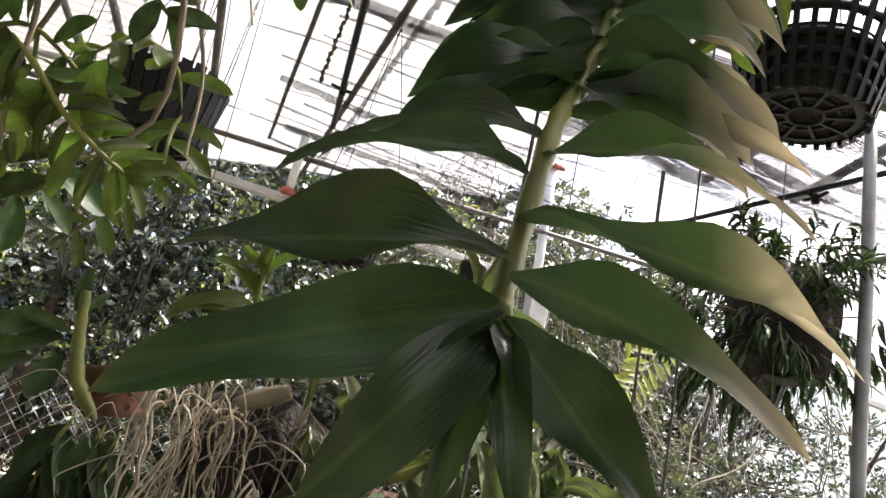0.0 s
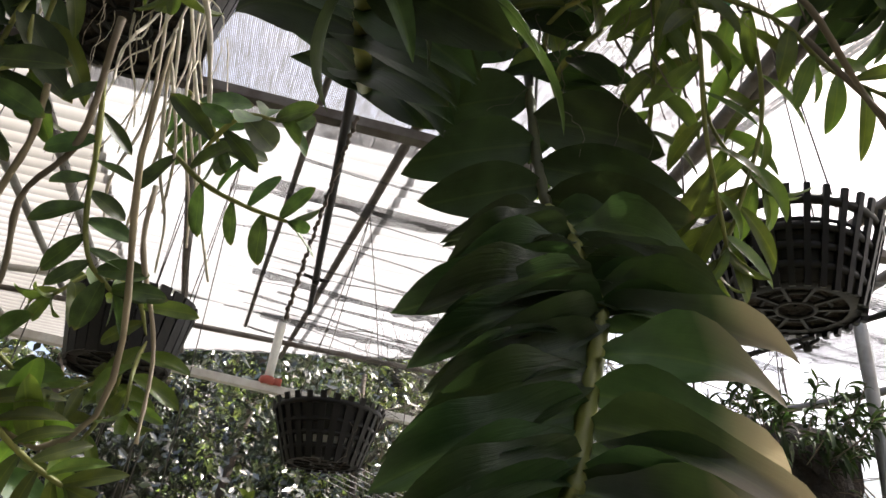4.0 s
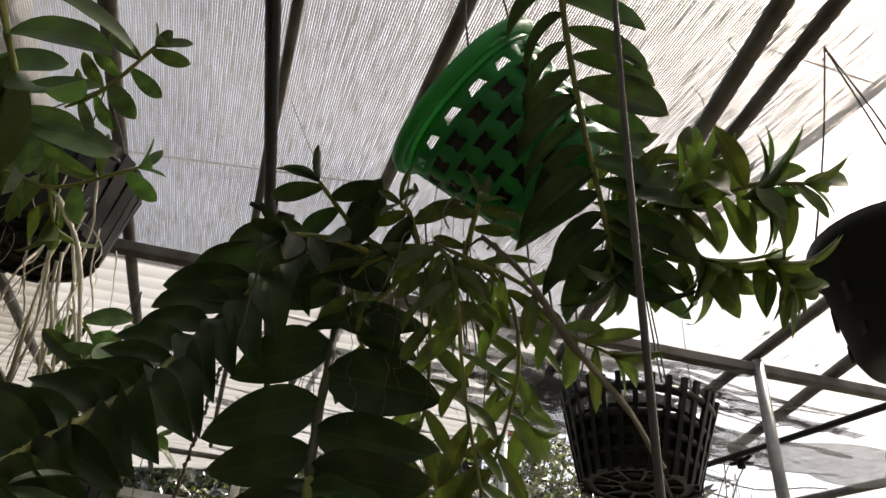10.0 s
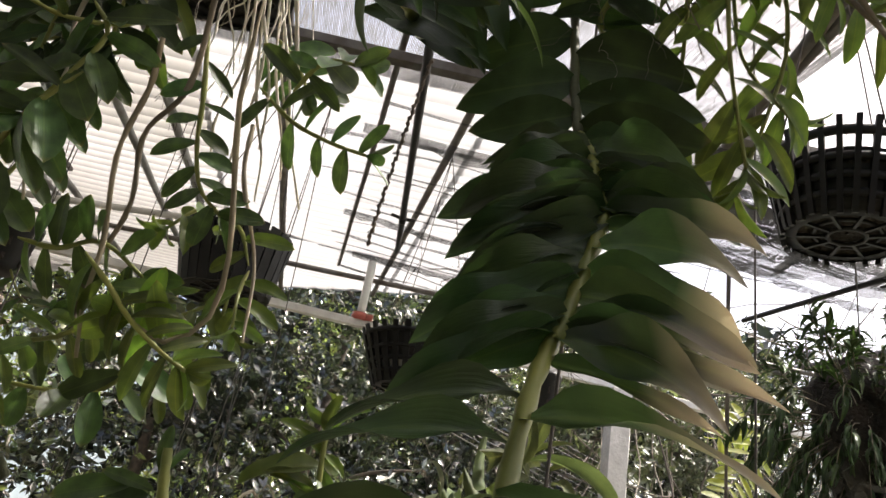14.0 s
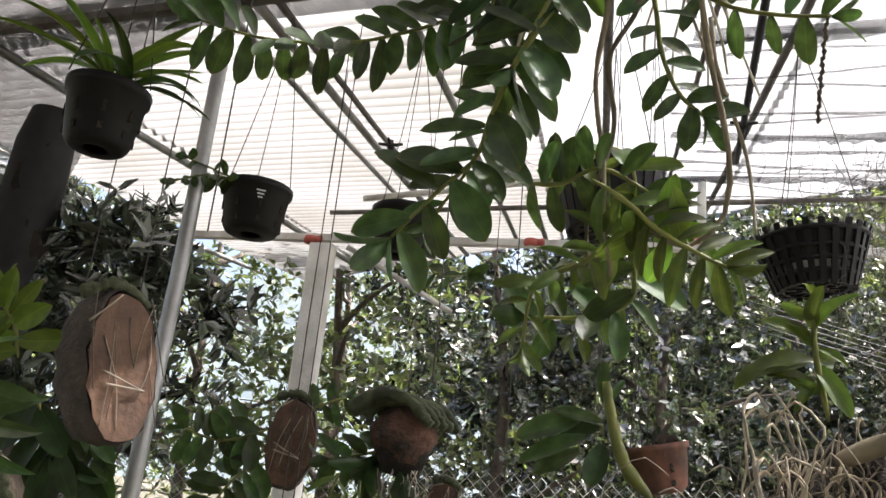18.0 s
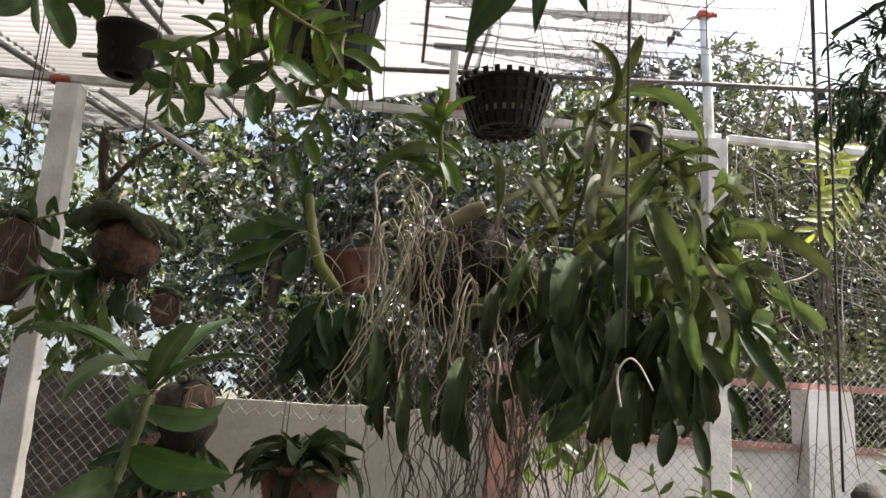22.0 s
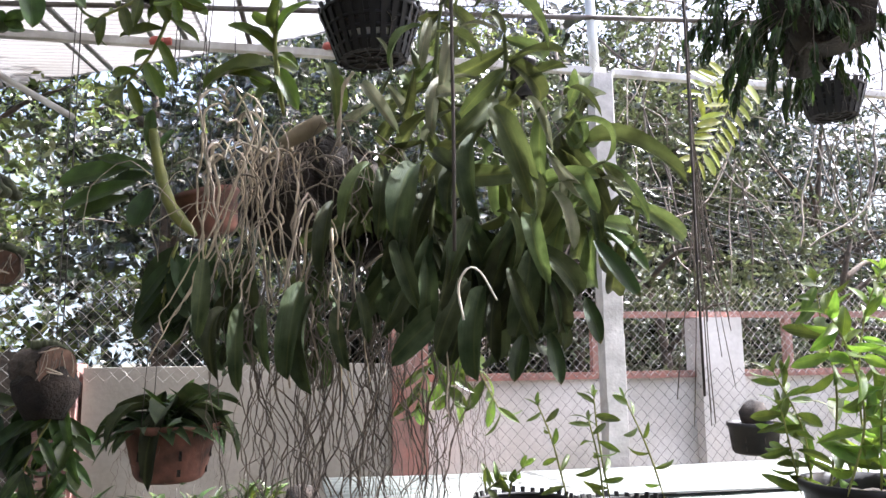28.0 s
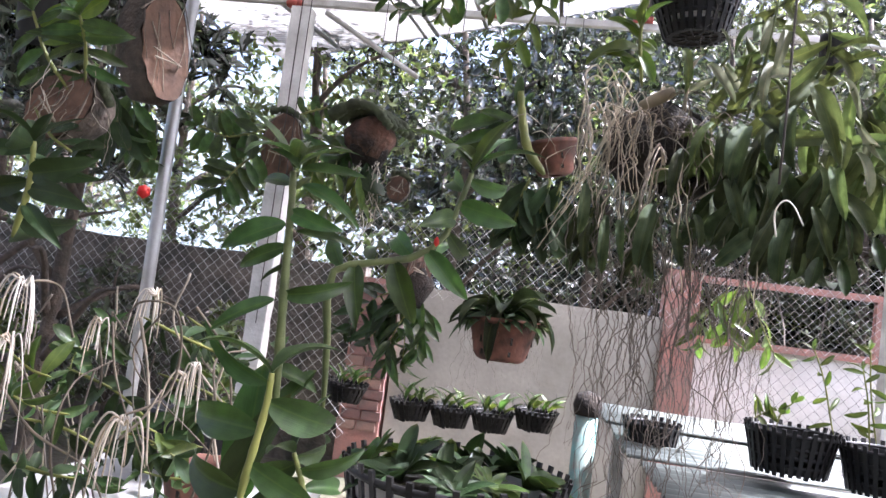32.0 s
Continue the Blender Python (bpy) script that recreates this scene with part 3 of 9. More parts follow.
# ---- posts, wall and fence ----
def concrete_post(u, half, top, mat):
    s = Shape()
    rows = 34
    rng = random.Random(int(top * 100) + int(u * 10))
    vs = []
    for j in range(rows + 1):
        for x, y in ((-1, -1), (-0.9, -1), (0.9, -1), (1, -0.9), (1, 0.9), (0.9, 1), (-0.9, 1), (-1, 0.9)):
            chip = 0.006 if rng.random() < 0.12 else 0.0015
            vs.append((x * half - x * rng.random() * chip, y * half * 0.9 - y * rng.random() * chip, top * j / rows))
    s.add(vs, [(j * 8 + k, j * 8 + (k + 1) % 8, (j + 1) * 8 + (k + 1) % 8, (j + 1) * 8 + k) for j in range(rows) for k in range(8)] + [tuple(range(rows * 8, rows * 8 + 8))])
    ob = thing("concrete_post", "square pale concrete post with a rough cast face", "post", turned(fence(u, 0, 0), FENCE_U), s, mat, group="concrete posts", kind="structure", smooth=False)
    return ob


concrete_post(-3.2, 0.055, 2.64, SUNLIT_CONCRETE)
concrete_post(-0.05, 0.052, 2.66, CONCRETE)

ground = Shape()
n = 40
gv = []
for i in range(n + 1):
    for j in range(n + 1):
        x, y = ((i / n * 2 - 1) ** 3) * 1200, ((j / n * 2 - 1) ** 3) * 1200
        gv.append((x, y, 0.02 * noise.noise(Vector((x, y, 0)) * 0.7)))
ground.add(gv, [(i * (n + 1) + j, (i + 1) * (n + 1) + j, (i + 1) * (n + 1) + j + 1, i * (n + 1) + j + 1) for i in range(n) for j in range(n)])
thing("ground", "bare brown earth with fallen leaves", "ground", None, ground, GROUND, kind="structure")


def wall_slab(name, u0, u1, v, z0, z1, thick, mat, label):
    s = Shape()
    nu, nz = 24, 8
    vs, fs = [], []
    for side in (0, 1):
        for i in range(nu + 1):
            for j in range(nz + 1):
                u, z = u0 + (u1 - u0) * i / nu, z0 + (z1 - z0) * j / nz
                q = fence(u, v, z)
                vs.append(fence(u, v + side * thick + (0.012 * noise.noise(q * 1.8)), z + (0.01 * noise.noise(q * 3) if j == nz else 0)))
    m = (nu + 1) * (nz + 1)
    for i in range(nu):
        for j in range(nz):
            a = i * (nz + 1) + j
            fs.append((a, a + nz + 1, a + nz + 2, a + 1))
            fs.append((m + a, m + a + 1, m + a + nz + 2, m + a + nz + 1))
        a, b = i * (nz + 1) + nz, (i + 1) * (nz + 1) + nz
        fs.append((a, b, b + m, a + m))
    for a in (0, nu):
        for j in range(nz):
            k = a * (nz + 1) + j
            fs.append((k, k + 1, k + 1 + m, k + m))
    return thing(name, label, "wall", None, s.add(vs, fs), mat, kind="structure", smooth=False)


wall_slab("wall_north", -2.62, -1.0, 0.85, 0, 1.23, 0.12, WALL_GREY, "low grey rendered wall, stained and damp")
wall_slab("wall_dark", -8.5, -2.9, 1.0, 0, 1.32, 0.15, WALL_DARK, "dark mossy low wall behind the fence")
wall_slab("pillar_red", -1.0, -0.80, 0.82, 0, 1.53, 0.2, RED_PAINT, "faded red painted wall pillar")
pillar = wall_slab("pillar_brick", -2.9, -2.64, 0.80, 0, 1.25, 0.2, RED_PAINT, "flaking red brick pillar at the end of the wall")
brick = Shape().box((0, 0, 0), (0.118, 0.03, 0.055)).mesh("brick", BRICK, False)
for row in range(14):
    for col in range(2):
        part("brick", brick, None, pillar, at=turned(fence(-2.835 + 0.13 * col + (0.012 if row % 2 else -0.012), 0.80, 0.33 + 0.066 * row), FENCE_U))
# Unseen wall added behind the camera to cut the front fill light.
wall_slab("light_block_wall", -4.2, 4.6, -6.9, 0, 2.75, 0.15, WALL_DARK, "unseen dark wall added to block light from behind")
wall_slab("wall_white", -0.75, 3.4, 1.2, 0, 1.11, 0.12, WALL_WHITE, "sunlit whitewashed low wall behind the fence")
for z0, z1 in ((1.11, 1.155), (1.50, 1.54)):
    s = Shape().box((1.3, 0, (z0 + z1) / 2), (4.1, 0.06, z1 - z0))
    thing("wall_rail", "faded red rail above the white wall", "rail", turned(fence(0, 1.2, 0), FENCE_U), s, RED_PAINT, kind="structure", smooth=False)
for u in (0.36, 1.75, 3.1):
    s = Shape().box((u, 0, 1.33), (0.05, 0.05, 0.345))
    thing("rail_post", "short red upright between the wall rails", "post", turned(fence(0, 1.2, 0), FENCE_U), s, RED_PAINT, kind="structure", smooth=False)
wall_slab("pillar_grey", 1.05, 1.35, 1.1, 0, 1.5, 0.2, WALL_WHITE, "pale rendered pillar by the white wall")


def chain_link(name, u0, u1, v, z0, z1, pitch, label, mat=CHAIN, thick=0.0019):
    """Zigzag wires hooked into one another."""
    s = Shape()
    strands = int((u1 - u0) / pitch)
    rows = int((z1 - z0) / (pitch * 2))
    for k in range(strands):
        pts = []
        for j in range(rows * 2 + 1):
            z = z0 + (z1 - z0) * j / (rows * 2)
            sway = 0.02 * noise.noise(Vector((k * 0.17, z * 2, v)))
            u = u0 + k * pitch + (pitch * 1.03 if (j + k) % 2 else -pitch * 0.03)
            pts.append(fence(u, v + 0.004 * (1 if j % 2 else -1) + sway, z + 0.015 * noise.noise(Vector((u * 1.5, 3, v)))))
        s.tube(pts, thick, 4, cap=False)
    ob = thing(name, label, "fence", None, s, mat, kind="structure", smooth=False)
    return ob


chain_link("chain_link_fence", -6.5, -2.75, 0.44, 0.3, 1.64, 0.033, "rusty chain-link mesh before the dark wall")
chain_link("chain_link_fence", -2.75, -0.7, 0.42, 1.16, 1.64, 0.033, "rusty chain-link mesh above the low wall")
chain_link("chain_link_fence", -0.7, 3.2, 0.42, 0.62, 1.18, 0.033, "chain-link mesh coloured dark as against the bright white wall", CHAIN_BACKLIT, 0.0015)
chain_link("chain_link_panel", -0.7, 3.3, 1.12, 1.13, 1.70, 0.028, "silvery chain-link panel in the red rail frame")

# ---- plants: leaves, canes, roots ----
def leaf_mesh(name, mat, ratio, droop, fold, wave, tip, seed, point=0.62):
    """A blade one unit long along x, its upper side to +z. tip: where its widest place lies."""
    rng = random.Random(seed)
    nseg, cols = 12, 7
    v, f = [], []
    bend, roll = droop * rng.uniform(0.6, 1.4), rng.uniform(-0.25, 0.25)
    swing = rng.uniform(-0.08, 0.08)
    for i in range(nseg + 1):
        t = i / nseg
        a = t / tip if t < tip else (1 - t) / (1 - tip)
        w = 0.5 * ratio * (0.16 * (1 - t) + (math.sin(math.pi / 2 * max(a, 0)) ** (0.75 if t < tip else point)) * (1 - 0.16 * (1 - t)))
        ang = bend * t * t * 1.2
        cx, cz = t - 0.28 * bend * bend * t ** 3, -bend * 0.62 * t * t
        for k in range(cols):
            y = (k / (cols - 1) * 2 - 1)
            zz = fold * abs(y) ** 1.5 * w + wave * w * math.sin(t * 9 + seed + (2.1 if y > 0 else 0)) * abs(y)
            tw = roll * t
            yy = y * w
            v.append((cx + zz * math.sin(ang), yy * math.cos(tw) - zz * math.sin(tw) + swing * t * t, cz + zz * math.cos(ang) + yy * math.sin(tw)))
    for i in range(nseg):
        for k in range(cols - 1):
            a = i * cols + k
            f.append((a, a + cols, a + cols + 1, a + 1))
    return Shape().add(v, f).mesh(name, mat)


def leaf_pool(mat, ratio, droop, fold=0.35, wave=0.1, tip=0.45, n=7, seed=1, point=0.62):
    return [leaf_mesh("leaf", mat, ratio * (0.85 + 0.3 * (k % 3) / 2), droop, fold, wave, tip, seed * 31 + k, point) for k in range(n)]


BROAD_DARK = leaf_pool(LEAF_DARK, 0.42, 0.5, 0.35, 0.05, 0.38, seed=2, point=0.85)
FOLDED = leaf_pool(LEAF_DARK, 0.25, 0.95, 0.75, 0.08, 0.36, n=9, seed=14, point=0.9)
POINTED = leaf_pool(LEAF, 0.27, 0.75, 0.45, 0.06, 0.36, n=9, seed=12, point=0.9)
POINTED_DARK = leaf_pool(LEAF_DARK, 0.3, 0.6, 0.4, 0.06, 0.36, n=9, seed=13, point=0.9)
BROAD = leaf_pool(LEAF, 0.38, 0.45, 0.35, 0.06, 0.42, seed=3)
OVAL = leaf_pool(LEAF, 0.42, 0.2, 0.3, 0.05, 0.55, seed=4)
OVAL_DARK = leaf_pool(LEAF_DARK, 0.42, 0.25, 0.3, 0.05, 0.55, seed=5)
FRESH = leaf_pool(LEAF_LIGHT, 0.4, 0.3, 0.3, 0.06, 0.5, seed=6)
STRAP = leaf_pool(LEAF_STRAP, 0.24, 1.35, 0.9, 0.2, 0.6, n=12, seed=7, point=0.5)
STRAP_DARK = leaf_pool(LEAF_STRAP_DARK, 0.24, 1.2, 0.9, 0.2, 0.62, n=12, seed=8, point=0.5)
STRAP_PALE = leaf_pool(PALE_TIP, 0.2, 1.1, 0.8, 0.15, 0.6, n=6, seed=9, point=0.5)
SLIM = leaf_pool(LEAF_SLIM, 0.27, 0.5, 0.4, 0.05, 0.5, n=9, seed=15, point=0.75)
SHIELD = leaf_pool(LEAF_ARCH, 0.42, 0.75, 0.55, 0.42, 0.42, n=9, seed=31, point=0.9)
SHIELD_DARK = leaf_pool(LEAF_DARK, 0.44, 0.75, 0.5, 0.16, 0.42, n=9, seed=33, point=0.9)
SHIELD_BURNT = leaf_pool(LEAF_BURNT, 0.36, 0.75, 0.55, 0.42, 0.4, n=7, seed=32, point=0.95)
LONG = leaf_pool(LEAF_ARCH, 0.21, 0.6, 0.8, 0.75, 0.4, n=6, seed=18, point=0.9)
LONG_BURNT = leaf_pool(LEAF_BURNT, 0.17, 0.7, 0.8, 0.75, 0.32, n=6, seed=19, point=1.0)
BROAD_LIGHT = leaf_pool(LEAF_SLIM, 0.34, 0.6, 0.5, 0.15, 0.5, n=7, seed=29)
FRESH_SLIM = leaf_pool(LEAF_LIGHT, 0.3, 0.7, 0.45, 0.1, 0.4, n=9, seed=24, point=0.85)
BROAD_FRESH = leaf_pool(LEAF_FRONT, 0.38, 0.45, 0.4, 0.12, 0.42, seed=25)
POINTED_FRESH = leaf_pool(LEAF_FRONT, 0.29, 0.75, 0.5, 0.1, 0.36, n=9, seed=26, point=0.9)
FERN = leaf_pool(LEAF_YELLOW, 0.33, 0.25, 0.2, 0.04, 0.5, seed=23)
LANCE = leaf_pool(LEAF_DARK, 0.2, 0.9, 0.4, 0.05, 0.4, n=9, seed=27, point=0.85)
LANCE_FRESH = leaf_pool(LEAF, 0.18, 0.9, 0.4, 0.05, 0.4, n=7, seed=28, point=0.85)
NARROW = leaf_pool(LEAF, 0.13, 0.8, 0.4, 0.05, 0.4, seed=10)
NARROW_MID = leaf_pool(LEAF, 0.2, 0.7, 0.4, 0.05, 0.4, seed=21, point=0.85)
NARROW_FRESH = leaf_pool(LEAF_LIGHT, 0.12, 0.7, 0.4, 0.05, 0.4, seed=11)


def lay_leaf(parent, pool, base, way, face, length, rng, name="leaf"):
    x = Vector(way).normalized()
    y = Vector(face).cross(x)
    y = y.normalized() if y.length > 1e-4 else x.orthogonal().normalized()
    z = x.cross(y)
    m = Matrix((x, y, z)).transposed().to_4x4()
    m = m @ Matrix.Diagonal((length, length * rng.uniform(0.85, 1.15), length * rng.uniform(0.7, 1.3), 1))
    m.translation = base
    ob = new(name, pool[rng.randrange(len(pool))])
    ob.parent = parent
    ob.matrix_basis = m
    return ob


def blade(plant, base, tip, face, pool, seed, wide=1.0, name="leaf"):
    """One leaf whose point lies at tip; it bulges towards face."""
    rng = random.Random(seed)
    me = pool[rng.randrange(len(pool))]
    end = me.vertices[len(me.vertices) - 4].co
    chord = Vector((end.x, 0, end.z))
    lx = chord.normalized()
    lz = Vector((-lx.z, 0, lx.x))
    way = Vector(tip) - Vector(base)
    x = way.normalized()
    y = Vector(face).cross(x).normalized()
    z = x.cross(y)
    k = way.length / chord.length
    local = Matrix((lx, Vector((0, 1, 0)), lz))
    m = (Matrix((x, y, z)).transposed() @ local).to_4x4() @ Matrix.Diagonal((k, k * wide, k, 1))
    m.translation = Vector(base)
    ob = new(name, me)
    ob.parent = plant
    ob.matrix_basis = m
    return ob


def shingles(plant, base, points, side, toward, count, reach, drop, pool, seed, thick=0.0034, mat=STEM, other=None, jitter=0.05, up=0.35, forward=0.0, wide=1.0, lean=0.0):
    """A stem with leaves laid over one another like shingles; reach and drop run from the first leaf to the last."""
    rng = random.Random(seed)
    base = Vector(base)
    pts = [p - base for p in wobble(along(points, max(14, count)), 0.0015, seed)]
    stem = part("cane", Shape().tube(pts, [thick * (1.15 if k % 2 else 0.9) for k in range(len(pts))], 8), mat, plant)
    n = len(pts) - 1
    s, f = Vector(side).normalized(), Vector(toward).normalized()
    for k in range(count):
        t = (k + 0.5) / count
        x = min(t * n, n - 1e-4)
        p = pts[int(x)].lerp(pts[int(x) + 1], x - int(x))
        sign = 1 if k % 2 else -1
        l, d = reach[0] + (reach[1] - reach[0]) * t, drop[0] + (drop[1] - drop[0]) * t
        l *= rng.uniform(0.9, 1.1)
        tan = (pts[min(int(x) + 2, n)] - pts[max(int(x) - 1, 0)]).normalized()
        tip = p + s * sign * l + tan * lean * l + Vector((0, 0, -d * l)) + f * forward * l + Vector([rng.gauss(0, jitter) * l for _ in range(3)])
        blade(stem, p, tip, f + Vector((0, 0, up)) + Vector([rng.gauss(0, jitter * 2) for _ in range(3)]), other if other and sign > 0 else pool, seed * 50 + k, wide * rng.uniform(0.9, 1.1))
    return stem


def cane(plant, base, points, side, pool, count, first, last, thick=0.006, mat=STEM, seed=1, start=0.05, lean=0.2, hang=0.3, crown=4, name="cane", toward=None, jitter=0.25, skip=0.0, swirl=0.55, frontal=1.0, tilt=0.35, other=None):
    """A jointed stem through the points, with leaves in two ranks to either side of it."""
    rng = random.Random(seed * 7 + 3)
    base = Vector(base)
    pts = [p - base for p in wobble(along(points, max(12, count)), 0.003, seed)]
    rad = [thick * (1.1 if k % 2 else 0.92) * (1 - 0.4 * k / len(pts)) * min(1.0, 0.35 + 0.3 * k) for k in range(len(pts))]
    stem = part(name, Shape().tube(pts, rad, 7), mat, plant)
    n = len(pts) - 1
    side0 = Vector(side).normalized()
    for k in range(count):
        if rng.random() < skip:
            continue
        t = start + (1 - start) * (k + 0.5) / count
        x = min(t * n, n - 1e-4)
        i = int(x)
        p = pts[i].lerp(pts[i + 1], x - i)
        tan = (pts[min(i + 2, n)] - pts[max(i - 1, 0)]).normalized()
        s = side0 - tan * side0.dot(tan)
        s = s.normalized() if s.length > 0.05 else tan.orthogonal().normalized()
        out = Vector(toward) if toward is not None else tan.cross(s)
        sign = 1 if k % 2 else -1
        phi = rng.uniform(-swirl, swirl)
        s, out = s * math.cos(phi) + tan.cross(s) * math.sin(phi), out
        near_tip = max(0.0, (t - 0.85) / 0.15)
        way = s * sign + tan * (lean + 0.5 * near_tip) + Vector((0, 0, -hang)) + Vector([rng.uniform(-jitter, jitter) for _ in range(3)])
        face = out * frontal - tan * tilt + Vector((0, 0, 0.35)) + Vector([rng.uniform(-jitter, jitter) for _ in range(3)])
        lay_leaf(stem, other if other and sign > 0 else pool, p, way, face, (first + (last - first) * t) * rng.uniform(0.85, 1.12), rng)
    tan = (pts[-1] - pts[-3]).normalized()
    a0 = tan.orthogonal().normalized()
    b0 = tan.cross(a0)
    for k in range(crown):
        a = 2 * math.pi * (k + rng.random() * 0.5) / crown
        o = a0 * math.cos(a) + b0 * math.sin(a)
        lay_leaf(stem, pool, pts[-1], tan * rng.uniform(0.7, 1.3) + o * 0.7, tan * 0.4 - o, last * rng.uniform(0.6, 0.95), rng)
    return stem


def root_mesh(mat, seed, thick, curl=0.06, length_parts=16, sides=5, keep=0.78):
    """A hanging root one metre long, down from the origin."""
    rng = random.Random(seed)
    pts, x, y, dx, dy = [], 0.0, 0.0, 0.0, 0.0
    for k in range(length_parts + 1):
        pts.append((x, y, -k / length_parts))
        kink = 2.2 if rng.random() < 0.16 else 0.6
        dx, dy = keep * dx + rng.uniform(-curl, curl) * 0.3 * kink - 0.05 * x, keep * dy + rng.uniform(-curl, curl) * 0.3 * kink - 0.05 * y
        x, y = x + dx, y + dy
    return Shape().tube(pts, [thick * (1 - 0.55 * k / length_parts) * rng.uniform(0.8, 1.2) for k in range(length_parts + 1)], sides).mesh("root", mat)


THIN_ROOTS = [root_mesh(ROOT_DARK, 40 + k, 0.0024, 0.06, 40, 4, 0.4) for k in range(14)]
PALE_ROOTS = [root_mesh(ROOT if k % 3 else ROOT_WHITE, 60 + k, 0.009, 0.16, 20, 5) for k in range(12)]
WHITE_ROOTS = [root_mesh(ROOT_WHITE, 80 + k, 0.018, 0.09, 12, 5) for k in range(7)]


def hang_root(parent, pool, top, length, rng, wide=1.0, lean=0.05, name="root"):
    ob = new(name, pool[rng.randrange(len(pool))])
    ob.parent = parent
    ob.matrix_basis = Matrix.LocRotScale(top, Euler((rng.uniform(-lean, lean), rng.uniform(-lean, lean), rng.uniform(0, 6.28))), (length * wide, length * wide, length))
    return ob


def root_fall(plant, knot, reach, drop, thick, mat, seed):
    """A root that leaves its knot sideways, bends over and hangs down crookedly."""
    rng = random.Random(seed)
    k = Vector(knot) + Vector((rng.gauss(0, 0.02), rng.gauss(0, 0.015), rng.gauss(0, 0.012)))
    out = Vector((max(-1.6, min(1.6, rng.gauss(0, 1))), max(-1.6, min(1.0, rng.gauss(-0.4, 0.7))), 0)) * reach
    pts = [k, k + out * 0.5 + Vector((0, 0, rng.uniform(0.1, 0.7) * abs(reach))), k + out * 1.1 - Vector((0, 0, rng.uniform(0.1, 0.5) * abs(reach)))]
    n = max(3, int(drop / 0.02))
    lean = Vector((rng.gauss(0, 0.0025), rng.gauss(0, 0.002), 0))
    for _ in range(n):
        if rng.random() < 0.2:
            lean = Vector((rng.gauss(0, 0.0055), rng.gauss(0, 0.004), 0))
        pts.append(pts[-1] + lean + Vector((rng.gauss(0, 0.0034), rng.gauss(0, 0.003), -drop / n * rng.uniform(0.6, 1.3))))
    steps = 2 * len(pts)
    path = along(pts, steps)
    return part("root", Shape().tube(path, [thick * (1 - 0.45 * i / steps) * rng.uniform(0.8, 1.2) for i in range(steps + 1)], 6), mat, plant)


def stick(name, points, thick, mat, parent=None, base=(0, 0, 0), seed=1, knots=0.2, steps=24):
    rng = random.Random(seed)
    pts = [p - Vector(base) for p in wobble(along(points, steps), 0.004, seed)]
    rad = [thick * (1 - 0.35 * k / steps) * (1 + rng.uniform(-knots, knots)) for k in range(steps + 1)]
    return part(name, Shape().tube(pts, rad, 7), mat, parent)


# ---- pots and baskets ----
def slat_basket(label, m, r_top, r_low, tall, slats=26, group="black slatted baskets", rows=3, solid=0.97, low=0.40, narrow=0.46, liner=False):
    """A black plastic orchid basket: hoops, upright slats and a pierced floor."""
    ob = thing("hanging_basket", label, "basket", m, group=group)
    part("rim", Shape().ring((0, 0, tall), r_top, 0.005, 32, 0.007), BLACK_PLASTIC, ob)
    for k in range(1, rows + 1):
        h = tall * k / (rows + 1.4)
        part("hoop", Shape().ring((0, 0, h), r_low + (r_top - r_low) * h / tall, 0.003, 32, 0.006), BLACK_PLASTIC, ob)
    lean = math.atan2(r_top - r_low, tall)
    h = math.hypot(tall, r_top - r_low) + 0.022
    one = Shape().box((0, 0, 0), (0.006, narrow * 2 * math.pi * r_top / slats, h)).mesh("slat", BLACK_PLASTIC, False)
    rng = random.Random(slats)
    for k in range(slats):
        a = 2 * math.pi * k / slats
        sl = new("slat", one)
        sl.parent = ob
        sl.matrix_basis = Matrix.Rotation(a, 4, "Z") @ Matrix.Translation(((r_top + r_low) / 2 + 0.003, 0, tall / 2 + 0.008 + rng.uniform(-0.003, 0.003))) @ Matrix.Rotation(lean + rng.uniform(-0.03, 0.03), 4, "Y")
    for k in range(4):
        part("floor_ring", Shape().ring((0, 0, 0.003 + 0.004 * k), r_low * (0.3 + 0.22 * k), 0.003, 24), BLACK_PLASTIC, ob)
    rib = Shape().tube([(0.02, 0, 0.003), (r_low, 0, 0.005)], 0.0028, 4).mesh("floor_rib", BLACK_PLASTIC, False)
    for k in range(10):
        part("floor_rib", rib, None, ob, at=Matrix.Rotation(math.pi * k / 5, 4, "Z"))
    part("floor", Shape().lathe([(0.002, 0.008), (r_low * 0.95, 0.008)], 24), FIBRE, ob)
    part("wall", Shape().lathe([(r_low + (r_top - r_low) * low - 0.002, tall * low), (r_low + (r_top - r_low) * solid - 0.003, tall * solid)], 32), BLACK_PLASTIC, ob)
    part("foot", Shape().lathe([(r_low * 0.78, 0.002), (r_low + 0.001, tall * 0.04), (r_low + (r_top - r_low) * 0.2, tall * 0.2)], 32), BLACK_PLASTIC, ob)
    if liner:
        part("liner", Shape().lathe([(r_low * 0.93, tall * 0.14), (r_low * 0.94 + (r_top - r_low) * (0.44 if solid > 0.5 else 0.92), tall * (0.44 if solid > 0.5 else 0.92))], 28), WALL_WHITE, ob, "pale foam liner")
    v = Shape().lathe([(0.01, tall * 0.42), (r_low * 0.92, tall * 0.42), (r_low * 0.97 + (r_top - r_low) * 0.62, tall * 0.66), (r_top * 0.62, tall * 0.74), (0.01, tall * 0.76)], 20)
    part("filling", Shape().add(wobble([Vector(p) for p in v.v], 0.012, slats, 30), v.f), FIBRE, ob, "dark fibre and charcoal filling")
    return ob


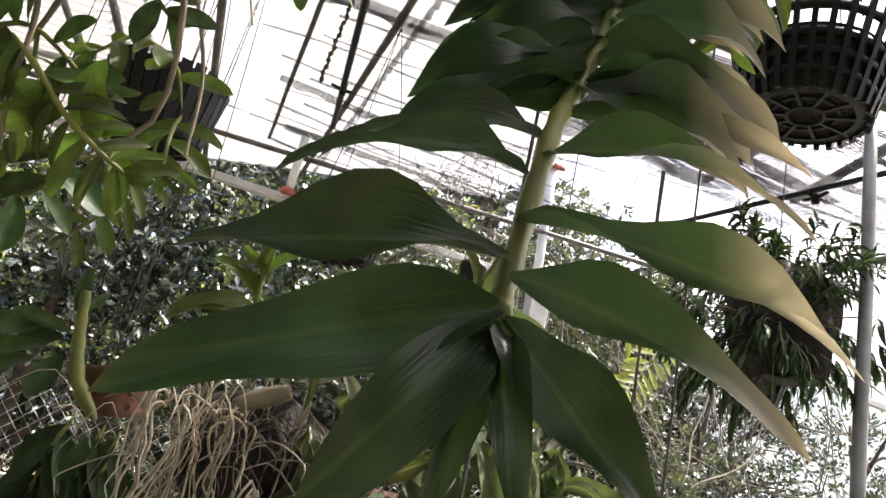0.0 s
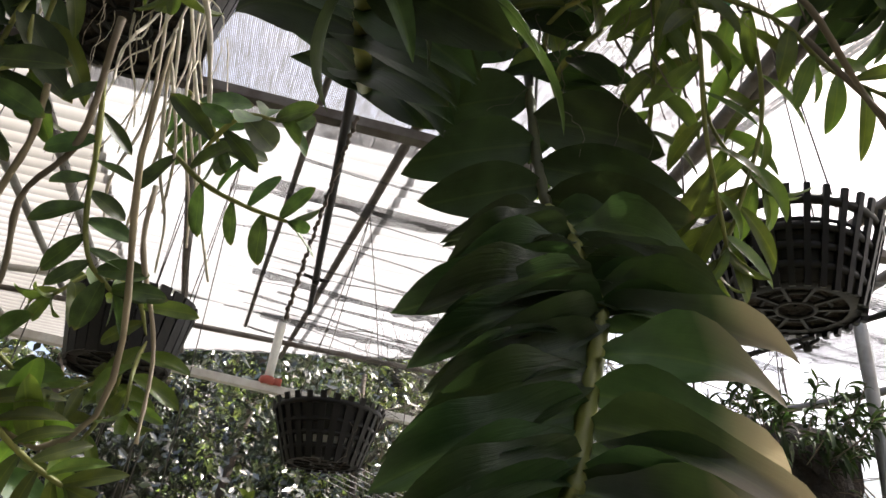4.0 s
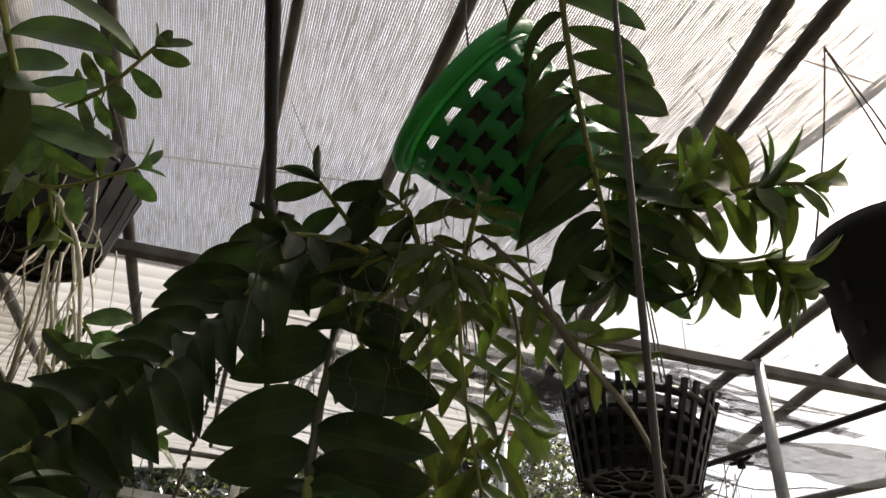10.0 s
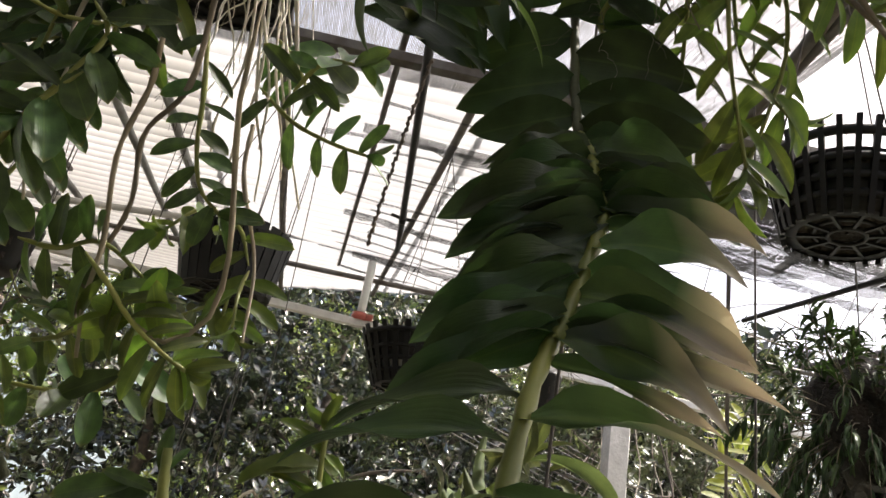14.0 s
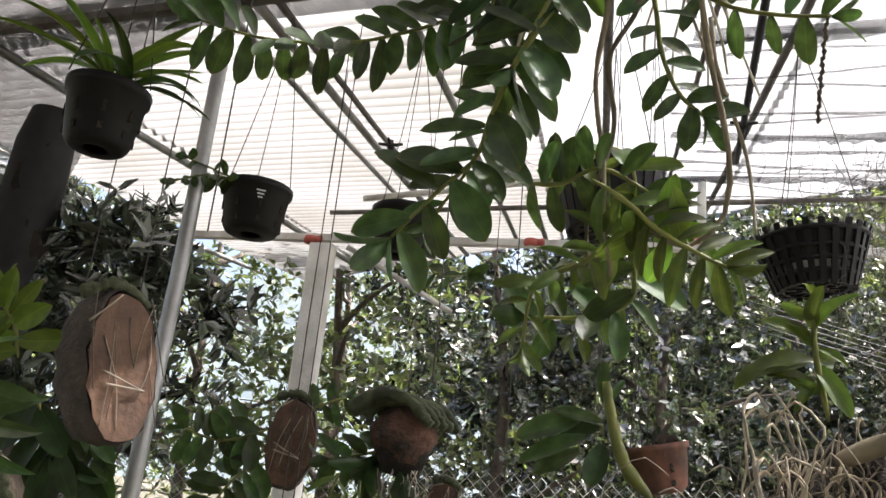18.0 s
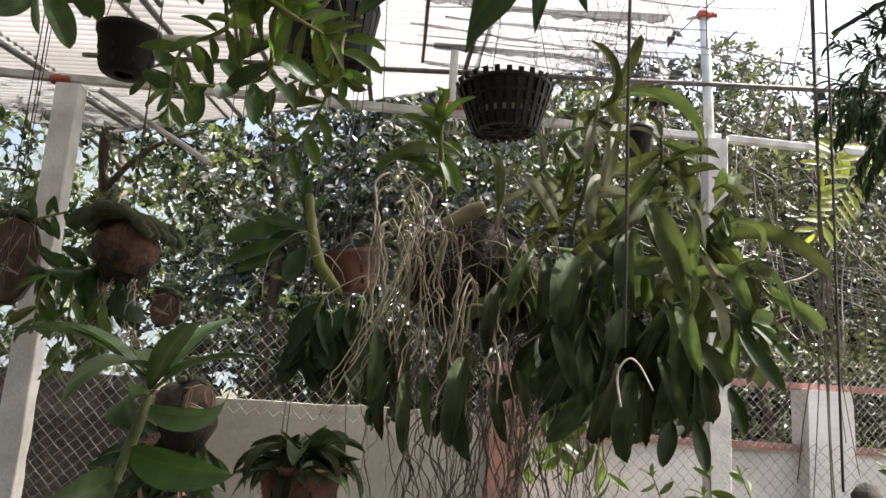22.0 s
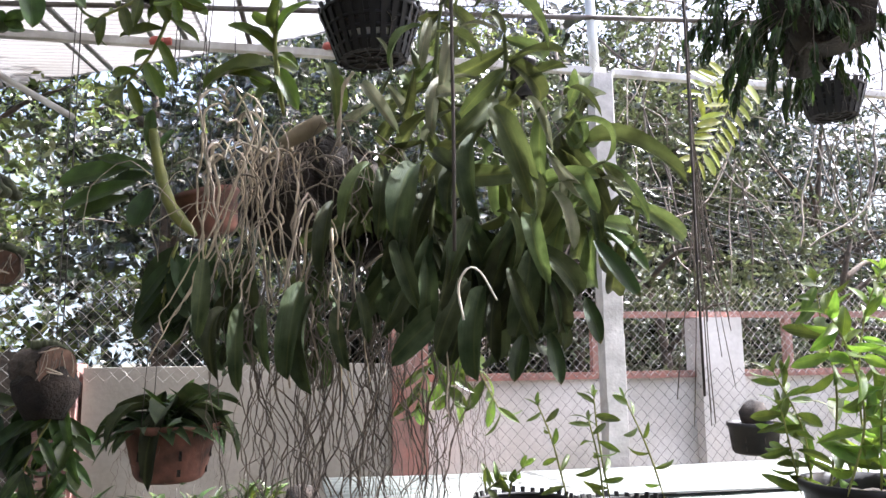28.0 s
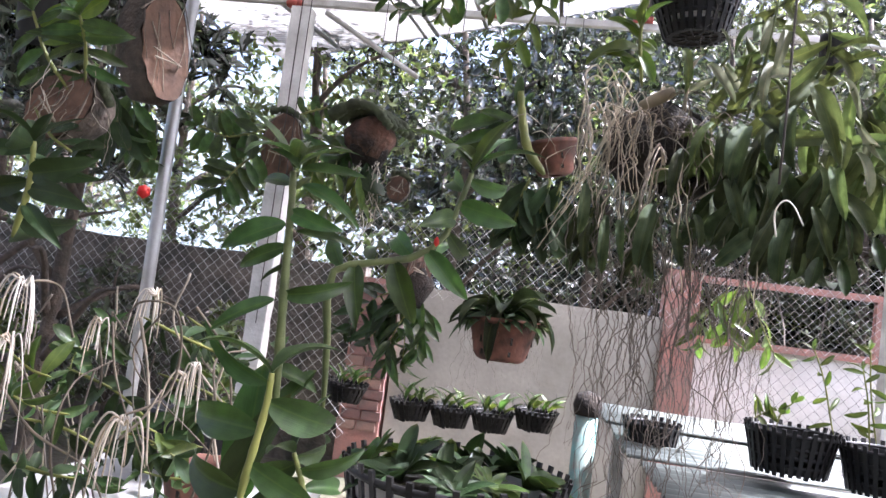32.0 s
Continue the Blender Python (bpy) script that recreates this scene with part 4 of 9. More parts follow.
def pot(label, m, r_top, r_low, tall, mat, group, slots=8):
    """A moulded pot with a thick rim, slots near its foot and a filling."""
    ob = thing("hanging_pot", label, "pot", m, group=group)
    prof = [(r_low * 0.4, 0.0), (r_low * 0.8, 0.0), (r_low * 0.95, tall * 0.04), (r_low + (r_top - r_low) * 0.16, tall * 0.13), (r_low + (r_top - r_low) * 0.86, tall * 0.86), (r_top * 1.03, tall * 0.87), (r_top * 1.05, tall), (r_top * 0.95, tall), (r_top * 0.9, tall * 0.85), (r_low * 0.9, 0.01), (r_low * 0.4, 0.01)]
    part("body", Shape().lathe(prof, 30), mat, ob)
    for k in range(slots):
        a = 2 * math.pi * k / slots + 0.2
        for z, hh in ((0.2, 0.12), (0.5, 0.18)):
            r = r_low + (r_top - r_low) * z + 0.001
            s = Shape().box((0, 0, 0), (0.004, 0.008 if hh < 0.15 else 0.006, tall * hh))
            part("slot", s, FIBRE, ob, at=Matrix.Rotation(a, 4, "Z") @ Matrix.Translation((r, 0, tall * z)), smooth=False)
    v = Shape().lathe([(0.002, tall * 0.82), (r_top * 0.5, tall * 0.84), (r_top * 0.9, tall * 0.78)], 18)
    part("filling", Shape().add(wobble([Vector(p) for p in v.v], 0.01, 3, 40), v.f), FIBRE, ob)
    return ob


def wire(points, thick=0.0016, mat=WIRE, label="thin dark hanging wire", seed=1, name="hanging_wire"):
    pts = along(points, 10)
    s = Shape().tube([p - pts[0] for p in wobble(pts, 0.002, seed, 3)], thick, 5)
    return thing(name, label, "wire", Matrix.Translation(pts[0]), s, mat, group="hanging wires")


def hangers(m, r, tall, top, n=3):
    """Wires from a pot's rim up to one hook under the rafters."""
    for k in range(n):
        a = 2 * math.pi * k / n + 0.4
        p = m @ Vector((r * math.cos(a), r * math.sin(a), tall))
        wire([p, p.lerp(Vector(top), 0.5) + Vector((0.004, 0, 0)), top], 0.0013, seed=k)


# ---- trees and thickets behind the wall ----
def crown_shape(shape, rng, centre, size, leaves, length, ratio=0.42, clumps=26, hang=0.25):
    """Leaves in clumps within an uneven crown."""
    cs = []
    for _ in range(clumps):
        d = Vector((rng.gauss(0, 1), rng.gauss(0, 1), rng.gauss(0, 1))).normalized() * rng.uniform(0.35, 1.0)
        cs.append((Vector(centre) + Vector((d.x * size[0], d.y * size[1], d.z * size[2])), rng.uniform(0.16, 0.34)))
    k = 0
    while k < leaves:
        c, r = cs[rng.randrange(clumps)]
        p = c + Vector((rng.gauss(0, 1), rng.gauss(0, 1), rng.gauss(0, 0.8))) * r * max(size) * 0.36
        twig = Vector((rng.gauss(0, 1), rng.gauss(0, 1), rng.uniform(0.0, 1.6))).normalized()
        a0 = twig.orthogonal().normalized()
        b0 = twig.cross(a0)
        a, many = rng.uniform(0, 6.28), rng.randrange(4, 8)
        for q in range(many):
            a += 2.2
            o = a0 * math.cos(a) + b0 * math.sin(a)
            x = (o + twig * rng.uniform(0.0, 0.9) + Vector((0, 0, -hang))).normalized()
            y = x.cross(twig + o * -0.3).normalized()
            z = x.cross(y)
            l = length * rng.uniform(0.6, 1.25)
            w = l * ratio * 0.5
            b = p + twig * 0.3 * length * q / many
            i = len(shape.v)
            shape.v += [tuple(b), tuple(b + x * l * 0.45 + y * w - z * l * 0.06), tuple(b + x * l - z * l * 0.05), tuple(b + x * l * 0.45 - y * w - z * l * 0.06), tuple(b + x * l * 0.5)]
            shape.f += [(i, i + 4, i + 1), (i + 1, i + 4, i + 2), (i, i + 3, i + 4), (i + 3, i + 2, i + 4)]
            k += 1


def tree(x, y, height, spread, leaves, length, seed, label, mat=LEAF_TREE, low=0.25, ratio=0.42, trunk=0.06):
    rng = random.Random(seed)
    ob = thing("tree", label, "tree", Matrix.Translation((x, y, 0)))
    top = Vector((rng.uniform(-0.3, 0.3), rng.uniform(-0.3, 0.3), height * 0.85))
    s = Shape()
    main = wobble(along([(0, 0, -0.1), (0.05, 0.02, height * 0.4), top], 14), 0.06, seed, 1.0)
    s.tube(main, [trunk * (1 - 0.75 * k / 14) for k in range(15)], 8)
    for k in range(9):
        a, i = rng.uniform(0, 6.28), rng.randrange(4, 13)
        b = main[i]
        e = b + Vector((math.cos(a), math.sin(a), rng.uniform(0.1, 0.7))) * spread * rng.uniform(0.5, 0.9)
        s.tube(wobble(along([b, b.lerp(e, 0.5) + Vector((0, 0, 0.12)), e], 8), 0.04, seed + k, 2.0), [trunk * 0.42 * (1 - 0.8 * j / 8) for j in range(9)], 6)
    part("trunk", s, BARK, ob)
    c = Shape()
    z0 = height * low
    crown_shape(c, rng, (0, 0, (height + z0) / 2), (spread, spread * 0.8, (height - z0) / 2), leaves, length, ratio, clumps=58)
    part("crown", c, mat, ob)
    return ob


def fan(plant, at, axis, count, length, pool, seed, spread=0.7, droop=0.0, name="leaf"):
    """Leaves rising from one crown and arching out on all sides."""
    rng = random.Random(seed)
    ax = Vector(axis).normalized()
    a0 = ax.orthogonal().normalized()
    b0 = ax.cross(a0)
    for k in range(count):
        a = 2.4 * k + rng.uniform(-0.4, 0.4)
        o = a0 * math.cos(a) + b0 * math.sin(a)
        lift = 1.1 - 0.9 * k / count
        way = o * spread + ax * lift + Vector((0, 0, -droop))
        lay_leaf(plant, pool, Vector(at) + ax * 0.02 * (k / count), way, ax - o * 0.5 * lift, length * rng.uniform(0.7, 1.15), rng, name)


def green_basket(centre):
    """A round market basket lying on its side: rim, pierced wall, floor."""
    axis = Vector((-0.76, -0.30, 0.58)).normalized()
    m = axis.to_track_quat("Z", "Y").to_matrix().to_4x4()
    m.translation = Vector(centre)
    ob = thing("plastic_basket", "bright green pierced plastic basket hung on its side", "basket", m)
    r_top, r_low, tall, n, rows = 0.096, 0.074, 0.15, 26, 5
    part("rim", Shape().ring((0, 0, 0), r_top + 0.004, 0.007, 36, 0.009), GREEN_PLASTIC, ob)
    band = Shape().lathe([(r_top, 0.0), (r_top - 0.003, -0.012)], 36)
    part("upper_band", band, GREEN_PLASTIC, ob)
    wall = Shape()
    v, f = [], []
    rows, n, m = 6, 16, 5
    for i in range(rows * 3 + 1):
        z = -0.012 - (tall - 0.012) * i / (rows * 3)
        r = r_top - 0.003 - (r_top - r_low) * i / (rows * 3)
        for k in range(n * m):
            q = k % m
            a = 2 * math.pi * (k + (m / 2 if (i // 3) % 2 else 0)) / (n * m)
            # the hole's upper edge narrows to a half round
            pull = 0.55 if i % 3 == 1 and q == 0 else (-0.55 if i % 3 == 1 and q == 3 else 0.0)
            a += pull * 2 * math.pi / (n * m)
            v.append((r * math.cos(a), r * math.sin(a), z))
    for i in range(rows * 3):
        for k in range(n * m):
            if i % 3 in (0, 1) and i < rows * 3 - 3 and k % m in (0, 1, 2) and i > 0:
                continue
            a, b = i * n * m + k, i * n * m + (k + 1) % (n * m)
            f.append((a, b, b + n * m, a + n * m))
    w = part("wall", wall.add(v, f), GREEN_PLASTIC, ob)
    sol = w.modifiers.new("thick", "SOLIDIFY")
    sol.thickness = 0.0025
    for k in range(4):
        part("floor_ring", Shape().ring((0, 0, -tall), 0.012 + 0.017 * k, 0.004, 28), GREEN_PLASTIC, ob)
    rib = Shape().tube([(0.01, 0, -tall), (r_low, 0, -tall)], 0.0035, 4).mesh("floor_rib", GREEN_PLASTIC, False)
    for k in range(12):
        part("floor_rib", rib, None, ob, at=Matrix.Rotation(math.pi * k / 6, 4, "Z"))
    fill = Shape().lathe([(0.002, -tall + 0.012), (r_low * 0.95, -tall + 0.012), (r_top * 0.955, -0.034), (r_top * 0.6, -0.02), (0.002, -0.02)], 20)
    part("filling", fill, FIBRE, ob)
    wire([Vector(centre) + Vector((0.0, 0.02, 0.09)), Vector(centre) + Vector((-0.01, 0.02, 0.2)), (centre[0], centre[1], 2.6)], 0.0014)
    wire([Vector(centre) + Vector((0.05, -0.06, 0.02)), Vector(centre) + Vector((0.03, -0.03, 0.16)), (centre[0], centre[1], 2.6)], 0.0014)
    return ob


def husk(label, centre, r, tall, mossy=False):
    ob = thing("coconut_husk", label, "husk", Matrix.Translation(centre))
    b = Shape().lathe([(0.002, -tall), (r * 0.6, -tall * 0.85), (r * 0.95, -tall * 0.2), (r, tall * 0.2), (r * 0.6, tall * 0.8), (0.002, tall * 0.95)], 22)
    part("shell", Shape().add([Vector(p) + r * 0.28 * noise.noise_vector(Vector(p) * 22) for p in b.v], b.f), HUSK if mossy else FIBRE, ob)
    if mossy:
        for k in range(5):
            y = -0.07 + 0.035 * k
            pts = [(-0.1 + 0.05 * k * 0.3, y - 0.02, tall * 0.7), (-0.03, y - 0.01, tall * 1.25 - 0.008 * k), (0.05, y, tall * 1.1), (0.11, y + 0.01, tall * 0.35)]
            stick("moss_roll", pts, 0.02, MOSS, ob, seed=k + 5, knots=0.25)
        fr = Shape().lathe([(0.002, -tall * 1.3), (r * 0.5, -tall * 1.2), (r * 0.8, -tall * 0.6), (r * 0.7, -tall * 0.1)], 18)
        part("fibre", Shape().add([Vector(p) + r * 0.35 * noise.noise_vector(Vector(p) * 30) for p in fr.v], fr.f), FIBRE, ob)
    return ob


def wood_slab(label, centre, wide, tall, deep, facing, lean):
    """A slab sawn from a log: an oval cut face, bark behind."""
    f = Vector(facing).normalized()
    m = turned(Vector(centre), Vector((0, 0, 1)).cross(f))
    m = m @ Euler((0, lean, 0)).to_matrix().to_4x4()
    ob = thing("wood_slab", label, "wood slab", m)
    n = 28
    face, bark = Shape(), Shape()
    ring = [(math.cos(2 * math.pi * k / n) * wide / 2 * (1 + 0.06 * math.sin(3 * k)), math.sin(2 * math.pi * k / n) * tall / 2 * (1 + 0.03 * math.sin(5 * k))) for k in range(n)]
    v = [(0, -0.002, 0)] + [(x * q, -0.002 - 0.003 * noise.noise(Vector((x * 40, z * 20, q))), z * q) for q in (0.5, 0.97) for x, z in ring]
    fc = [(0, 1 + k, 1 + (k + 1) % n) for k in range(n)] + [(1 + k, 1 + n + k, 1 + n + (k + 1) % n, 1 + (k + 1) % n) for k in range(n)]
    part("cut_face", face.add(v, fc), WOOD, ob, "sawn reddish-brown face")
    rows = [(1.0, 0.0), (1.05, deep * 0.35), (0.98, deep * 0.85), (0.9, deep), (0.02, deep * 1.02)]
    bv = [Vector((x * q, y, z * q)) + 0.006 * noise.noise_vector(Vector((x, y, z)) * 40) for q, y in rows for x, z in ring]
    bf = [(i * n + k, (i + 1) * n + k, (i + 1) * n + (k + 1) % n, i * n + (k + 1) % n) for i in range(len(rows) - 1) for k in range(n)]
    part("bark", bark.add(bv, bf), BARK, ob)
    for k, (a, b) in enumerate((((-0.3, -0.02, -0.1), (0.25, -0.02, -0.16)), ((-0.3, -0.02, -0.02), (0.25, -0.02, -0.15)), ((-0.5, 0.0, 0.3), (-0.1, -0.03, 0.47)))):
        q = [Vector((p[0] * wide, p[1] * 0.4 - 0.003, p[2] * tall)) for p in (a, b)]
        stick("twig", [q[0], q[0].lerp(q[1], 0.5) + Vector((0, -0.003, 0)), q[1]], 0.0022, ROOT, ob, seed=k, steps=6)
    rng = random.Random(int(abs(centre[0]) * 1000))
    for k in range(9):
        x0, z0 = rng.uniform(-0.5, 0.5) * wide, rng.uniform(0.1, 0.5) * tall
        x1, z1 = x0 + rng.uniform(-0.3, 0.3) * wide, z0 - rng.uniform(0.3, 0.8) * tall
        stick("root", [(x0, -0.004, z0), ((x0 + x1) / 2 + rng.uniform(-0.01, 0.01), -0.008, (z0 + z1) / 2), (x1, -0.004, z1)], rng.uniform(0.0008, 0.0016), ROOT if k % 2 else ROOT_DARK, ob, seed=k, steps=10)
    cap = [(-wide * 0.45, deep * 0.3, tall * 0.5), (0, deep * 0.2, tall * 0.56), (wide * 0.5, deep * 0.3, tall * 0.42)]
    stick("moss_roll", cap, 0.014, MOSS, ob, seed=3, knots=0.3)
    return ob


def spray(plant, at, count, length, seed):
    """White roots that spread from one node and bend down."""
    rng = random.Random(seed)
    tilt = Vector((rng.uniform(-0.5, 0.5), rng.uniform(-0.5, 0.2), 0))
    for k in range(count):
        a = rng.uniform(0, 2 * math.pi)
        o = tilt * 0.6 + Vector((math.cos(a), math.sin(a) * 0.8, 0)) * rng.uniform(0.1, 0.75)
        l = length * rng.uniform(0.35, 0.95)
        p = Vector(at)
        pts = [p, p + o * l * 0.35 + Vector((0, 0, l * 0.1)), p + o * l * 0.62 - Vector((0, 0, l * 0.25)), p + o * l * 0.75 - Vector((0, 0, l * 0.85))]
        stick("white_root", pts, rng.uniform(0.0008, 0.0015), ROOT_WHITE if k % 4 else ROOT_PALE, plant, seed=seed + k, knots=0.35, steps=12)


def seedling(at, seed):
    ob = thing("seedling", "small green orchid seedling in a slatted basket", "seedling", Matrix.Translation(at), group="seedlings")
    fan(ob, (0, 0, 0), (0, 0, 1), 4, 0.15, NARROW_MID, seed, 0.35)
    fan(ob, (0.02, 0.01, 0), (0.2, 0, 1), 3, 0.12, SLIM, seed + 50, 0.5)
    for k in range(3):
        hang_root(ob, WHITE_ROOTS, (0.012 * (k - 1), 0, 0.05), 0.06, random.Random(seed + k), 0.6, 0.5)


def tuft(label, centre, r, count, length):
    """A hanging ball of many short lance leaves over old brown roots."""
    rng = random.Random(77)
    ob = thing("epiphyte", label, "plant", Matrix.Translation(centre))
    b = Shape().lathe([(0.002, -r * 0.62), (r * 0.3, -r * 0.5), (r * 0.42, 0), (r * 0.32, r * 0.3), (0.002, r * 0.4)], 20)
    part("moss_ball", Shape().add([Vector(p) + r * 0.35 * noise.noise_vector(Vector(p) * 12) for p in b.v], b.f), FIBRE, ob)
    for k in range(count // 16):
        d = Vector((rng.gauss(0, 1), rng.gauss(0, 1), rng.gauss(0, 0.9))).normalized()
        c = Vector((d.x, d.y, d.z * 0.85)) * r * rng.uniform(0.3, 0.95)
        tip = c + (d + Vector((0, 0, 0.5 if d.z > 0.1 else -0.9))).normalized() * length * 1.3
        part("sprig", Shape().tube(along([c * 0.5, c, tip], 6), [0.0013] * 7, 4), STEM_DRY, ob)
        for q in range(16):
            o = Vector((rng.gauss(0, 1), rng.gauss(0, 1), rng.gauss(0, 1))).normalized()
            way = o * 0.9 + d * 0.5 + Vector((0, 0, 0.2 if d.z > 0.1 else -0.9))
            lay_leaf(ob, LANCE if (k + q) % 4 else LANCE_FRESH, c.lerp(tip, q / 16), way, Vector((0, 0, 1)) + o * 0.5, length * rng.uniform(0.5, 1.3), rng)
    for k in range(46):
        hang_root(ob, THIN_ROOTS, (rng.uniform(-0.7, 0.7) * r, rng.uniform(-0.7, 0.7) * r, rng.uniform(-0.7, 0.1) * r), rng.uniform(0.08, 0.25), rng, 0.9, 0.4)
    wire([Vector(centre) + Vector((0, 0, r * 0.4)), Vector(centre) + Vector((0, 0, 0.3)), (centre[0], centre[1], 2.95)], 0.002)


def strands(label, top, count, length, spread):
    rng = random.Random(5)
    ob = thing("dry_stems", label, "stems", Matrix.Translation(top))
    for k in range(count):
        a, l = rng.uniform(0, 6.28), length * rng.uniform(0.75, 1.0)
        o = Vector((math.cos(a), math.sin(a), 0)) * spread * rng.uniform(0.2, 1.0)
        stick("stem", [o * 0.08, o * 0.06 + Vector((0, 0, -l * 0.35)), o * 0.1 + Vector((0, 0, -l * 0.62)), o * 2.2 + Vector((0, 0, -l))], rng.uniform(0.0013, 0.0024), ROOT_DARK, ob, seed=k, steps=12)

# ---- loose nets, hoses and wires under the roof ----
rng = random.Random(12)
for k in range(17):
    s0 = 0.30 + k * 0.115 + rng.uniform(-0.02, 0.02)
    r0, r1 = rng.uniform(-0.55, -0.3), rng.uniform(0.5, 1.25)
    drop = rng.uniform(0.0, 0.05)
    net_sheet("torn_net", roof(r0, s0, 0.02), ROOF_B * (r1 - r0) + Vector((0, 0, -0.12 * k / 17)), ROOF_D * rng.choice((0.015, 0.02, 0.03, 0.07, 0.1)), 26, 3, NET_LOOSE, "torn strip of black shade net on the rafters", 0.05, 20 + k, 0.35)
net_sheet("torn_net", roof(0.45, 0.3, 0.0), ROOF_B * 1.5 + Vector((0, 0, -0.1)), ROOF_D * 0.55, 20, 12, NET_LOOSE, "drooping torn black shade net", 0.12, 60, 0.15)
for k in range(34):
    a0 = rng.uniform(0.1, 0.9)
    s0 = rng.uniform(0.03, 0.7)
    net_sheet("torn_net", roof(a0, s0, -0.01 - 0.05 * rng.random()), ROOF_B * rng.uniform(0.35, 0.8) + ROOF_D * rng.uniform(-0.2, 0.12) + Vector((0, 0, -0.04)), ROOF_D * rng.choice((0.012, 0.02, 0.035, 0.06)), 22, 3, NET_LOOSE, "torn strip of black shade net on the rafters", 0.06, 80 + k, 0.35)
s = Shape()
for k in range(110):
    r, t = rng.gauss(0.38, 0.16), rng.gauss(1.55, 0.3)
    p = roof(r, t, 0)
    l = rng.uniform(0.1, 0.5)
    s.tube(wobble([p - Vector((0.02 * rng.gauss(0, 1) * q, 0.02 * rng.gauss(0, 1) * q, l * q / 5)) for q in range(6)], 0.02, k, 6), 0.0011, 3, cap=False)
thing("net_threads", "frayed black threads hanging from the torn net", "threads", None, s, WIRE, kind="stuff")
s = Shape()
for k in range(130):
    q = rng.uniform(-0.3, 2.2)
    p = roof(-1.02, q, 0.02)
    e = p + Vector((rng.gauss(0, 0.03), rng.gauss(0, 0.03), rng.uniform(-0.05, 0.01)))
    s.tube([p, e], 0.0011, 3, cap=False)
thing("net_threads", "short frayed threads along a rafter", "threads", None, s, WIRE, kind="stuff")
bar("rafter", roof(-1.02, -3.2, 0.02), roof(-1.02, 3.0, 0.02), 0.03, STEEL, "weathered round steel rafter under the roof", "rafter")


def hose(a, b, thick, label, sag=0.0):
    a, b = Vector(a), Vector(b)
    pts = along([a, a.lerp(b, 0.5) + Vector((0, 0, -sag)), b], 16)
    return thing("hose", label, "hose", Matrix.Translation(a), Shape().tube([p - a for p in pts], thick, 7), BLACK_PLASTIC, kind="structure")


def sprinkler(p):
    ob = thing("sprinkler", "small black plastic misting head on the hose", "sprinkler", Matrix.Translation(p), group="misting heads")
    part("body", Shape().lathe([(0.002, -0.02), (0.012, -0.018), (0.014, 0.0), (0.009, 0.02), (0.002, 0.022)], 10), BLACK_PLASTIC, ob)
    for k in range(4):
        a = math.pi * k / 2 + 0.4
        part("arm", Shape().tube([(0, 0, 0), (0.044 * math.cos(a), 0.044 * math.sin(a), 0.006)], [0.008, 0.005], 6), BLACK_PLASTIC, ob)


hose((0.2, -0.9, 2.4), (-0.62, 2.65, 2.80), 0.011, "black plastic water hose under the rafters", 0.01)
for p in ((-0.24, 1.01, 2.62), (-0.53, 2.27, 2.755), (0.96, 2.01, 2.58), (-1.65, 1.85, 2.67)):
    sprinkler(p)
hose((0.7, 2.6, 2.66), (1.5, 0.6, 2.46), 0.009, "black plastic water hose under the rafters", 0.01)
for k in range(9):
    a = fence(-0.9, 1.6, 2.72 + 0.035 * k) if k < 6 else fence(-0.2, 1.4, 2.3 + 0.06 * k)
    b = fence(3.6, 2.6, 1.85 + 0.05 * k)
    hose(a, b, 0.004, "slack grey cable beyond the fence", 0.06)
for x, y, z0, z1 in ((-1.30, 1.2, 2.7, 1.2), (-1.42, 1.3, 2.7, 1.0), (-1.0, 1.6, 2.75, 1.3), (-1.75, 0.9, 2.7, 1.5), (-1.2, 0.75, 2.65, 1.9), (-0.95, 1.15, 2.7, 1.7), (0.2, 1.5, 2.75, 2.1)):
    s = Shape().tube(wobble([Vector((0, 0, (z1 - z0) * q / 8)) for q in range(9)], 0.003, x, 3), 0.0016, 5)
    thing("hanging_wire", "thin dark hanging wire", "wire", Matrix.Translation((x, y, z0)), s, WIRE, group="hanging wires")
s = Shape()
pts = [Vector((0.0012 * math.cos(q * 1.3) + 0.01 * (q / 64) ** 2, 0.0012 * math.sin(q * 1.3), -0.3 * q / 64)) for q in range(65)]
s.tube(pts, [0.0038 if q % 2 else 0.0016 for q in range(65)], 6)
thing("seed_spike", "dark knobbly dried flower spike", "flower spike", Matrix.Translation((-0.18, 0.84, 2.30)) @ Euler((0.25, 0.22, 0)).to_matrix().to_4x4(), s, BARK)

# dead leaves and bits lying on the net
s = Shape()
r4 = random.Random(91)
for k in range(46):
    p = roof(r4.uniform(-0.6, 1.5), r4.uniform(-1.6, 0.1), 0.034)
    a, l = r4.uniform(0, 6.28), r4.uniform(0.008, 0.028)
    x, y = ROOF_B * math.cos(a) + ROOF_D * math.sin(a), ROOF_D * math.cos(a) - ROOF_B * math.sin(a)
    i = len(s.v)
    s.v += [tuple(p - x * l), tuple(p + y * l * 0.35 + ROOF_N * 0.004), tuple(p + x * l), tuple(p - y * l * 0.3 + ROOF_N * 0.002)]
    s.f += [(i, i + 1, i + 2, i + 3)]
thing("leaf_litter", "dead leaves and bits caught on the shade net", "litter", None, s, FIBRE, kind="stuff")


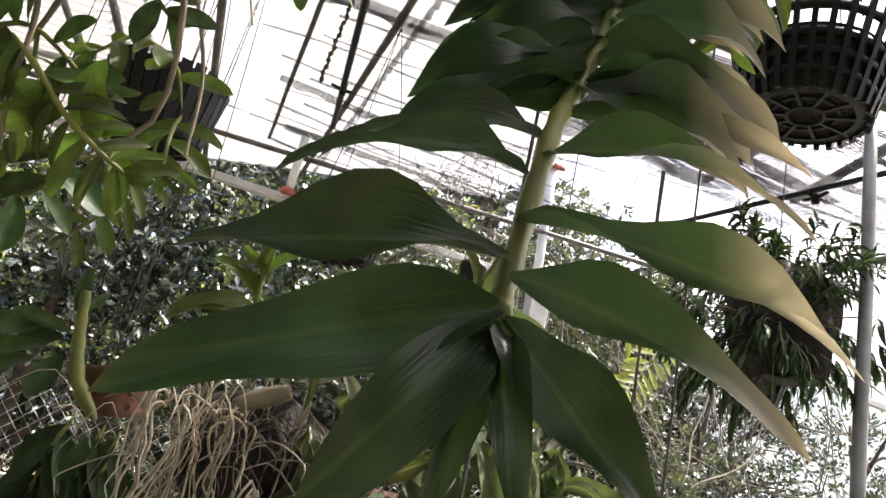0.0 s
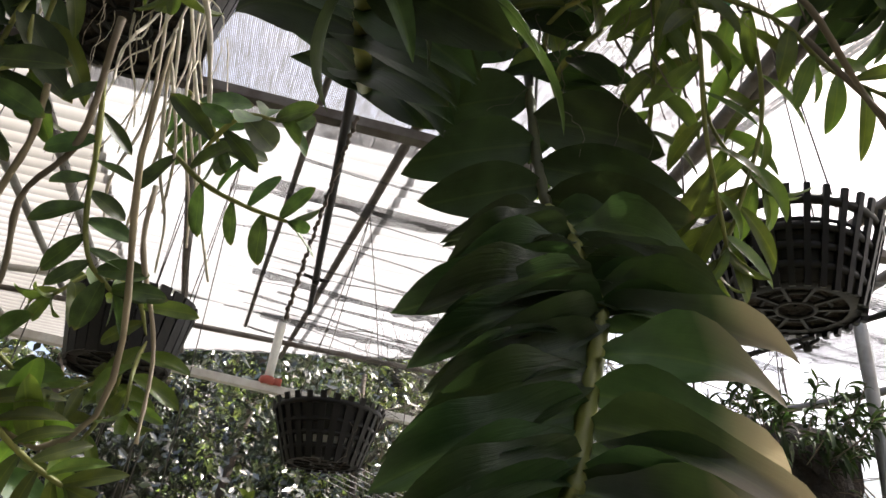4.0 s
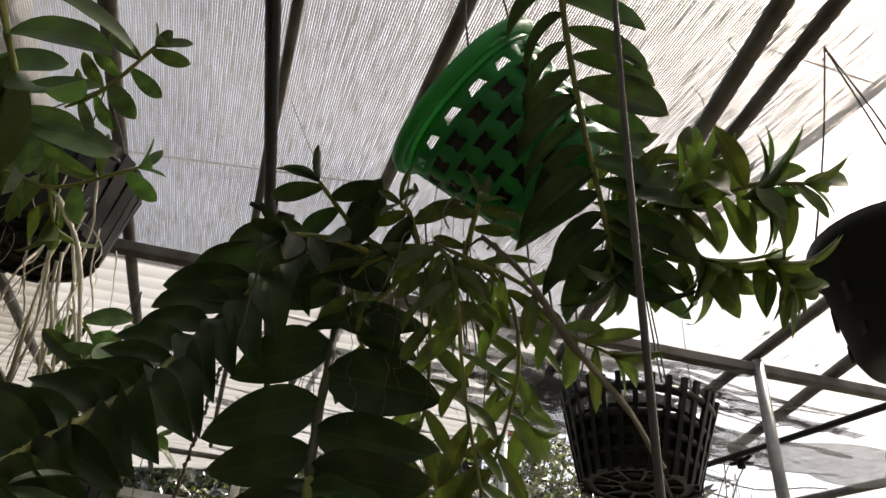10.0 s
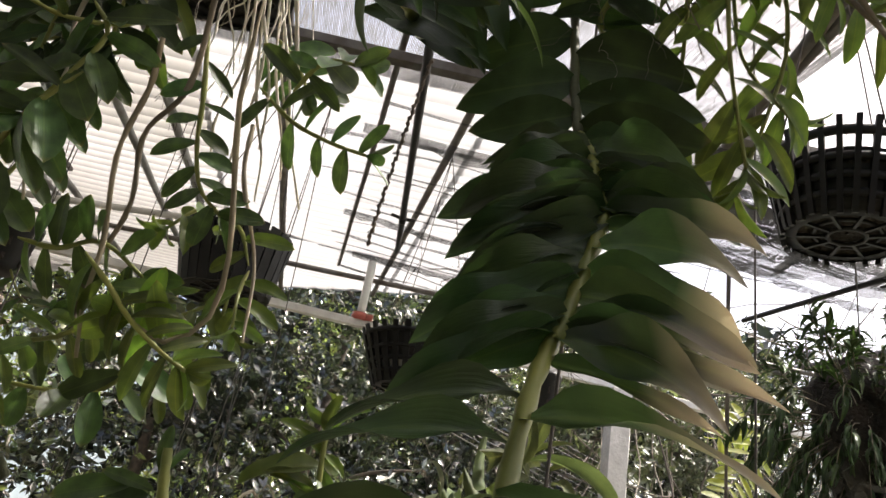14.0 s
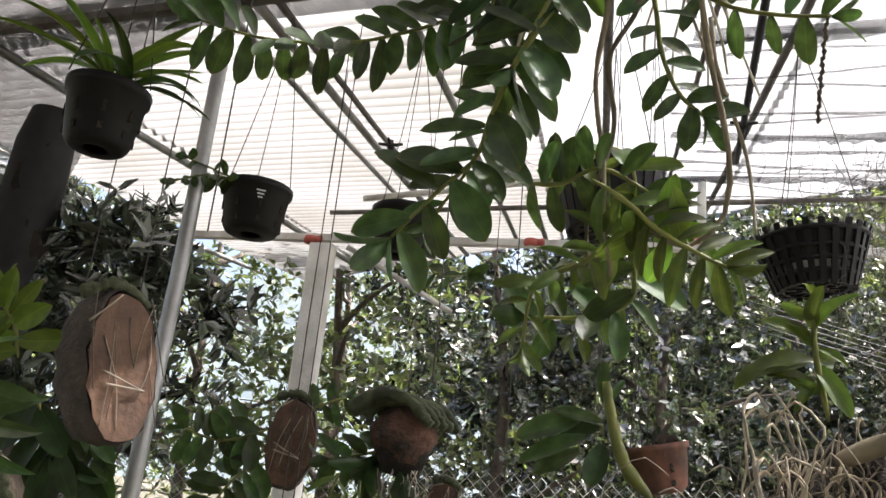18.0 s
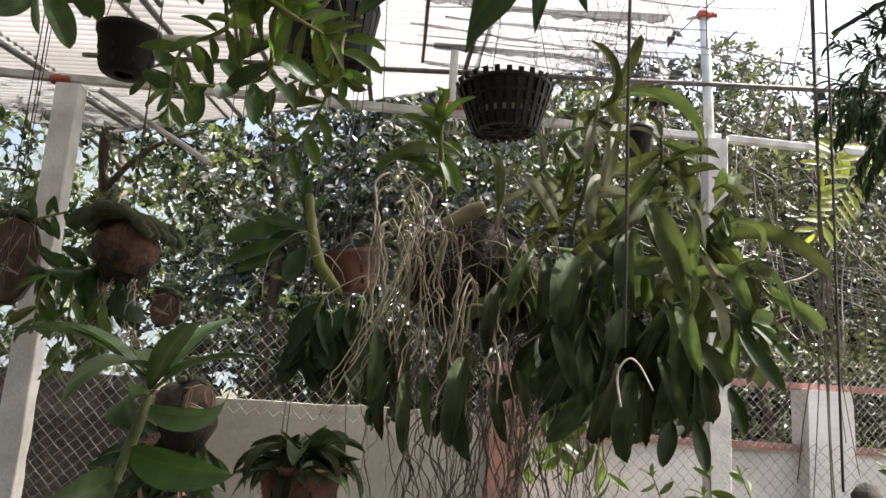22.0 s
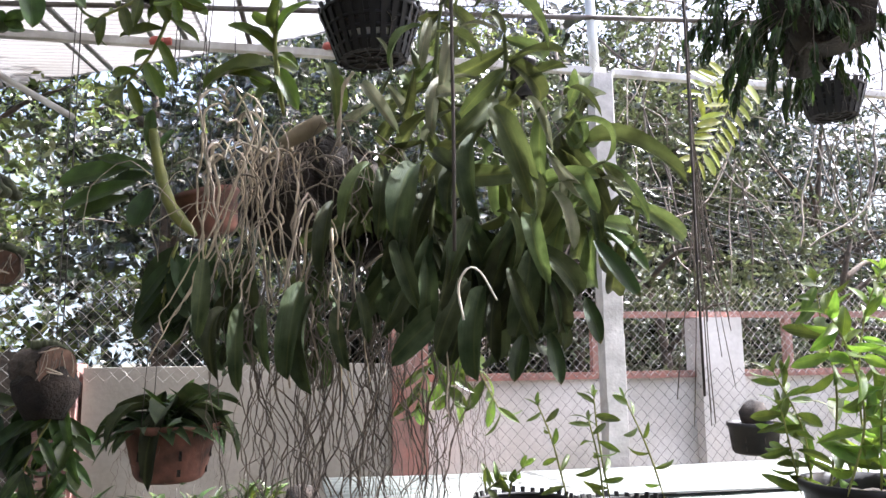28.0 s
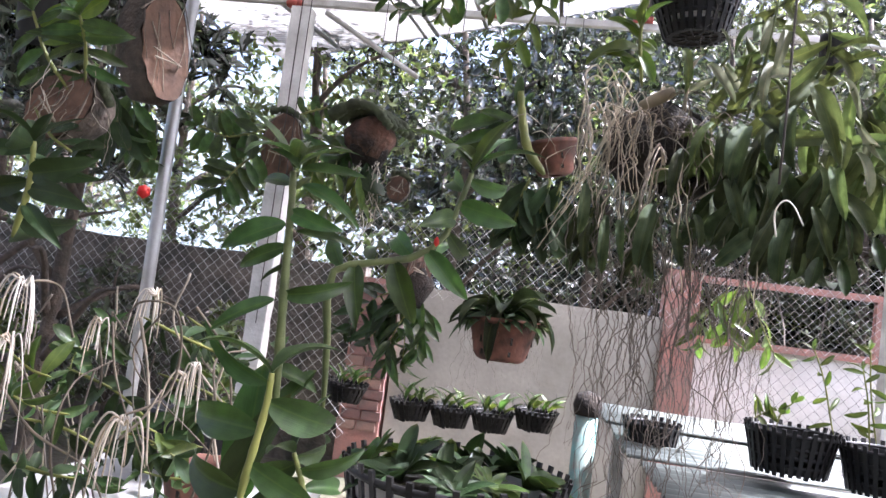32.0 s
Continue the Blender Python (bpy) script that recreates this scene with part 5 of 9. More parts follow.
# ---- benches ----
def bench_sheet(u0, u1, v0, v1, z, label, mat):
    s = Shape()
    n, pitch = 6, 0.076
    m = int((v1 - v0) / (pitch / 6))
    vs = [fence(u0 + (u1 - u0) * i / n, v0 + (pitch / 6) * k, z + 0.009 * math.sin(2 * math.pi * k / 6) + 0.01 * noise.noise(Vector((i, k * 0.05, z)))) for i in range(n + 1) for k in range(m + 1)]
    s.add(vs, [(i * (m + 1) + k, (i + 1) * (m + 1) + k, (i + 1) * (m + 1) + k + 1, i * (m + 1) + k + 1) for i in range(n) for k in range(m)])
    ob = part("sheet", s, mat, bench, label)
    sol = ob.modifiers.new("thick", "SOLIDIFY")
    sol.thickness = 0.004
    return ob


bench = thing("bench", "low bench of corrugated sheets on concrete legs", "bench", None)
bench_sheet(-1.42, 1.6, -0.75, -0.12, 0.755, "pale corrugated sheet laid as a bench top", GLASS_SHEET)
bench_sheet(-1.40, 1.5, -1.40, -0.70, 0.735, "pale green corrugated sheet laid as a bench top", GLASS_SHEET)
bench_sheet(-1.36, 1.4, -2.1, -1.35, 0.715, "pale green corrugated sheet laid as a bench top", GLASS_SHEET)
for u in (-1.3, 0.1, 1.4):
    for v in (-2.0, -0.2):
        s = Shape().box((0, 0, 0.345), (0.06, 0.06, 0.69))
        part("leg", s, CONCRETE, bench, "rough concrete leg", smooth=False, at=turned(fence(u, v, 0), FENCE_U))
s = Shape().tube([(0, 0, 0), (0, 0, 0.40), (0, 0, 0.80)], [0.045, 0.042, 0.042], 14)
teal = thing("bollard", "teal painted round post with a dark knob", "post", Matrix.Translation((-0.645, 2.27, 0)))
part("shaft", s, TEAL, teal)
part("knob", Shape().lathe([(0.002, 0.79), (0.045, 0.795), (0.055, 0.83), (0.045, 0.87), (0.002, 0.885)], 18), FIBRE, teal)
for x, y, w, d, h in ((-0.45, 0.80, 0.62, 0.6, 0.64), (-0.95, 0.55, 0.5, 0.55, 0.70)):
    ob = thing("table", "low table under the pots with a white sheet top", "table", turned(Vector((x, y, 0)), FENCE_U))
    part("top", Shape().box((0, 0, h - 0.01), (w, d, 0.02)), WALL_WHITE, ob, smooth=False)
    for a in (-1, 1):
        for b in (-1, 1):
            part("leg", Shape().box((a * (w / 2 - 0.04), b * (d / 2 - 0.04), (h - 0.02) / 2), (0.035, 0.035, h - 0.02)), STEM_DRY, ob, smooth=False)
# dark bundle of old netting hung from the roof beside the path
netted = thing("net_bundle", "bundle of black shade netting hanging from the roof frame", "netting", Matrix.Translation((-2.57, 1.16, 0)))
b = Shape().lathe([(0.004, 1.99), (0.03, 2.0), (0.045, 2.06), (0.06, 2.14), (0.055, 2.22), (0.07, 2.3), (0.062, 2.38), (0.075, 2.46), (0.06, 2.55), (0.04, 2.62), (0.004, 2.63)], 28)
part("roll", Shape().add([Vector(p) + 0.05 * noise.noise_vector(Vector((p[0] * 16, p[1] * 16, p[2] * 8))) + 0.02 * noise.noise_vector(Vector(p) * 45) for p in b.v], b.f), FIBRE, netted)
part("wrapping", Shape().lathe([(0.05, 1.9), (0.07, 2.1), (0.095, 2.3), (0.09, 2.5), (0.07, 2.62)], 20), NET_LOOSE, netted, "loose black netting")
# added hedges that close the garden and cut the light from outside
for k, (x0, y0, x1, y1, h) in enumerate(((-6.5, -5.0, 6.5, -5.0, 3.2), (5.6, -5.0, 5.6, 3.0, 2.8), (-6.2, -5.0, -6.2, 3.0, 3.4))):
    s = Shape()
    r2 = random.Random(300 + k)
    length = math.hypot(x1 - x0, y1 - y0)
    for j in range(int(length / 0.8)):
        t = (j + 0.5) / int(length / 0.8)
        crown_shape(s, r2, (x0 + (x1 - x0) * t, y0 + (y1 - y0) * t, h * 0.5), (0.8, 0.8, h * 0.55), 420, 0.16, 0.5, 10)
    thing("hedge", "tall dense dark green hedge added to keep outside light off", "hedge", None, s, LEAF_TREE, kind="stuff", smooth=False)

# ---- orchids hanging in the middle of the shade house ----
MID = thing("orchid", "leafy orchid with long arching canes growing from a green basket", "orchid", Matrix.Translation((0.08, 0.47, 2.16)))
# the main frond: paired leaves above, then leaves laid over one another like shingles
O_MID = (0.08, 0.47, 2.16)
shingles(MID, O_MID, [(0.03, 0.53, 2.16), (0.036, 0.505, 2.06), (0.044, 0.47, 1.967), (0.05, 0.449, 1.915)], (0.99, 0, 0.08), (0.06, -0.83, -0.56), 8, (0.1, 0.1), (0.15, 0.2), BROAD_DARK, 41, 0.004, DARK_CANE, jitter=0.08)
shingles(MID, O_MID, [(0.05, 0.449, 1.915), (0.061, 0.401, 1.862), (0.066, 0.385, 1.83), (0.07, 0.37, 1.808)], (0.99, 0, 0.1), (0.05, -0.88, -0.4), 20, (0.07, 0.088), (0.4, 0.3), SHIELD, 42, 0.0042, up=0.45, wide=0.74)
shingles(MID, O_MID, [(0.07, 0.37, 1.808), (0.0715, 0.362, 1.795), (0.058, 0.325, 1.73), (0.05, 0.304, 1.695)], (0.99, 0, 0.1), (0.05, -0.88, -0.4), 20, (0.088, 0.084), (0.3, 0.5), SHIELD, 43, 0.0044, up=0.45, other=SHIELD_BURNT, wide=0.7)
shingles(MID, O_MID, [(0.05, 0.304, 1.695), (0.042, 0.283, 1.66), (0.034, 0.262, 1.59), (0.033, 0.253, 1.574)], (0.99, 0, 0.1), (0.05, -0.88, -0.4), 0, (0.08, 0.08), (0.3, 0.45), SHIELD, 44, 0.0042)
blade(MID, (-0.047, -0.218, -0.583), (-0.17, -0.223, -0.632), (-0.01, -1.03, -0.09), LONG, 700, 1.10)
blade(MID, (-0.047, -0.212, -0.563), (-0.158, -0.221, -0.59), (-0.08, -1.14, 0.23), LONG, 701, 0.85)
blade(MID, (-0.046, -0.196, -0.523), (-0.139, -0.203, -0.547), (-0.19, -1.3, 0.7), LONG, 702, 0.80)
blade(MID, (-0.041, -0.183, -0.5), (-0.128, -0.187, -0.53), (-0.17, -1.27, 0.6), LONG, 703, 0.90)
blade(MID, (-0.046, -0.214, -0.57), (0.058, -0.218, -0.614), (-0.06, -1.11, 0.14), LONG_BURNT, 704, 0.95)
blade(MID, (-0.046, -0.204, -0.546), (0.078, -0.213, -0.58), (-0.13, -1.2, 0.42), LONG_BURNT, 705, 0.68)
blade(MID, (-0.043, -0.189, -0.512), (0.063, -0.207, -0.534), (-0.17, -1.27, 0.6), LONG_BURNT, 706, 0.65)
blade(MID, (-0.033, -0.169, -0.477), (0.048, -0.178, -0.502), (-0.08, -1.14, 0.23), LONG_BURNT, 707, 0.80)
blade(MID, (-0.027, -0.16, -0.456), (0.077, -0.172, -0.484), (-0.06, -1.11, 0.14), LONG_BURNT, 708, 0.80)
blade(MID, (-0.048, -0.217, -0.587), (-0.102, -0.225, -0.664), (0.02, -0.98, -0.23), LONG, 709, 1.30)
blade(MID, (-0.047, -0.216, -0.588), (-0.059, -0.225, -0.659), (-0.02, -1.04, -0.04), LONG, 710, 1.00)
blade(MID, (-0.046, -0.216, -0.588), (-0.032, -0.231, -0.653), (0.08, -0.88, -0.5), LONG, 711, 1.00)
blade(MID, (-0.045, -0.217, -0.587), (0.01, -0.227, -0.644), (-0, -1.01, -0.13), LONG, 712, 1.20)
blade(MID, (-0.046, -0.219, -0.587), (-0.027, -0.223, -0.614), (-0, -1.01, -0.13), SLIM, 713, 0.7)
blade(MID, (-0.049, -0.219, -0.588), (-0.058, -0.221, -0.606), (-0, -1.01, -0.13), SLIM, 714, 0.6)
# cane against the bright roof: SHIELD_DARK holds the backlit darkness in its colour
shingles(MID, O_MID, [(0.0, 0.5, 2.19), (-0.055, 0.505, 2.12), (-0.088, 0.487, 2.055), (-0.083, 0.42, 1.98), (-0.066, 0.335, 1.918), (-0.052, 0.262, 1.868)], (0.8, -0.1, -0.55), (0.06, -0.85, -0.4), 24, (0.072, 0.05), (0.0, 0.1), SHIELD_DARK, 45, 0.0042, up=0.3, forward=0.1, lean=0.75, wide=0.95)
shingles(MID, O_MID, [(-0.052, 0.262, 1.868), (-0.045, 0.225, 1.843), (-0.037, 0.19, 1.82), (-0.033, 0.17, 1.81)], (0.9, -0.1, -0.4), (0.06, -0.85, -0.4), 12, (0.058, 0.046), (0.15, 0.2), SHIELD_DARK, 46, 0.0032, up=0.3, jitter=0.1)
blade(MID, (-0.133, -0.284, -0.323), (-0.184, -0.303, -0.342), (0.23, -0.70, 0.13), POINTED_DARK, 730, 0.62)
blade(MID, (-0.113, -0.299, -0.35), (-0.171, -0.307, -0.373), (-0.14, -0.70, 0.55), POINTED_DARK, 731, 0.50)
blade(MID, (-0.112, -0.299, -0.35), (-0.096, -0.292, -0.383), (-0.13, -0.70, 0.53), NARROW_MID, 732, 0.93)
blade(MID, (-0.109, -0.298, -0.351), (-0.093, -0.276, -0.371), (-0.09, -0.70, 0.49), POINTED_DARK, 733, 0.68)
blade(MID, (-0.097, -0.297, -0.351), (-0.059, -0.276, -0.364), (0.17, -0.70, 0.53), NARROW_MID, 734, 0.81)
blade(MID, (-0.095, -0.296, -0.352), (-0.049, -0.249, -0.368), (0.08, -0.70, 0.53), NARROW_MID, 735, 0.81)
blade(MID, (-0.113, -0.298, -0.352), (-0.125, -0.256, -0.372), (-0.06, -0.70, 0.40), NARROW_MID, 736, 0.87)
blade(MID, (-0.093, -0.298, -0.348), (-0.077, -0.26, -0.335), (-0.01, -0.70, 0.54), POINTED_DARK, 737, 0.74)
blade(MID, (-0.115, -0.301, -0.348), (-0.152, -0.283, -0.309), (0.17, -0.70, 0.28), POINTED_DARK, 738, 0.62)
cane(MID, (0.08, 0.47, 2.16), [(0.128, 0.444, 2.149), (0.15, 0.428, 2.102), (0.166, 0.469, 2.007), (0.186, 0.498, 1.93)], (0.99, -0, 0.12), SLIM, 14, 0.05, 0.06, seed=16, toward=(0.06, -0.83, -0.56), thick=0.0024, mat=STEM, crown=4, hang=0.7, jitter=0.35)
cane(MID, (0.08, 0.47, 2.16), [(0.128, 0.444, 2.149), (0.195, 0.451, 2.11), (0.214, 0.475, 2.04), (0.201, 0.495, 1.973), (0.182, 0.507, 1.917)], (0.99, -0, 0.12), SLIM, 15, 0.05, 0.06, seed=17, toward=(0.06, -0.83, -0.56), thick=0.0024, mat=STEM, crown=4, hang=0.7, jitter=0.35)
cane(MID, (0.08, 0.47, 2.16), [(0.128, 0.444, 2.149), (0.131, 0.457, 2.094), (0.132, 0.505, 2.022), (0.12, 0.522, 1.958)], (0.99, -0, 0.12), SLIM, 16, 0.05, 0.06, seed=18, toward=(0.06, -0.83, -0.56), thick=0.0024, mat=STEM, crown=4, hang=0.7, jitter=0.35)
cane(MID, (0.08, 0.47, 2.16), [(0.128, 0.444, 2.149), (0.214, 0.434, 2.101), (0.252, 0.44, 2.06), (0.292, 0.444, 2.041)], (0.99, -0, 0.12), SLIM, 12, 0.05, 0.06, seed=19, toward=(0.06, -0.83, -0.56), thick=0.0024, mat=STEM, crown=4, hang=0.7, jitter=0.35)
cane(MID, (0.08, 0.47, 2.16), [(0.128, 0.444, 2.149), (0.163, 0.467, 2.118), (0.187, 0.51, 2.056), (0.229, 0.523, 2.006)], (0.99, -0, 0.12), SLIM, 11, 0.05, 0.06, seed=20, toward=(0.06, -0.83, -0.56), thick=0.0024, mat=STEM, crown=4, hang=0.7, jitter=0.35)
cane(MID, (0.08, 0.47, 2.16), [(0.128, 0.444, 2.149), (0.046, 0.494, 2.137), (0.077, 0.563, 2.072), (0.114, 0.604, 2.016)], (0.99, -0, 0.12), SLIM, 12, 0.05, 0.06, seed=21, toward=(0.06, -0.83, -0.56), thick=0.0024, mat=STEM, crown=4, hang=0.7, jitter=0.35)
cane(MID, (0.08, 0.47, 2.16), [(0.227, 0.268, 2.406), (0.243, 0.315, 2.312), (0.26, 0.353, 2.23), (0.276, 0.381, 2.16), (0.288, 0.409, 2.107)], (1, -0, 0.09), FOLDED, 26, 0.075, 0.095, seed=22, toward=(0.05, -0.8, -0.6), thick=0.0035, crown=2, hang=0.3, other=OVAL, jitter=0.12, swirl=0.2)
cane(MID, (0.08, 0.47, 2.16), [(0.273, 0.397, 2.172), (0.347, 0.403, 2.17), (0.407, 0.374, 2.18), (0.449, 0.359, 2.171)], (1, -0, 0.09), SLIM, 26, 0.07, 0.06, seed=23, toward=(0.05, -0.8, -0.6), thick=0.0035, crown=4, hang=0.25)
cane(MID, (0.08, 0.47, 2.16), [(0.283, 0.425, 2.168), (0.345, 0.428, 2.136), (0.412, 0.417, 2.123), (0.446, 0.412, 2.099)], (1, -0, 0.09), SLIM, 18, 0.06, 0.045, seed=24, toward=(0.05, -0.8, -0.6), thick=0.0035, crown=4, hang=0.25)
cane(MID, (0.08, 0.47, 2.16), [(0.277, 0.374, 2.237), (0.332, 0.408, 2.229), (0.395, 0.412, 2.245)], (1, -0, 0.09), SLIM, 14, 0.05, 0.05, seed=25, toward=(0.05, -0.8, -0.6), thick=0.0035, crown=4, hang=0.25)
for k, (p, ax, many) in enumerate((((0.33, 0.4, 2.175), (1, -0.1, 0.25), 12), ((0.40, 0.38, 2.17), (1, -0.2, 0.2), 12), ((0.36, 0.41, 2.13), (0.7, 0, -0.8), 10), ((0.30, 0.42, 2.13), (0.2, 0, -1), 9), ((0.42, 0.4, 2.12), (0.8, 0, -0.6), 8))):
    fan(MID, Vector(p) - Vector((0.08, 0.47, 2.16)), ax, many, 0.075, SLIM if k % 2 == 0 else NARROW_MID, 640 + k, 0.6, 0.15)
cane(MID, (0.08, 0.47, 2.16), [(0.097, 0.496, 2.159), (0.051, 0.459, 2.171), (0.015, 0.414, 2.194)], (1, -0, 0.09), OVAL_DARK, 9, 0.06, 0.055, seed=27, toward=(0.05, -0.8, -0.6), thick=0.0035, crown=4, hang=0.25)
cane(MID, (0.08, 0.47, 2.16), [(0.116, 0.479, 2.15), (0.103, 0.436, 2.173), (0.095, 0.421, 2.175)], (1, -0, 0.09), SLIM, 4, 0.05, 0.05, seed=28, toward=(0.05, -0.8, -0.6), thick=0.0035, crown=4, hang=0.25)
cane(MID, (0.08, 0.47, 2.16), [(0.156, 0.479, 2.153), (0.164, 0.439, 2.174), (0.169, 0.421, 2.182)], (1, -0, 0.09), SLIM, 4, 0.045, 0.045, seed=29, toward=(0.05, -0.8, -0.6), thick=0.0035, crown=4, hang=0.25)
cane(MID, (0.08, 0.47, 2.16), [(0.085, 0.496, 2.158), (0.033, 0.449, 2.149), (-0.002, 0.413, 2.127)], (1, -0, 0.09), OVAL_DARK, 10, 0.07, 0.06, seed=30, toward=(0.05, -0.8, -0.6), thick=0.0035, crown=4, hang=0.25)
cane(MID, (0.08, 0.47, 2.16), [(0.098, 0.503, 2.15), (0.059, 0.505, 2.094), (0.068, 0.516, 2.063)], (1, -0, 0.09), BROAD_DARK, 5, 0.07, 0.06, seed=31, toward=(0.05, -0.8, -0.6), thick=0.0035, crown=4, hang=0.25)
stick("dry_cane", [(0.174, 0.426, 2.144), (0.215, 0.398, 2.082), (0.258, 0.423, 2.033), (0.304, 0.459, 2.002), (0.339, 0.49, 1.961)], 0.0027, STEM_DRY, MID, (0.08, 0.47, 2.16), 32)
stick("dry_cane", [(0.231, 0.427, 2.072), (0.257, 0.429, 2.035), (0.305, 0.441, 1.984), (0.327, 0.448, 1.936), (0.347, 0.467, 1.887)], 0.0022, STEM_DRY, MID, (0.08, 0.47, 2.16), 33)
for k in range(26):
    rng = random.Random(900 + k)
    hang_root(MID, THIN_ROOTS, (rng.uniform(-0.06, 0.07), rng.uniform(-0.04, 0.05), rng.uniform(-0.02, 0.05)), rng.uniform(0.1, 0.24), rng, 0.8, 0.5)

# ---- pale-green pierced basket ----
green_basket((0.147, 0.43, 2.335))

# matted old stems and dead roots under the green basket
for k in range(24):
    rng = random.Random(5200 + k)
    root_fall(MID, (rng.gauss(0.05, 0.018), rng.gauss(0.0, 0.015), rng.gauss(-0.005, 0.01)), 0.018 * rng.uniform(0.4, 1.2), rng.uniform(0.03, 0.12), rng.uniform(0.0008, 0.0018), (DARK_CANE, STEM_DRY, ROOT_DARK)[k % 3], 5200 + k)

# ---- black baskets and pots ----
place = Matrix.Translation((0.398, 0.855, 2.072)) @ Euler((0.04, 0.05, 0.3)).to_matrix().to_4x4()
slat_basket("black slatted plastic basket with a few dry bits", place, 0.099, 0.075, 0.1, 30, solid=0.8, low=0.02, narrow=0.34)
hangers(place, 0.09, 0.098, (0.40, 0.86, 2.68))
place = Matrix.Translation((-0.321, 1.868, 2.055)) @ Euler((0.05, -0.04, -0.32)).to_matrix().to_4x4()
slat_basket("black slatted plastic basket holding a small seedling", place, 0.132, 0.09, 0.125, liner=True, low=0.4, narrow=0.46)
hangers(place, 0.132, 0.125, (-0.32, 1.87, 2.78))
place = Matrix.Translation((-0.715, 1.5, 2.12)) @ Euler((0.05, -0.04, -0.71)).to_matrix().to_4x4()
slat_basket("black slatted basket crowded with broad orchid leaves", place, 0.125, 0.1, 0.13, liner=False, low=0.02, narrow=0.8)
hangers(place, 0.125, 0.13, (-0.7, 1.5, 2.72))
place = Matrix.Translation((-0.47, 0.72, 2.31)) @ Euler((0.05, -0.04, -0.47)).to_matrix().to_4x4()
slat_basket("black slatted basket under bare orchid roots", place, 0.12, 0.095, 0.12, liner=False, low=0.02, narrow=0.8)
hangers(place, 0.12, 0.12, (-0.47, 0.72, 2.64))
place = Matrix.Translation((-1.413, 0.638, 2.045))
pot("black plastic pot with a strappy green orchid", place, 0.074, 0.056, 0.125, BLACK_PLASTIC, "black plastic pots")
hangers(place, 0.082, 0.125, (-1.42, 0.64, 2.62))
place = Matrix.Translation((-1.52, 1.149, 2.068))
pot("black plastic pot with a pale mark on its side", place, 0.085, 0.066, 0.125, BLACK_PLASTIC, "black plastic pots")
hangers(place, 0.085, 0.125, (-1.5, 1.15, 2.7))
place = Matrix.Translation((-1.256, 1.42, 2.08))
pot("black plastic pot hanging under the roof", place, 0.08, 0.062, 0.125, BLACK_PLASTIC, "black plastic pots")
hangers(place, 0.08, 0.125, (-1.25, 1.42, 2.74))
place = Matrix.Translation((0.625, 0.53, 2.1))
pot("dark grey plastic pot close under the net", place, 0.088, 0.066, 0.14, BLACK_PLASTIC, "black plastic pots")
hangers(place, 0.088, 0.14, (0.62, 0.53, 2.58))
place = Matrix.Translation((0.44, 0.28, 2.44))
pot("dark grey plastic pot close under the net", place, 0.075, 0.055, 0.11, BLACK_PLASTIC, "black plastic pots")
hangers(place, 0.075, 0.11, (0.44, 0.28, 2.565))
place = Matrix.Translation((0.03, 3.02, 2.33))
pot("small square black pot on a wire", place, 0.055, 0.05, 0.16, BLACK_PLASTIC, "black plastic pots")
hangers(place, 0.055, 0.16, (0.03, 3.0, 2.9))
for k in range(3):
    s = Shape().box((0, 0, 0), (0.0016, 0.022 - 0.005 * k, 0.004))
    a = math.atan2(-1.149, 1.52)
    thing("pot_mark", "small white handwritten mark as plain bars on a pot", "mark", Matrix.Translation((-1.52 + 0.0795 * math.cos(a), 1.149 + 0.0795 * math.sin(a), 2.161 - 0.009 * k)) @ Matrix.Rotation(a, 4, "Z"), s, PVC, smooth=False)

# ---- orchid with leafy canes and bare roots ----
LEFT = thing("orchid", "orchid with drooping leafy canes and long pale roots", "orchid", Matrix.Translation((-0.47, 0.72, 2.4)))
cane(LEFT, (-0.47, 0.72, 2.4), [(-0.594, 0.676, 2.175), (-0.666, 0.671, 2.15), (-0.745, 0.639, 2.118), (-0.816, 0.596, 2.093), (-0.893, 0.53, 2.079), (-0.954, 0.464, 2.084)], (0.87, 0.47, 0.13), OVAL, 36, 0.08, 0.07, seed=34, toward=(0.48, -0.78, -0.41), thick=0.0034, hang=0.6)
cane(LEFT, (-0.47, 0.72, 2.4), [(-0.519, 0.62, 2.125), (-0.547, 0.633, 2.045), (-0.572, 0.635, 1.963), (-0.607, 0.631, 1.881), (-0.644, 0.619, 1.812)], (0.87, 0.47, 0.13), OVAL, 18, 0.068, 0.060, seed=35, toward=(0.48, -0.78, -0.41), thick=0.0034)
cane(LEFT, (-0.47, 0.72, 2.4), [(-0.493, 0.568, 2.255), (-0.539, 0.536, 2.262), (-0.609, 0.502, 2.244), (-0.677, 0.462, 2.241), (-0.721, 0.436, 2.213)], (0.87, 0.47, 0.13), OVAL, 20, 0.080, 0.060, seed=36, toward=(0.48, -0.78, -0.41), thick=0.0034)
cane(LEFT, (-0.47, 0.72, 2.4), [(-0.468, 0.53, 2.235), (-0.512, 0.534, 2.175), (-0.537, 0.548, 2.118), (-0.557, 0.57, 2.055)], (0.87, 0.47, 0.13), OVAL_DARK, 12, 0.076, 0.076, seed=37, toward=(0.48, -0.78, -0.41), thick=0.0034)
cane(LEFT, (-0.47, 0.72, 2.4), [(-0.449, 0.546, 2.225), (-0.469, 0.553, 2.142), (-0.478, 0.572, 2.069)], (0.87, 0.47, 0.13), OVAL_DARK, 9, 0.076, 0.076, seed=38, toward=(0.48, -0.78, -0.41), thick=0.0034)
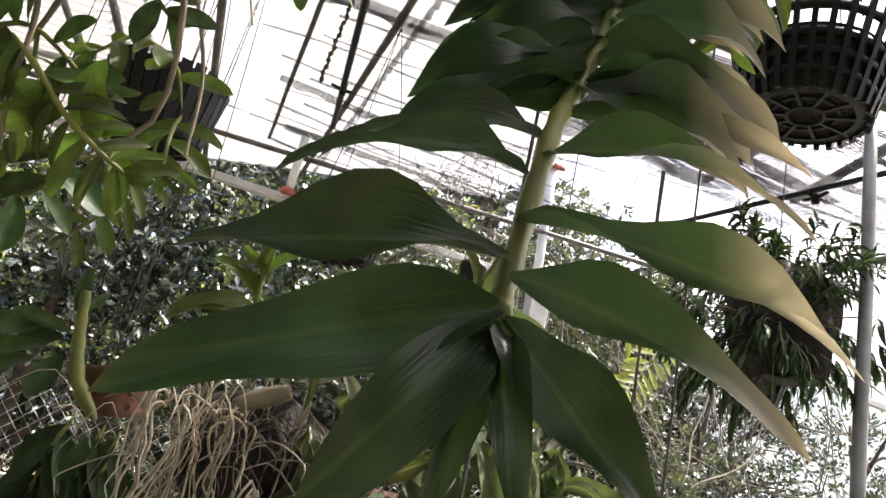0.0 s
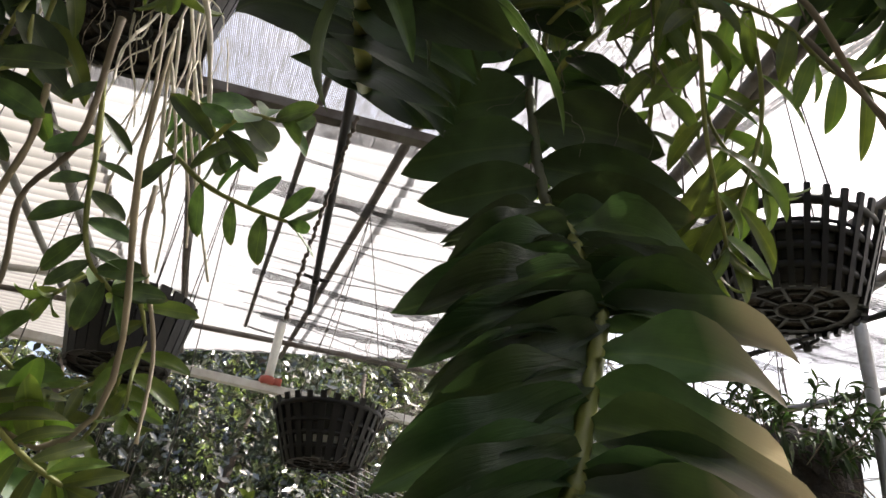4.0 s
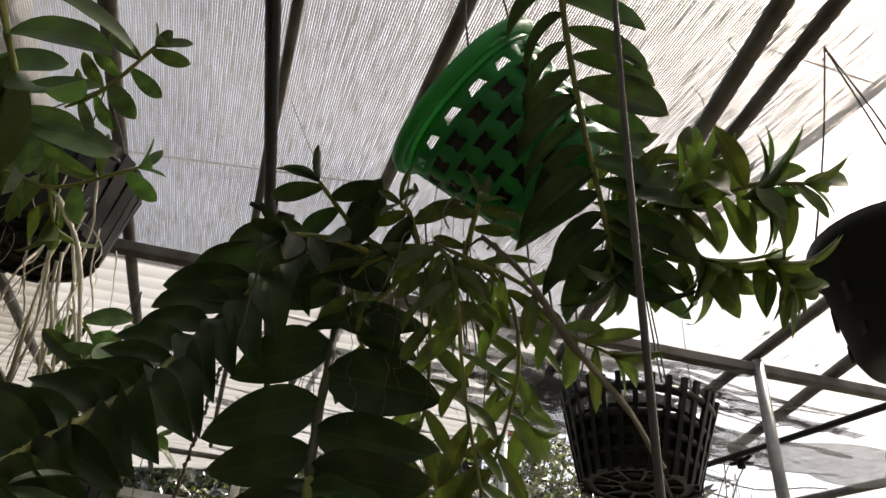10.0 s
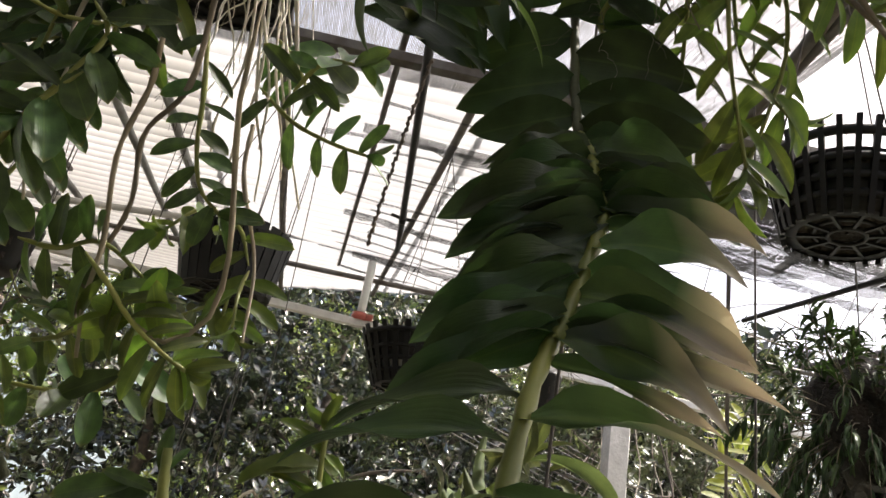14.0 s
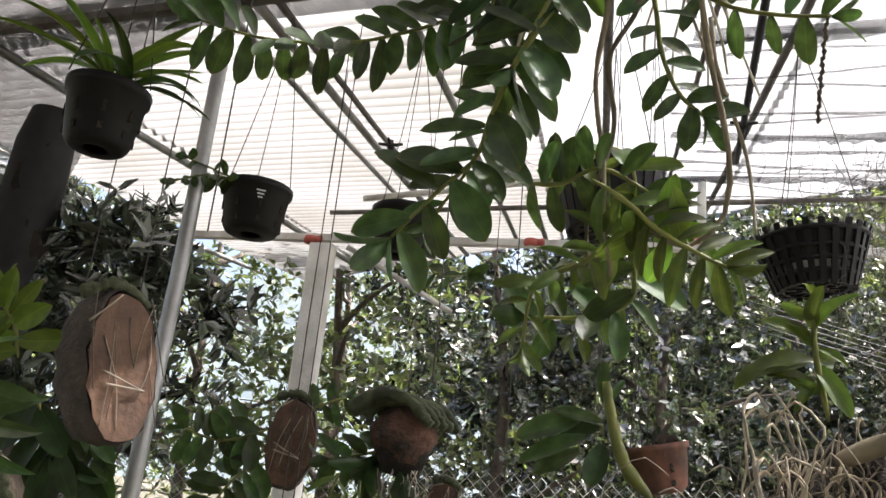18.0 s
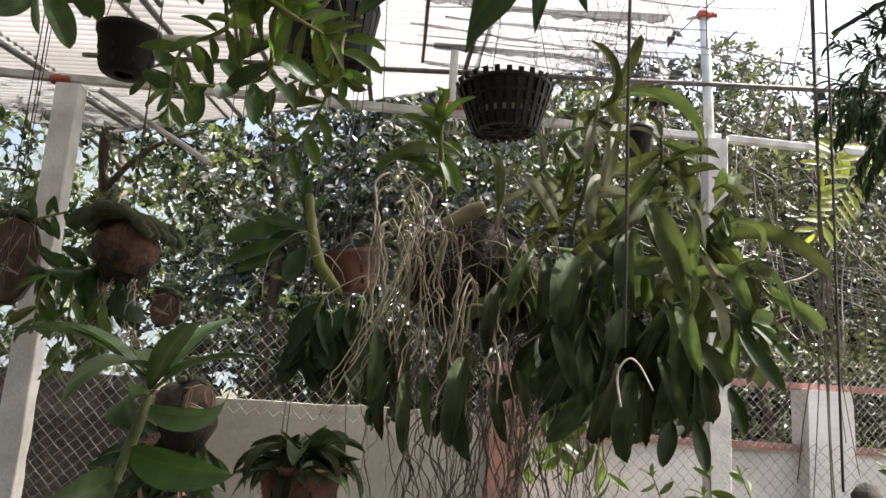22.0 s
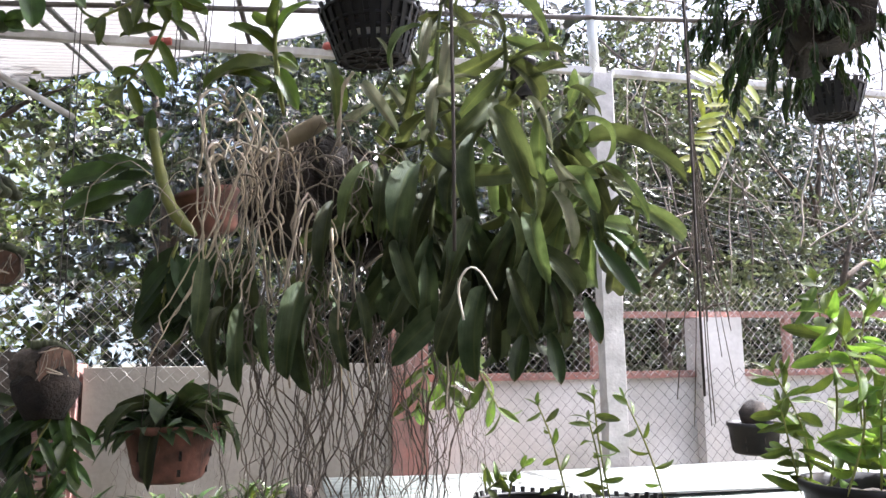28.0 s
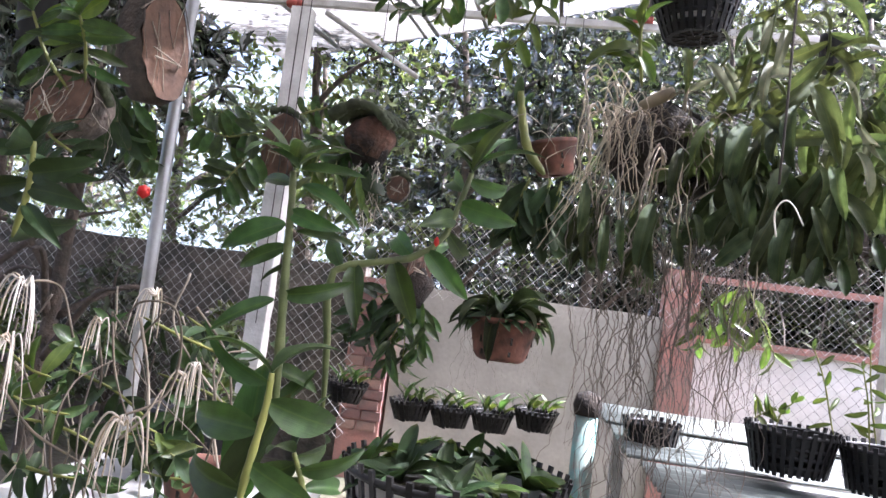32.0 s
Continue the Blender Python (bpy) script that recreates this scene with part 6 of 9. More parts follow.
cane(LEFT, (-0.47, 0.72, 2.4), [(-0.378, 0.574, 2.135), (-0.368, 0.606, 2.037), (-0.366, 0.624, 1.982), (-0.35, 0.634, 1.932), (-0.329, 0.658, 1.911)], (0.87, 0.47, 0.13), OVAL, 14, 0.045, 0.050, seed=39, toward=(0.48, -0.78, -0.41), thick=0.0034)
cane(LEFT, (-0.47, 0.72, 2.4), [(-0.291, 0.654, 2.085), (-0.253, 0.635, 2.116), (-0.215, 0.643, 2.121)], (0.87, 0.47, 0.13), OVAL, 7, 0.060, 0.060, seed=40, toward=(0.48, -0.78, -0.41), thick=0.0034)
cane(LEFT, (-0.47, 0.72, 2.4), [(-0.353, 0.692, 2.116), (-0.3, 0.695, 2.072), (-0.248, 0.7, 2.049), (-0.2, 0.708, 2.038)], (0.99, -0.01, 0.12), OVAL, 8, 0.060, 0.055, seed=41, toward=(0.05, -0.88, -0.48), thick=0.0034, crown=3)
cane(LEFT, (-0.47, 0.72, 2.4), [(-0.364, 0.363, 2.32), (-0.31, 0.383, 2.26), (-0.29, 0.403, 2.233)], (0.99, -0, 0.12), OVAL, 8, 0.080, 0.088, seed=42, toward=(0.06, -0.83, -0.56), thick=0.0034)
cane(LEFT, (-0.47, 0.72, 2.4), [(-0.426, 0.509, 2.275), (-0.378, 0.517, 2.269), (-0.323, 0.528, 2.259), (-0.231, 0.516, 2.287)], (0.99, -0, 0.12), OVAL, 10, 0.060, 0.050, seed=43, toward=(0.06, -0.83, -0.56), thick=0.0034)
cane(LEFT, (-0.47, 0.72, 2.4), [(-0.186, 0.161, 2.199), (-0.155, 0.176, 2.13), (-0.132, 0.191, 2.08)], (1, -0, 0.09), BROAD, 5, 0.104, 0.112, seed=44, toward=(0.05, -0.8, -0.6), thick=0.0034, crown=2)
cane(LEFT, (-0.47, 0.72, 2.4), [(-0.325, 0.48, 2.346), (-0.279, 0.467, 2.366), (-0.213, 0.426, 2.394)], (1, -0, 0.09), OVAL, 10, 0.050, 0.045, seed=45, toward=(0.05, -0.8, -0.6), thick=0.0034)
cane(LEFT, (-0.47, 0.72, 2.4), [(-0.352, 0.69, 2.193), (-0.326, 0.707, 2.171), (-0.308, 0.728, 2.142)], (0.99, -0, 0.12), OVAL, 6, 0.060, 0.060, seed=46, toward=(0.06, -0.83, -0.56), thick=0.0034)
cane(LEFT, (-0.47, 0.72, 2.4), [(-0.469, 0.516, 2.081), (-0.453, 0.533, 2.051), (-0.476, 0.533, 1.996), (-0.503, 0.531, 1.942)], (0.98, 0.1, 0.17), OVAL, 12, 0.076, 0.076, seed=47, toward=(0.16, -0.89, -0.42), thick=0.0034)
cane(LEFT, (-0.47, 0.72, 2.4), [(-0.448, 0.546, 2.145), (-0.449, 0.56, 2.092), (-0.496, 0.521, 2.06), (-0.531, 0.492, 2.061)], (0.98, 0.1, 0.17), OVAL, 8, 0.068, 0.068, seed=48, toward=(0.16, -0.89, -0.42), thick=0.0034)
cane(LEFT, (-0.47, 0.72, 2.4), [(-0.455, 0.527, 1.996), (-0.498, 0.532, 1.945), (-0.53, 0.542, 1.889), (-0.551, 0.551, 1.847), (-0.596, 0.549, 1.812), (-0.651, 0.549, 1.764)], (0.95, 0.27, 0.15), OVAL, 16, 0.076, 0.076, seed=49, toward=(0.3, -0.89, -0.34), thick=0.0034)
cane(LEFT, (-0.47, 0.72, 2.4), [(-0.439, 0.616, 1.835), (-0.4, 0.619, 1.803), (-0.372, 0.628, 1.775), (-0.334, 0.639, 1.749), (-0.31, 0.652, 1.736)], (0.95, 0.27, 0.15), SLIM, 16, 0.060, 0.060, seed=50, toward=(0.3, -0.89, -0.34), thick=0.0034)
cane(LEFT, (-0.47, 0.72, 2.4), [(-0.419, 0.672, 1.794), (-0.466, 0.67, 1.757), (-0.525, 0.67, 1.734), (-0.547, 0.689, 1.664)], (0.95, 0.27, 0.15), SLIM, 14, 0.060, 0.050, seed=52, toward=(0.3, -0.89, -0.34), thick=0.0034)
cane(LEFT, (-0.47, 0.72, 2.4), [(-0.425, 0.73, 1.784), (-0.436, 0.746, 1.732), (-0.487, 0.736, 1.712), (-0.551, 0.716, 1.708)], (0.95, 0.27, 0.15), OVAL, 12, 0.070, 0.060, seed=53, toward=(0.3, -0.89, -0.34), thick=0.0034)
cane(LEFT, (-0.47, 0.72, 2.4), [(-0.523, 0.618, 1.842), (-0.481, 0.628, 1.839), (-0.434, 0.63, 1.852), (-0.383, 0.653, 1.823)], (0.98, 0.1, 0.17), OVAL, 12, 0.060, 0.060, seed=54, toward=(0.16, -0.89, -0.42), thick=0.0034)
cane(LEFT, (-0.47, 0.72, 2.4), [(-0.302, 0.543, 2.136), (-0.316, 0.594, 2.022), (-0.313, 0.634, 1.938), (-0.305, 0.657, 1.868), (-0.314, 0.675, 1.802), (-0.353, 0.673, 1.767), (-0.388, 0.648, 1.784)], (0.98, 0.1, 0.17), FRESH, 7, 0.062, 0.069, seed=55, toward=(0.16, -0.89, -0.42), thick=0.0038, mat=PALE_CANE, start=0.7)
cane(LEFT, (-0.47, 0.72, 2.4), [(-0.47, 0.514, 2.31), (-0.498, 0.519, 2.226), (-0.53, 0.551, 2.157), (-0.561, 0.595, 2.092)], (0.87, 0.47, 0.13), BROAD, 11, 0.090, 0.080, seed=330, toward=(0.48, -0.78, -0.41), thick=0.0034, hang=0.6, jitter=0.4, swirl=1.2)
cane(LEFT, (-0.47, 0.72, 2.4), [(-0.418, 0.533, 2.326), (-0.43, 0.537, 2.238), (-0.447, 0.566, 2.166), (-0.468, 0.61, 2.111)], (0.87, 0.47, 0.13), BROAD_LIGHT, 8, 0.085, 0.080, seed=331, toward=(0.48, -0.78, -0.41), thick=0.0034, hang=0.6, jitter=0.4, swirl=1.2)
cane(LEFT, (-0.47, 0.72, 2.4), [(-0.446, 0.511, 2.27), (-0.51, 0.478, 2.219), (-0.574, 0.433, 2.213), (-0.636, 0.411, 2.192), (-0.687, 0.404, 2.176)], (0.87, 0.47, 0.13), BROAD_LIGHT, 16, 0.085, 0.070, seed=332, toward=(0.48, -0.78, -0.41), thick=0.0034, hang=0.6, jitter=0.4, swirl=1.2)
cane(LEFT, (-0.47, 0.72, 2.4), [(-0.386, 0.535, 2.331), (-0.357, 0.549, 2.289), (-0.345, 0.579, 2.247)], (0.87, 0.47, 0.13), BROAD_LIGHT, 6, 0.075, 0.070, seed=333, toward=(0.48, -0.78, -0.41), thick=0.0034, hang=0.6, jitter=0.4, swirl=1.2)
cane(LEFT, (-0.47, 0.72, 2.4), [(-0.473, 0.483, 2.292), (-0.535, 0.444, 2.255), (-0.59, 0.414, 2.255)], (0.87, 0.47, 0.13), BROAD_LIGHT, 7, 0.080, 0.070, seed=334, toward=(0.48, -0.78, -0.41), thick=0.0034, hang=0.6, jitter=0.4, swirl=1.2)
stick("dry_cane", [(-0.366, 0.554, 2.159), (-0.385, 0.596, 2.039), (-0.423, 0.608, 1.975), (-0.423, 0.633, 1.897), (-0.46, 0.664, 1.817), (-0.471, 0.689, 1.759)], 0.0036, STEM_DRY, LEFT, (-0.47, 0.72, 2.4), 56)
stick("thick_root", [(-0.404, 0.554, 2.068), (-0.413, 0.576, 2.018), (-0.431, 0.591, 1.943), (-0.429, 0.626, 1.854), (-0.43, 0.635, 1.787), (-0.427, 0.653, 1.732)], 0.0034, PALE_CANE, LEFT, (-0.47, 0.72, 2.4), 57)
stick("thick_root", [(-0.314, 0.635, 2.02), (-0.31, 0.646, 1.956), (-0.295, 0.698, 1.874), (-0.29, 0.72, 1.791)], 0.003, ROOT, LEFT, (-0.47, 0.72, 2.4), 58)
stick("thick_root", [(-0.329, 0.54, 2.257), (-0.308, 0.571, 2.222), (-0.296, 0.597, 2.185), (-0.285, 0.648, 2.104)], 0.0036, ROOT_WHITE, LEFT, (-0.47, 0.72, 2.4), 59)
stick("thick_root", [(-0.485, 0.495, 2.231), (-0.496, 0.531, 2.151), (-0.516, 0.555, 2.082), (-0.514, 0.574, 2.025), (-0.536, 0.586, 1.952), (-0.532, 0.611, 1.884)], 0.0028, ROOT_WHITE, LEFT, (-0.47, 0.72, 2.4), 60)
for k in range(28):
    rng = random.Random(950 + k)
    hang_root(LEFT, WHITE_ROOTS if k % 3 else PALE_ROOTS, (rng.uniform(-0.06, 0.13), rng.uniform(-0.13, 0.03), rng.uniform(-0.12, -0.02)), rng.uniform(0.1, 0.24), rng, 0.5, 0.28)
stick("hanging_root", [(-0.344, 0.627, 2.257), (-0.331, 0.667, 2.184), (-0.326, 0.687, 2.127), (-0.287, 0.757, 1.98)], 0.0022, ROOT_WHITE, LEFT, (-0.47, 0.72, 2.4), 61)
stick("hanging_root", [(-0.349, 0.626, 2.237), (-0.35, 0.679, 2.118), (-0.374, 0.713, 2.054), (-0.382, 0.734, 2.014)], 0.0022, ROOT_WHITE, LEFT, (-0.47, 0.72, 2.4), 62)
stick("hanging_root", [(-0.338, 0.637, 2.26), (-0.341, 0.686, 2.149), (-0.325, 0.732, 2.065), (-0.322, 0.757, 2.02)], 0.0022, ROOT_WHITE, LEFT, (-0.47, 0.72, 2.4), 63)
stick("hanging_root", [(-0.354, 0.632, 2.225), (-0.353, 0.691, 2.095), (-0.34, 0.724, 2.035), (-0.343, 0.752, 1.985)], 0.0022, ROOT_WHITE, LEFT, (-0.47, 0.72, 2.4), 64)
stick("hanging_root", [(-0.373, 0.63, 2.248), (-0.38, 0.686, 2.145), (-0.411, 0.72, 2.078), (-0.415, 0.742, 2.038)], 0.0022, ROOT_WHITE, LEFT, (-0.47, 0.72, 2.4), 65)
stick("hanging_root", [(-0.332, 0.644, 2.205), (-0.312, 0.693, 2.118), (-0.312, 0.733, 2.044)], 0.0022, ROOT_WHITE, LEFT, (-0.47, 0.72, 2.4), 66)
stick("hanging_root", [(-0.351, 0.643, 2.184), (-0.336, 0.685, 2.108), (-0.344, 0.722, 2.041)], 0.0022, ROOT_WHITE, LEFT, (-0.47, 0.72, 2.4), 67)

# ---- plants in the other baskets and pots ----
B3 = thing("orchid", "broad-leaved orchid spilling over a black basket", "orchid", Matrix.Translation((-0.715, 1.5, 2.22)))
cane(B3, (-0.715, 1.5, 2.22), [(-0.609, 1.358, 2.141), (-0.598, 1.234, 2.172), (-0.644, 1.17, 2.17), (-0.678, 1.136, 2.111)], (0.98, 0.1, 0.17), BROAD_LIGHT, 9, 0.095, 0.085, seed=68, toward=(0.16, -0.89, -0.42), thick=0.005)
cane(B3, (-0.715, 1.5, 2.22), [(-0.668, 1.429, 2.109), (-0.68, 1.452, 2.031), (-0.721, 1.461, 1.944), (-0.781, 1.453, 1.867)], (0.98, 0.1, 0.17), BROAD_LIGHT, 10, 0.1, 0.085, seed=69, toward=(0.16, -0.89, -0.42), thick=0.005)
cane(B3, (-0.715, 1.5, 2.22), [(-0.658, 1.418, 2.09), (-0.721, 1.399, 2.037), (-0.794, 1.373, 1.989)], (0.98, 0.1, 0.17), BROAD_LIGHT, 8, 0.09, 0.08, seed=70, toward=(0.16, -0.89, -0.42), thick=0.005)
cane(B3, (-0.715, 1.5, 2.22), [(-0.628, 1.407, 2.148), (-0.583, 1.293, 2.052), (-0.566, 1.275, 1.976)], (0.98, 0.1, 0.17), BROAD_LIGHT, 6, 0.1, 0.085, seed=71, toward=(0.16, -0.89, -0.42), thick=0.005)
P1 = thing("orchid", "strap-leaved orchid in a black pot", "orchid", Matrix.Translation((-1.413, 0.638, 2.17)))
fan(P1, (0, 0, 0), (0, 0, 1), 14, 0.22, NARROW_FRESH, 21, 0.6)
fan(P1, (0.02, 0.02, 0), (0.3, 0, 1), 9, 0.18, NARROW, 22, 0.8)
P2 = thing("orchid", "small-leaved orchid leaning out of a black pot", "orchid", Matrix.Translation((-1.52, 1.149, 2.19)))
cane(P2, (-1.52, 1.149, 2.19), [(-1.513, 1.071, 2.184), (-1.536, 1, 2.17), (-1.57, 0.936, 2.13)], (0.87, 0.47, 0.13), OVAL, 14, 0.05, 0.045, seed=72, toward=(0.48, -0.78, -0.41), thick=0.003)
cane(P2, (-1.52, 1.149, 2.19), [(-1.513, 1.071, 2.184), (-1.545, 1.02, 2.195), (-1.569, 0.963, 2.202)], (0.87, 0.47, 0.13), OVAL, 8, 0.05, 0.045, seed=73, toward=(0.48, -0.78, -0.41), thick=0.003)
P3 = thing("orchid", "green orchid shoots above a black pot", "orchid", Matrix.Translation((-1.256, 1.42, 2.18)))
cane(P3, (-1.256, 1.42, 2.18), [(-1.255, 1.427, 2.163), (-1.136, 1.409, 2.022), (-1.004, 1.353, 1.99)], (0.95, 0.27, 0.15), OVAL, 9, 0.06, 0.06, seed=74, toward=(0.3, -0.89, -0.34), thick=0.003)
P4 = thing("orchid", "seedling orchid in a black slatted basket", "orchid", Matrix.Translation((-0.321, 1.868, 2.15)))
fan(P4, (0, 0, 0), (0, 0, 1), 9, 0.1, FRESH, 23, 0.5)
fan(P4, (0.05, 0.0, 0), (0.4, 0, 1), 7, 0.09, FRESH, 24, 0.5)
for k in range(12):
    rng = random.Random(990 + k)
    hang_root(P4, THIN_ROOTS, (rng.uniform(0.06, 0.15), rng.uniform(-0.12, 0.0), rng.uniform(-0.05, 0.02)), rng.uniform(0.12, 0.5), rng, 0.8, 0.1)
wire([(0.63, 0.798, 2.949), (0.625, 0.806, 2.937), (0.643, 0.819, 2.921), (0.674, 0.842, 2.892)], 0.0016, label="thin dark wire tied under the net")
wire([(0.541, 0.819, 2.826), (0.569, 0.839, 2.801), (0.574, 0.875, 2.752), (0.592, 0.889, 2.735)], 0.0016, label="thin dark wire tied under the net")
wire([(0.669, 0.808, 2.938), (0.777, 0.811, 2.892), (0.94, 0.832, 2.844)], 0.002, label="thin dark wire tied under the net")
wire([(-0.687, 0.982, 2.747), (-0.361, 1.01, 2.738), (-0.057, 1.036, 2.729)], 0.002, label="thin dark wire tied under the net")
wire([(-0.221, 0.9, 2.817), (-0.19, 0.94, 2.764), (-0.157, 0.98, 2.712)], 0.0016, label="thin dark wire tied under the net")

# ---- the great clump on its hanging log ----
CLUMP = thing("orchid_clump", "large hanging orchid clump with strap leaves and cascading roots", "orchid", Matrix.Translation((-0.071, 1.074, 1.523)))
cane(CLUMP, (-0.071, 1.074, 1.523), [(-0.049, 1.104, 1.569), (-0.024, 1.067, 1.652), (-0.009, 1.039, 1.727), (0.001, 1.031, 1.798)], (0.97, 0.23, 0.05), STRAP, 12, 0.136, 0.104, seed=201, toward=(0.24, -0.96, -0.14), name="shoot", jitter=0.4, crown=1, swirl=1.3, thick=0.0042, mat=GREEN_CANE, hang=0.8)
cane(CLUMP, (-0.071, 1.074, 1.523), [(0.021, 1.052, 1.545), (0.064, 1.023, 1.599), (0.093, 0.991, 1.658), (0.096, 0.965, 1.7)], (0.97, 0.23, 0.05), STRAP, 10, 0.144, 0.104, seed=202, toward=(0.24, -0.96, -0.14), name="shoot", jitter=0.4, crown=1, swirl=1.3, thick=0.0042, mat=GREEN_CANE, hang=0.8)
cane(CLUMP, (-0.071, 1.074, 1.523), [(0.09, 1.092, 1.527), (0.149, 1.08, 1.57), (0.186, 1.064, 1.601), (0.201, 1.052, 1.641)], (0.97, 0.23, 0.05), STRAP, 10, 0.144, 0.104, seed=203, toward=(0.24, -0.96, -0.14), name="shoot", jitter=0.4, crown=1, swirl=1.3, thick=0.0042, mat=GREEN_CANE, hang=0.8)
cane(CLUMP, (-0.071, 1.074, 1.523), [(0.108, 1.02, 1.485), (0.172, 1.013, 1.5), (0.226, 1.002, 1.523)], (0.97, 0.23, 0.05), STRAP, 10, 0.136, 0.096, seed=204, toward=(0.24, -0.96, -0.14), name="shoot", jitter=0.4, crown=1, swirl=1.3, thick=0.0042, mat=GREEN_CANE, hang=0.8)
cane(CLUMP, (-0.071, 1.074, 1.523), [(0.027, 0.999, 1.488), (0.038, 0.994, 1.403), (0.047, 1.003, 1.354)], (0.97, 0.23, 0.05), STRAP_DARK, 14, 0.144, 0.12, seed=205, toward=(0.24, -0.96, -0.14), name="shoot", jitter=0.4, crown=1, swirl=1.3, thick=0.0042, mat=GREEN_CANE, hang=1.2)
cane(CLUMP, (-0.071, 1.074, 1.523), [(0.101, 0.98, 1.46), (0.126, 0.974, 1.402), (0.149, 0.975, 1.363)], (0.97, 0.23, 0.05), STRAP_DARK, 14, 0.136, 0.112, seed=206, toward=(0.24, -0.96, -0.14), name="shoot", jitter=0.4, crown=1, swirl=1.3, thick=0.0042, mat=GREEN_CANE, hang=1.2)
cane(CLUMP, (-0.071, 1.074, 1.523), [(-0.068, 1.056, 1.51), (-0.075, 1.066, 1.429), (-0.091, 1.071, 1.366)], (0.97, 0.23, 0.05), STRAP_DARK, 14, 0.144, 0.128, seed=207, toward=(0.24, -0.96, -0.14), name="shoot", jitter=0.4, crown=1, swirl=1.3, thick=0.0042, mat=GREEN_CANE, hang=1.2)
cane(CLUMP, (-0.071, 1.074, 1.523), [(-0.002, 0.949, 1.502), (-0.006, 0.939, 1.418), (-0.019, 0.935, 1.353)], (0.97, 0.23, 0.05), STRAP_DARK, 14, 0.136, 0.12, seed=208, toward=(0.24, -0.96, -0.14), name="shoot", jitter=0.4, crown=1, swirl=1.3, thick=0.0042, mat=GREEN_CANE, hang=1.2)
cane(CLUMP, (-0.071, 1.074, 1.523), [(0.159, 1.065, 1.477), (0.209, 1.072, 1.444), (0.25, 1.075, 1.419)], (0.97, 0.23, 0.05), STRAP, 9, 0.128, 0.096, seed=209, toward=(0.24, -0.96, -0.14), name="shoot", jitter=0.4, crown=1, swirl=1.3, thick=0.0042, mat=GREEN_CANE, hang=0.9)
cane(CLUMP, (-0.071, 1.074, 1.523), [(-0.16, 1.126, 1.585), (-0.141, 1.097, 1.529), (-0.154, 1.086, 1.44)], (0.97, 0.23, 0.05), STRAP, 8, 0.144, 0.12, seed=210, toward=(0.24, -0.96, -0.14), name="shoot", jitter=0.4, crown=1, swirl=1.3, thick=0.0042, mat=GREEN_CANE, hang=0.9)
cane(CLUMP, (-0.071, 1.074, 1.523), [(-0.256, 1.064, 1.637), (-0.262, 1.054, 1.698), (-0.265, 1.046, 1.75), (-0.26, 1.041, 1.8)], (0.97, 0.23, 0.05), BROAD_LIGHT, 3, 0.06, 0.05, seed=211, toward=(0.24, -0.96, -0.14), name="shoot", jitter=0.5, crown=2, thick=0.0052, mat=STEM)
blade(CLUMP, (-0.195, -0.007, 0.152), (-0.265, -0.054, 0.174), (0.1, -0.85, 0.6), BROAD_LIGHT, 880, 1.00)
blade(CLUMP, (-0.197, -0.013, 0.196), (-0.297, -0.056, 0.146), (0.1, -0.85, 0.6), BROAD_LIGHT, 881, 0.90)
blade(CLUMP, (-0.197, -0.015, 0.209), (-0.259, -0.063, 0.247), (0.1, -0.85, 0.6), BROAD_LIGHT, 882, 0.95)
blade(CLUMP, (-0.198, -0.013, 0.192), (-0.154, -0.025, 0.117), (0.1, -0.85, 0.6), BROAD_LIGHT, 883, 0.90)
blade(CLUMP, (-0.198, -0.017, 0.222), (-0.227, -0.057, 0.243), (0.1, -0.85, 0.6), BROAD_LIGHT, 884, 0.90)
blade(CLUMP, (-0.197, -0.02, 0.24), (-0.176, -0.054, 0.296), (0.1, -0.85, 0.6), BROAD_LIGHT, 885, 0.90)
blade(CLUMP, (-0.196, -0.019, 0.236), (-0.13, -0.043, 0.28), (0.1, -0.85, 0.6), BROAD_LIGHT, 886, 0.80)
blade(CLUMP, (-0.194, -0.009, 0.17), (-0.223, -0.038, 0.119), (0.1, -0.85, 0.6), BROAD_LIGHT, 887, 0.80)
blade(CLUMP, (-0.195, -0.016, 0.214), (-0.155, -0.034, 0.181), (0.1, -0.85, 0.6), BROAD_LIGHT, 888, 0.90)
blade(CLUMP, (-0.096, 0.016, 0.124), (-0.094, -0.021, 0.171), (0.1, -0.85, 0.6), BROAD_LIGHT, 889, 0.80)
blade(CLUMP, (0.013, 0.036, 0.135), (0.033, 0.001, 0.188), (0.1, -0.85, 0.6), BROAD_LIGHT, 890, 0.70)
cane(CLUMP, (-0.071, 1.074, 1.523), [(-0.093, 1.185, 1.653), (-0.089, 1.18, 1.693), (-0.07, 1.179, 1.734)], (0.97, 0.23, 0.05), STRAP, 5, 0.096, 0.08, seed=212, toward=(0.24, -0.96, -0.14), name="shoot", jitter=0.4, crown=1, swirl=1.3, thick=0.0042, mat=GREEN_CANE, hang=0.8)
cane(CLUMP, (-0.071, 1.074, 1.523), [(0.048, 1.176, 1.597), (0.115, 1.179, 1.548), (0.144, 1.176, 1.479)], (0.97, 0.23, 0.05), STRAP, 10, 0.144, 0.112, seed=213, toward=(0.24, -0.96, -0.14), name="shoot", jitter=0.4, crown=1, swirl=1.3, thick=0.0042, mat=GREEN_CANE, hang=0.9)
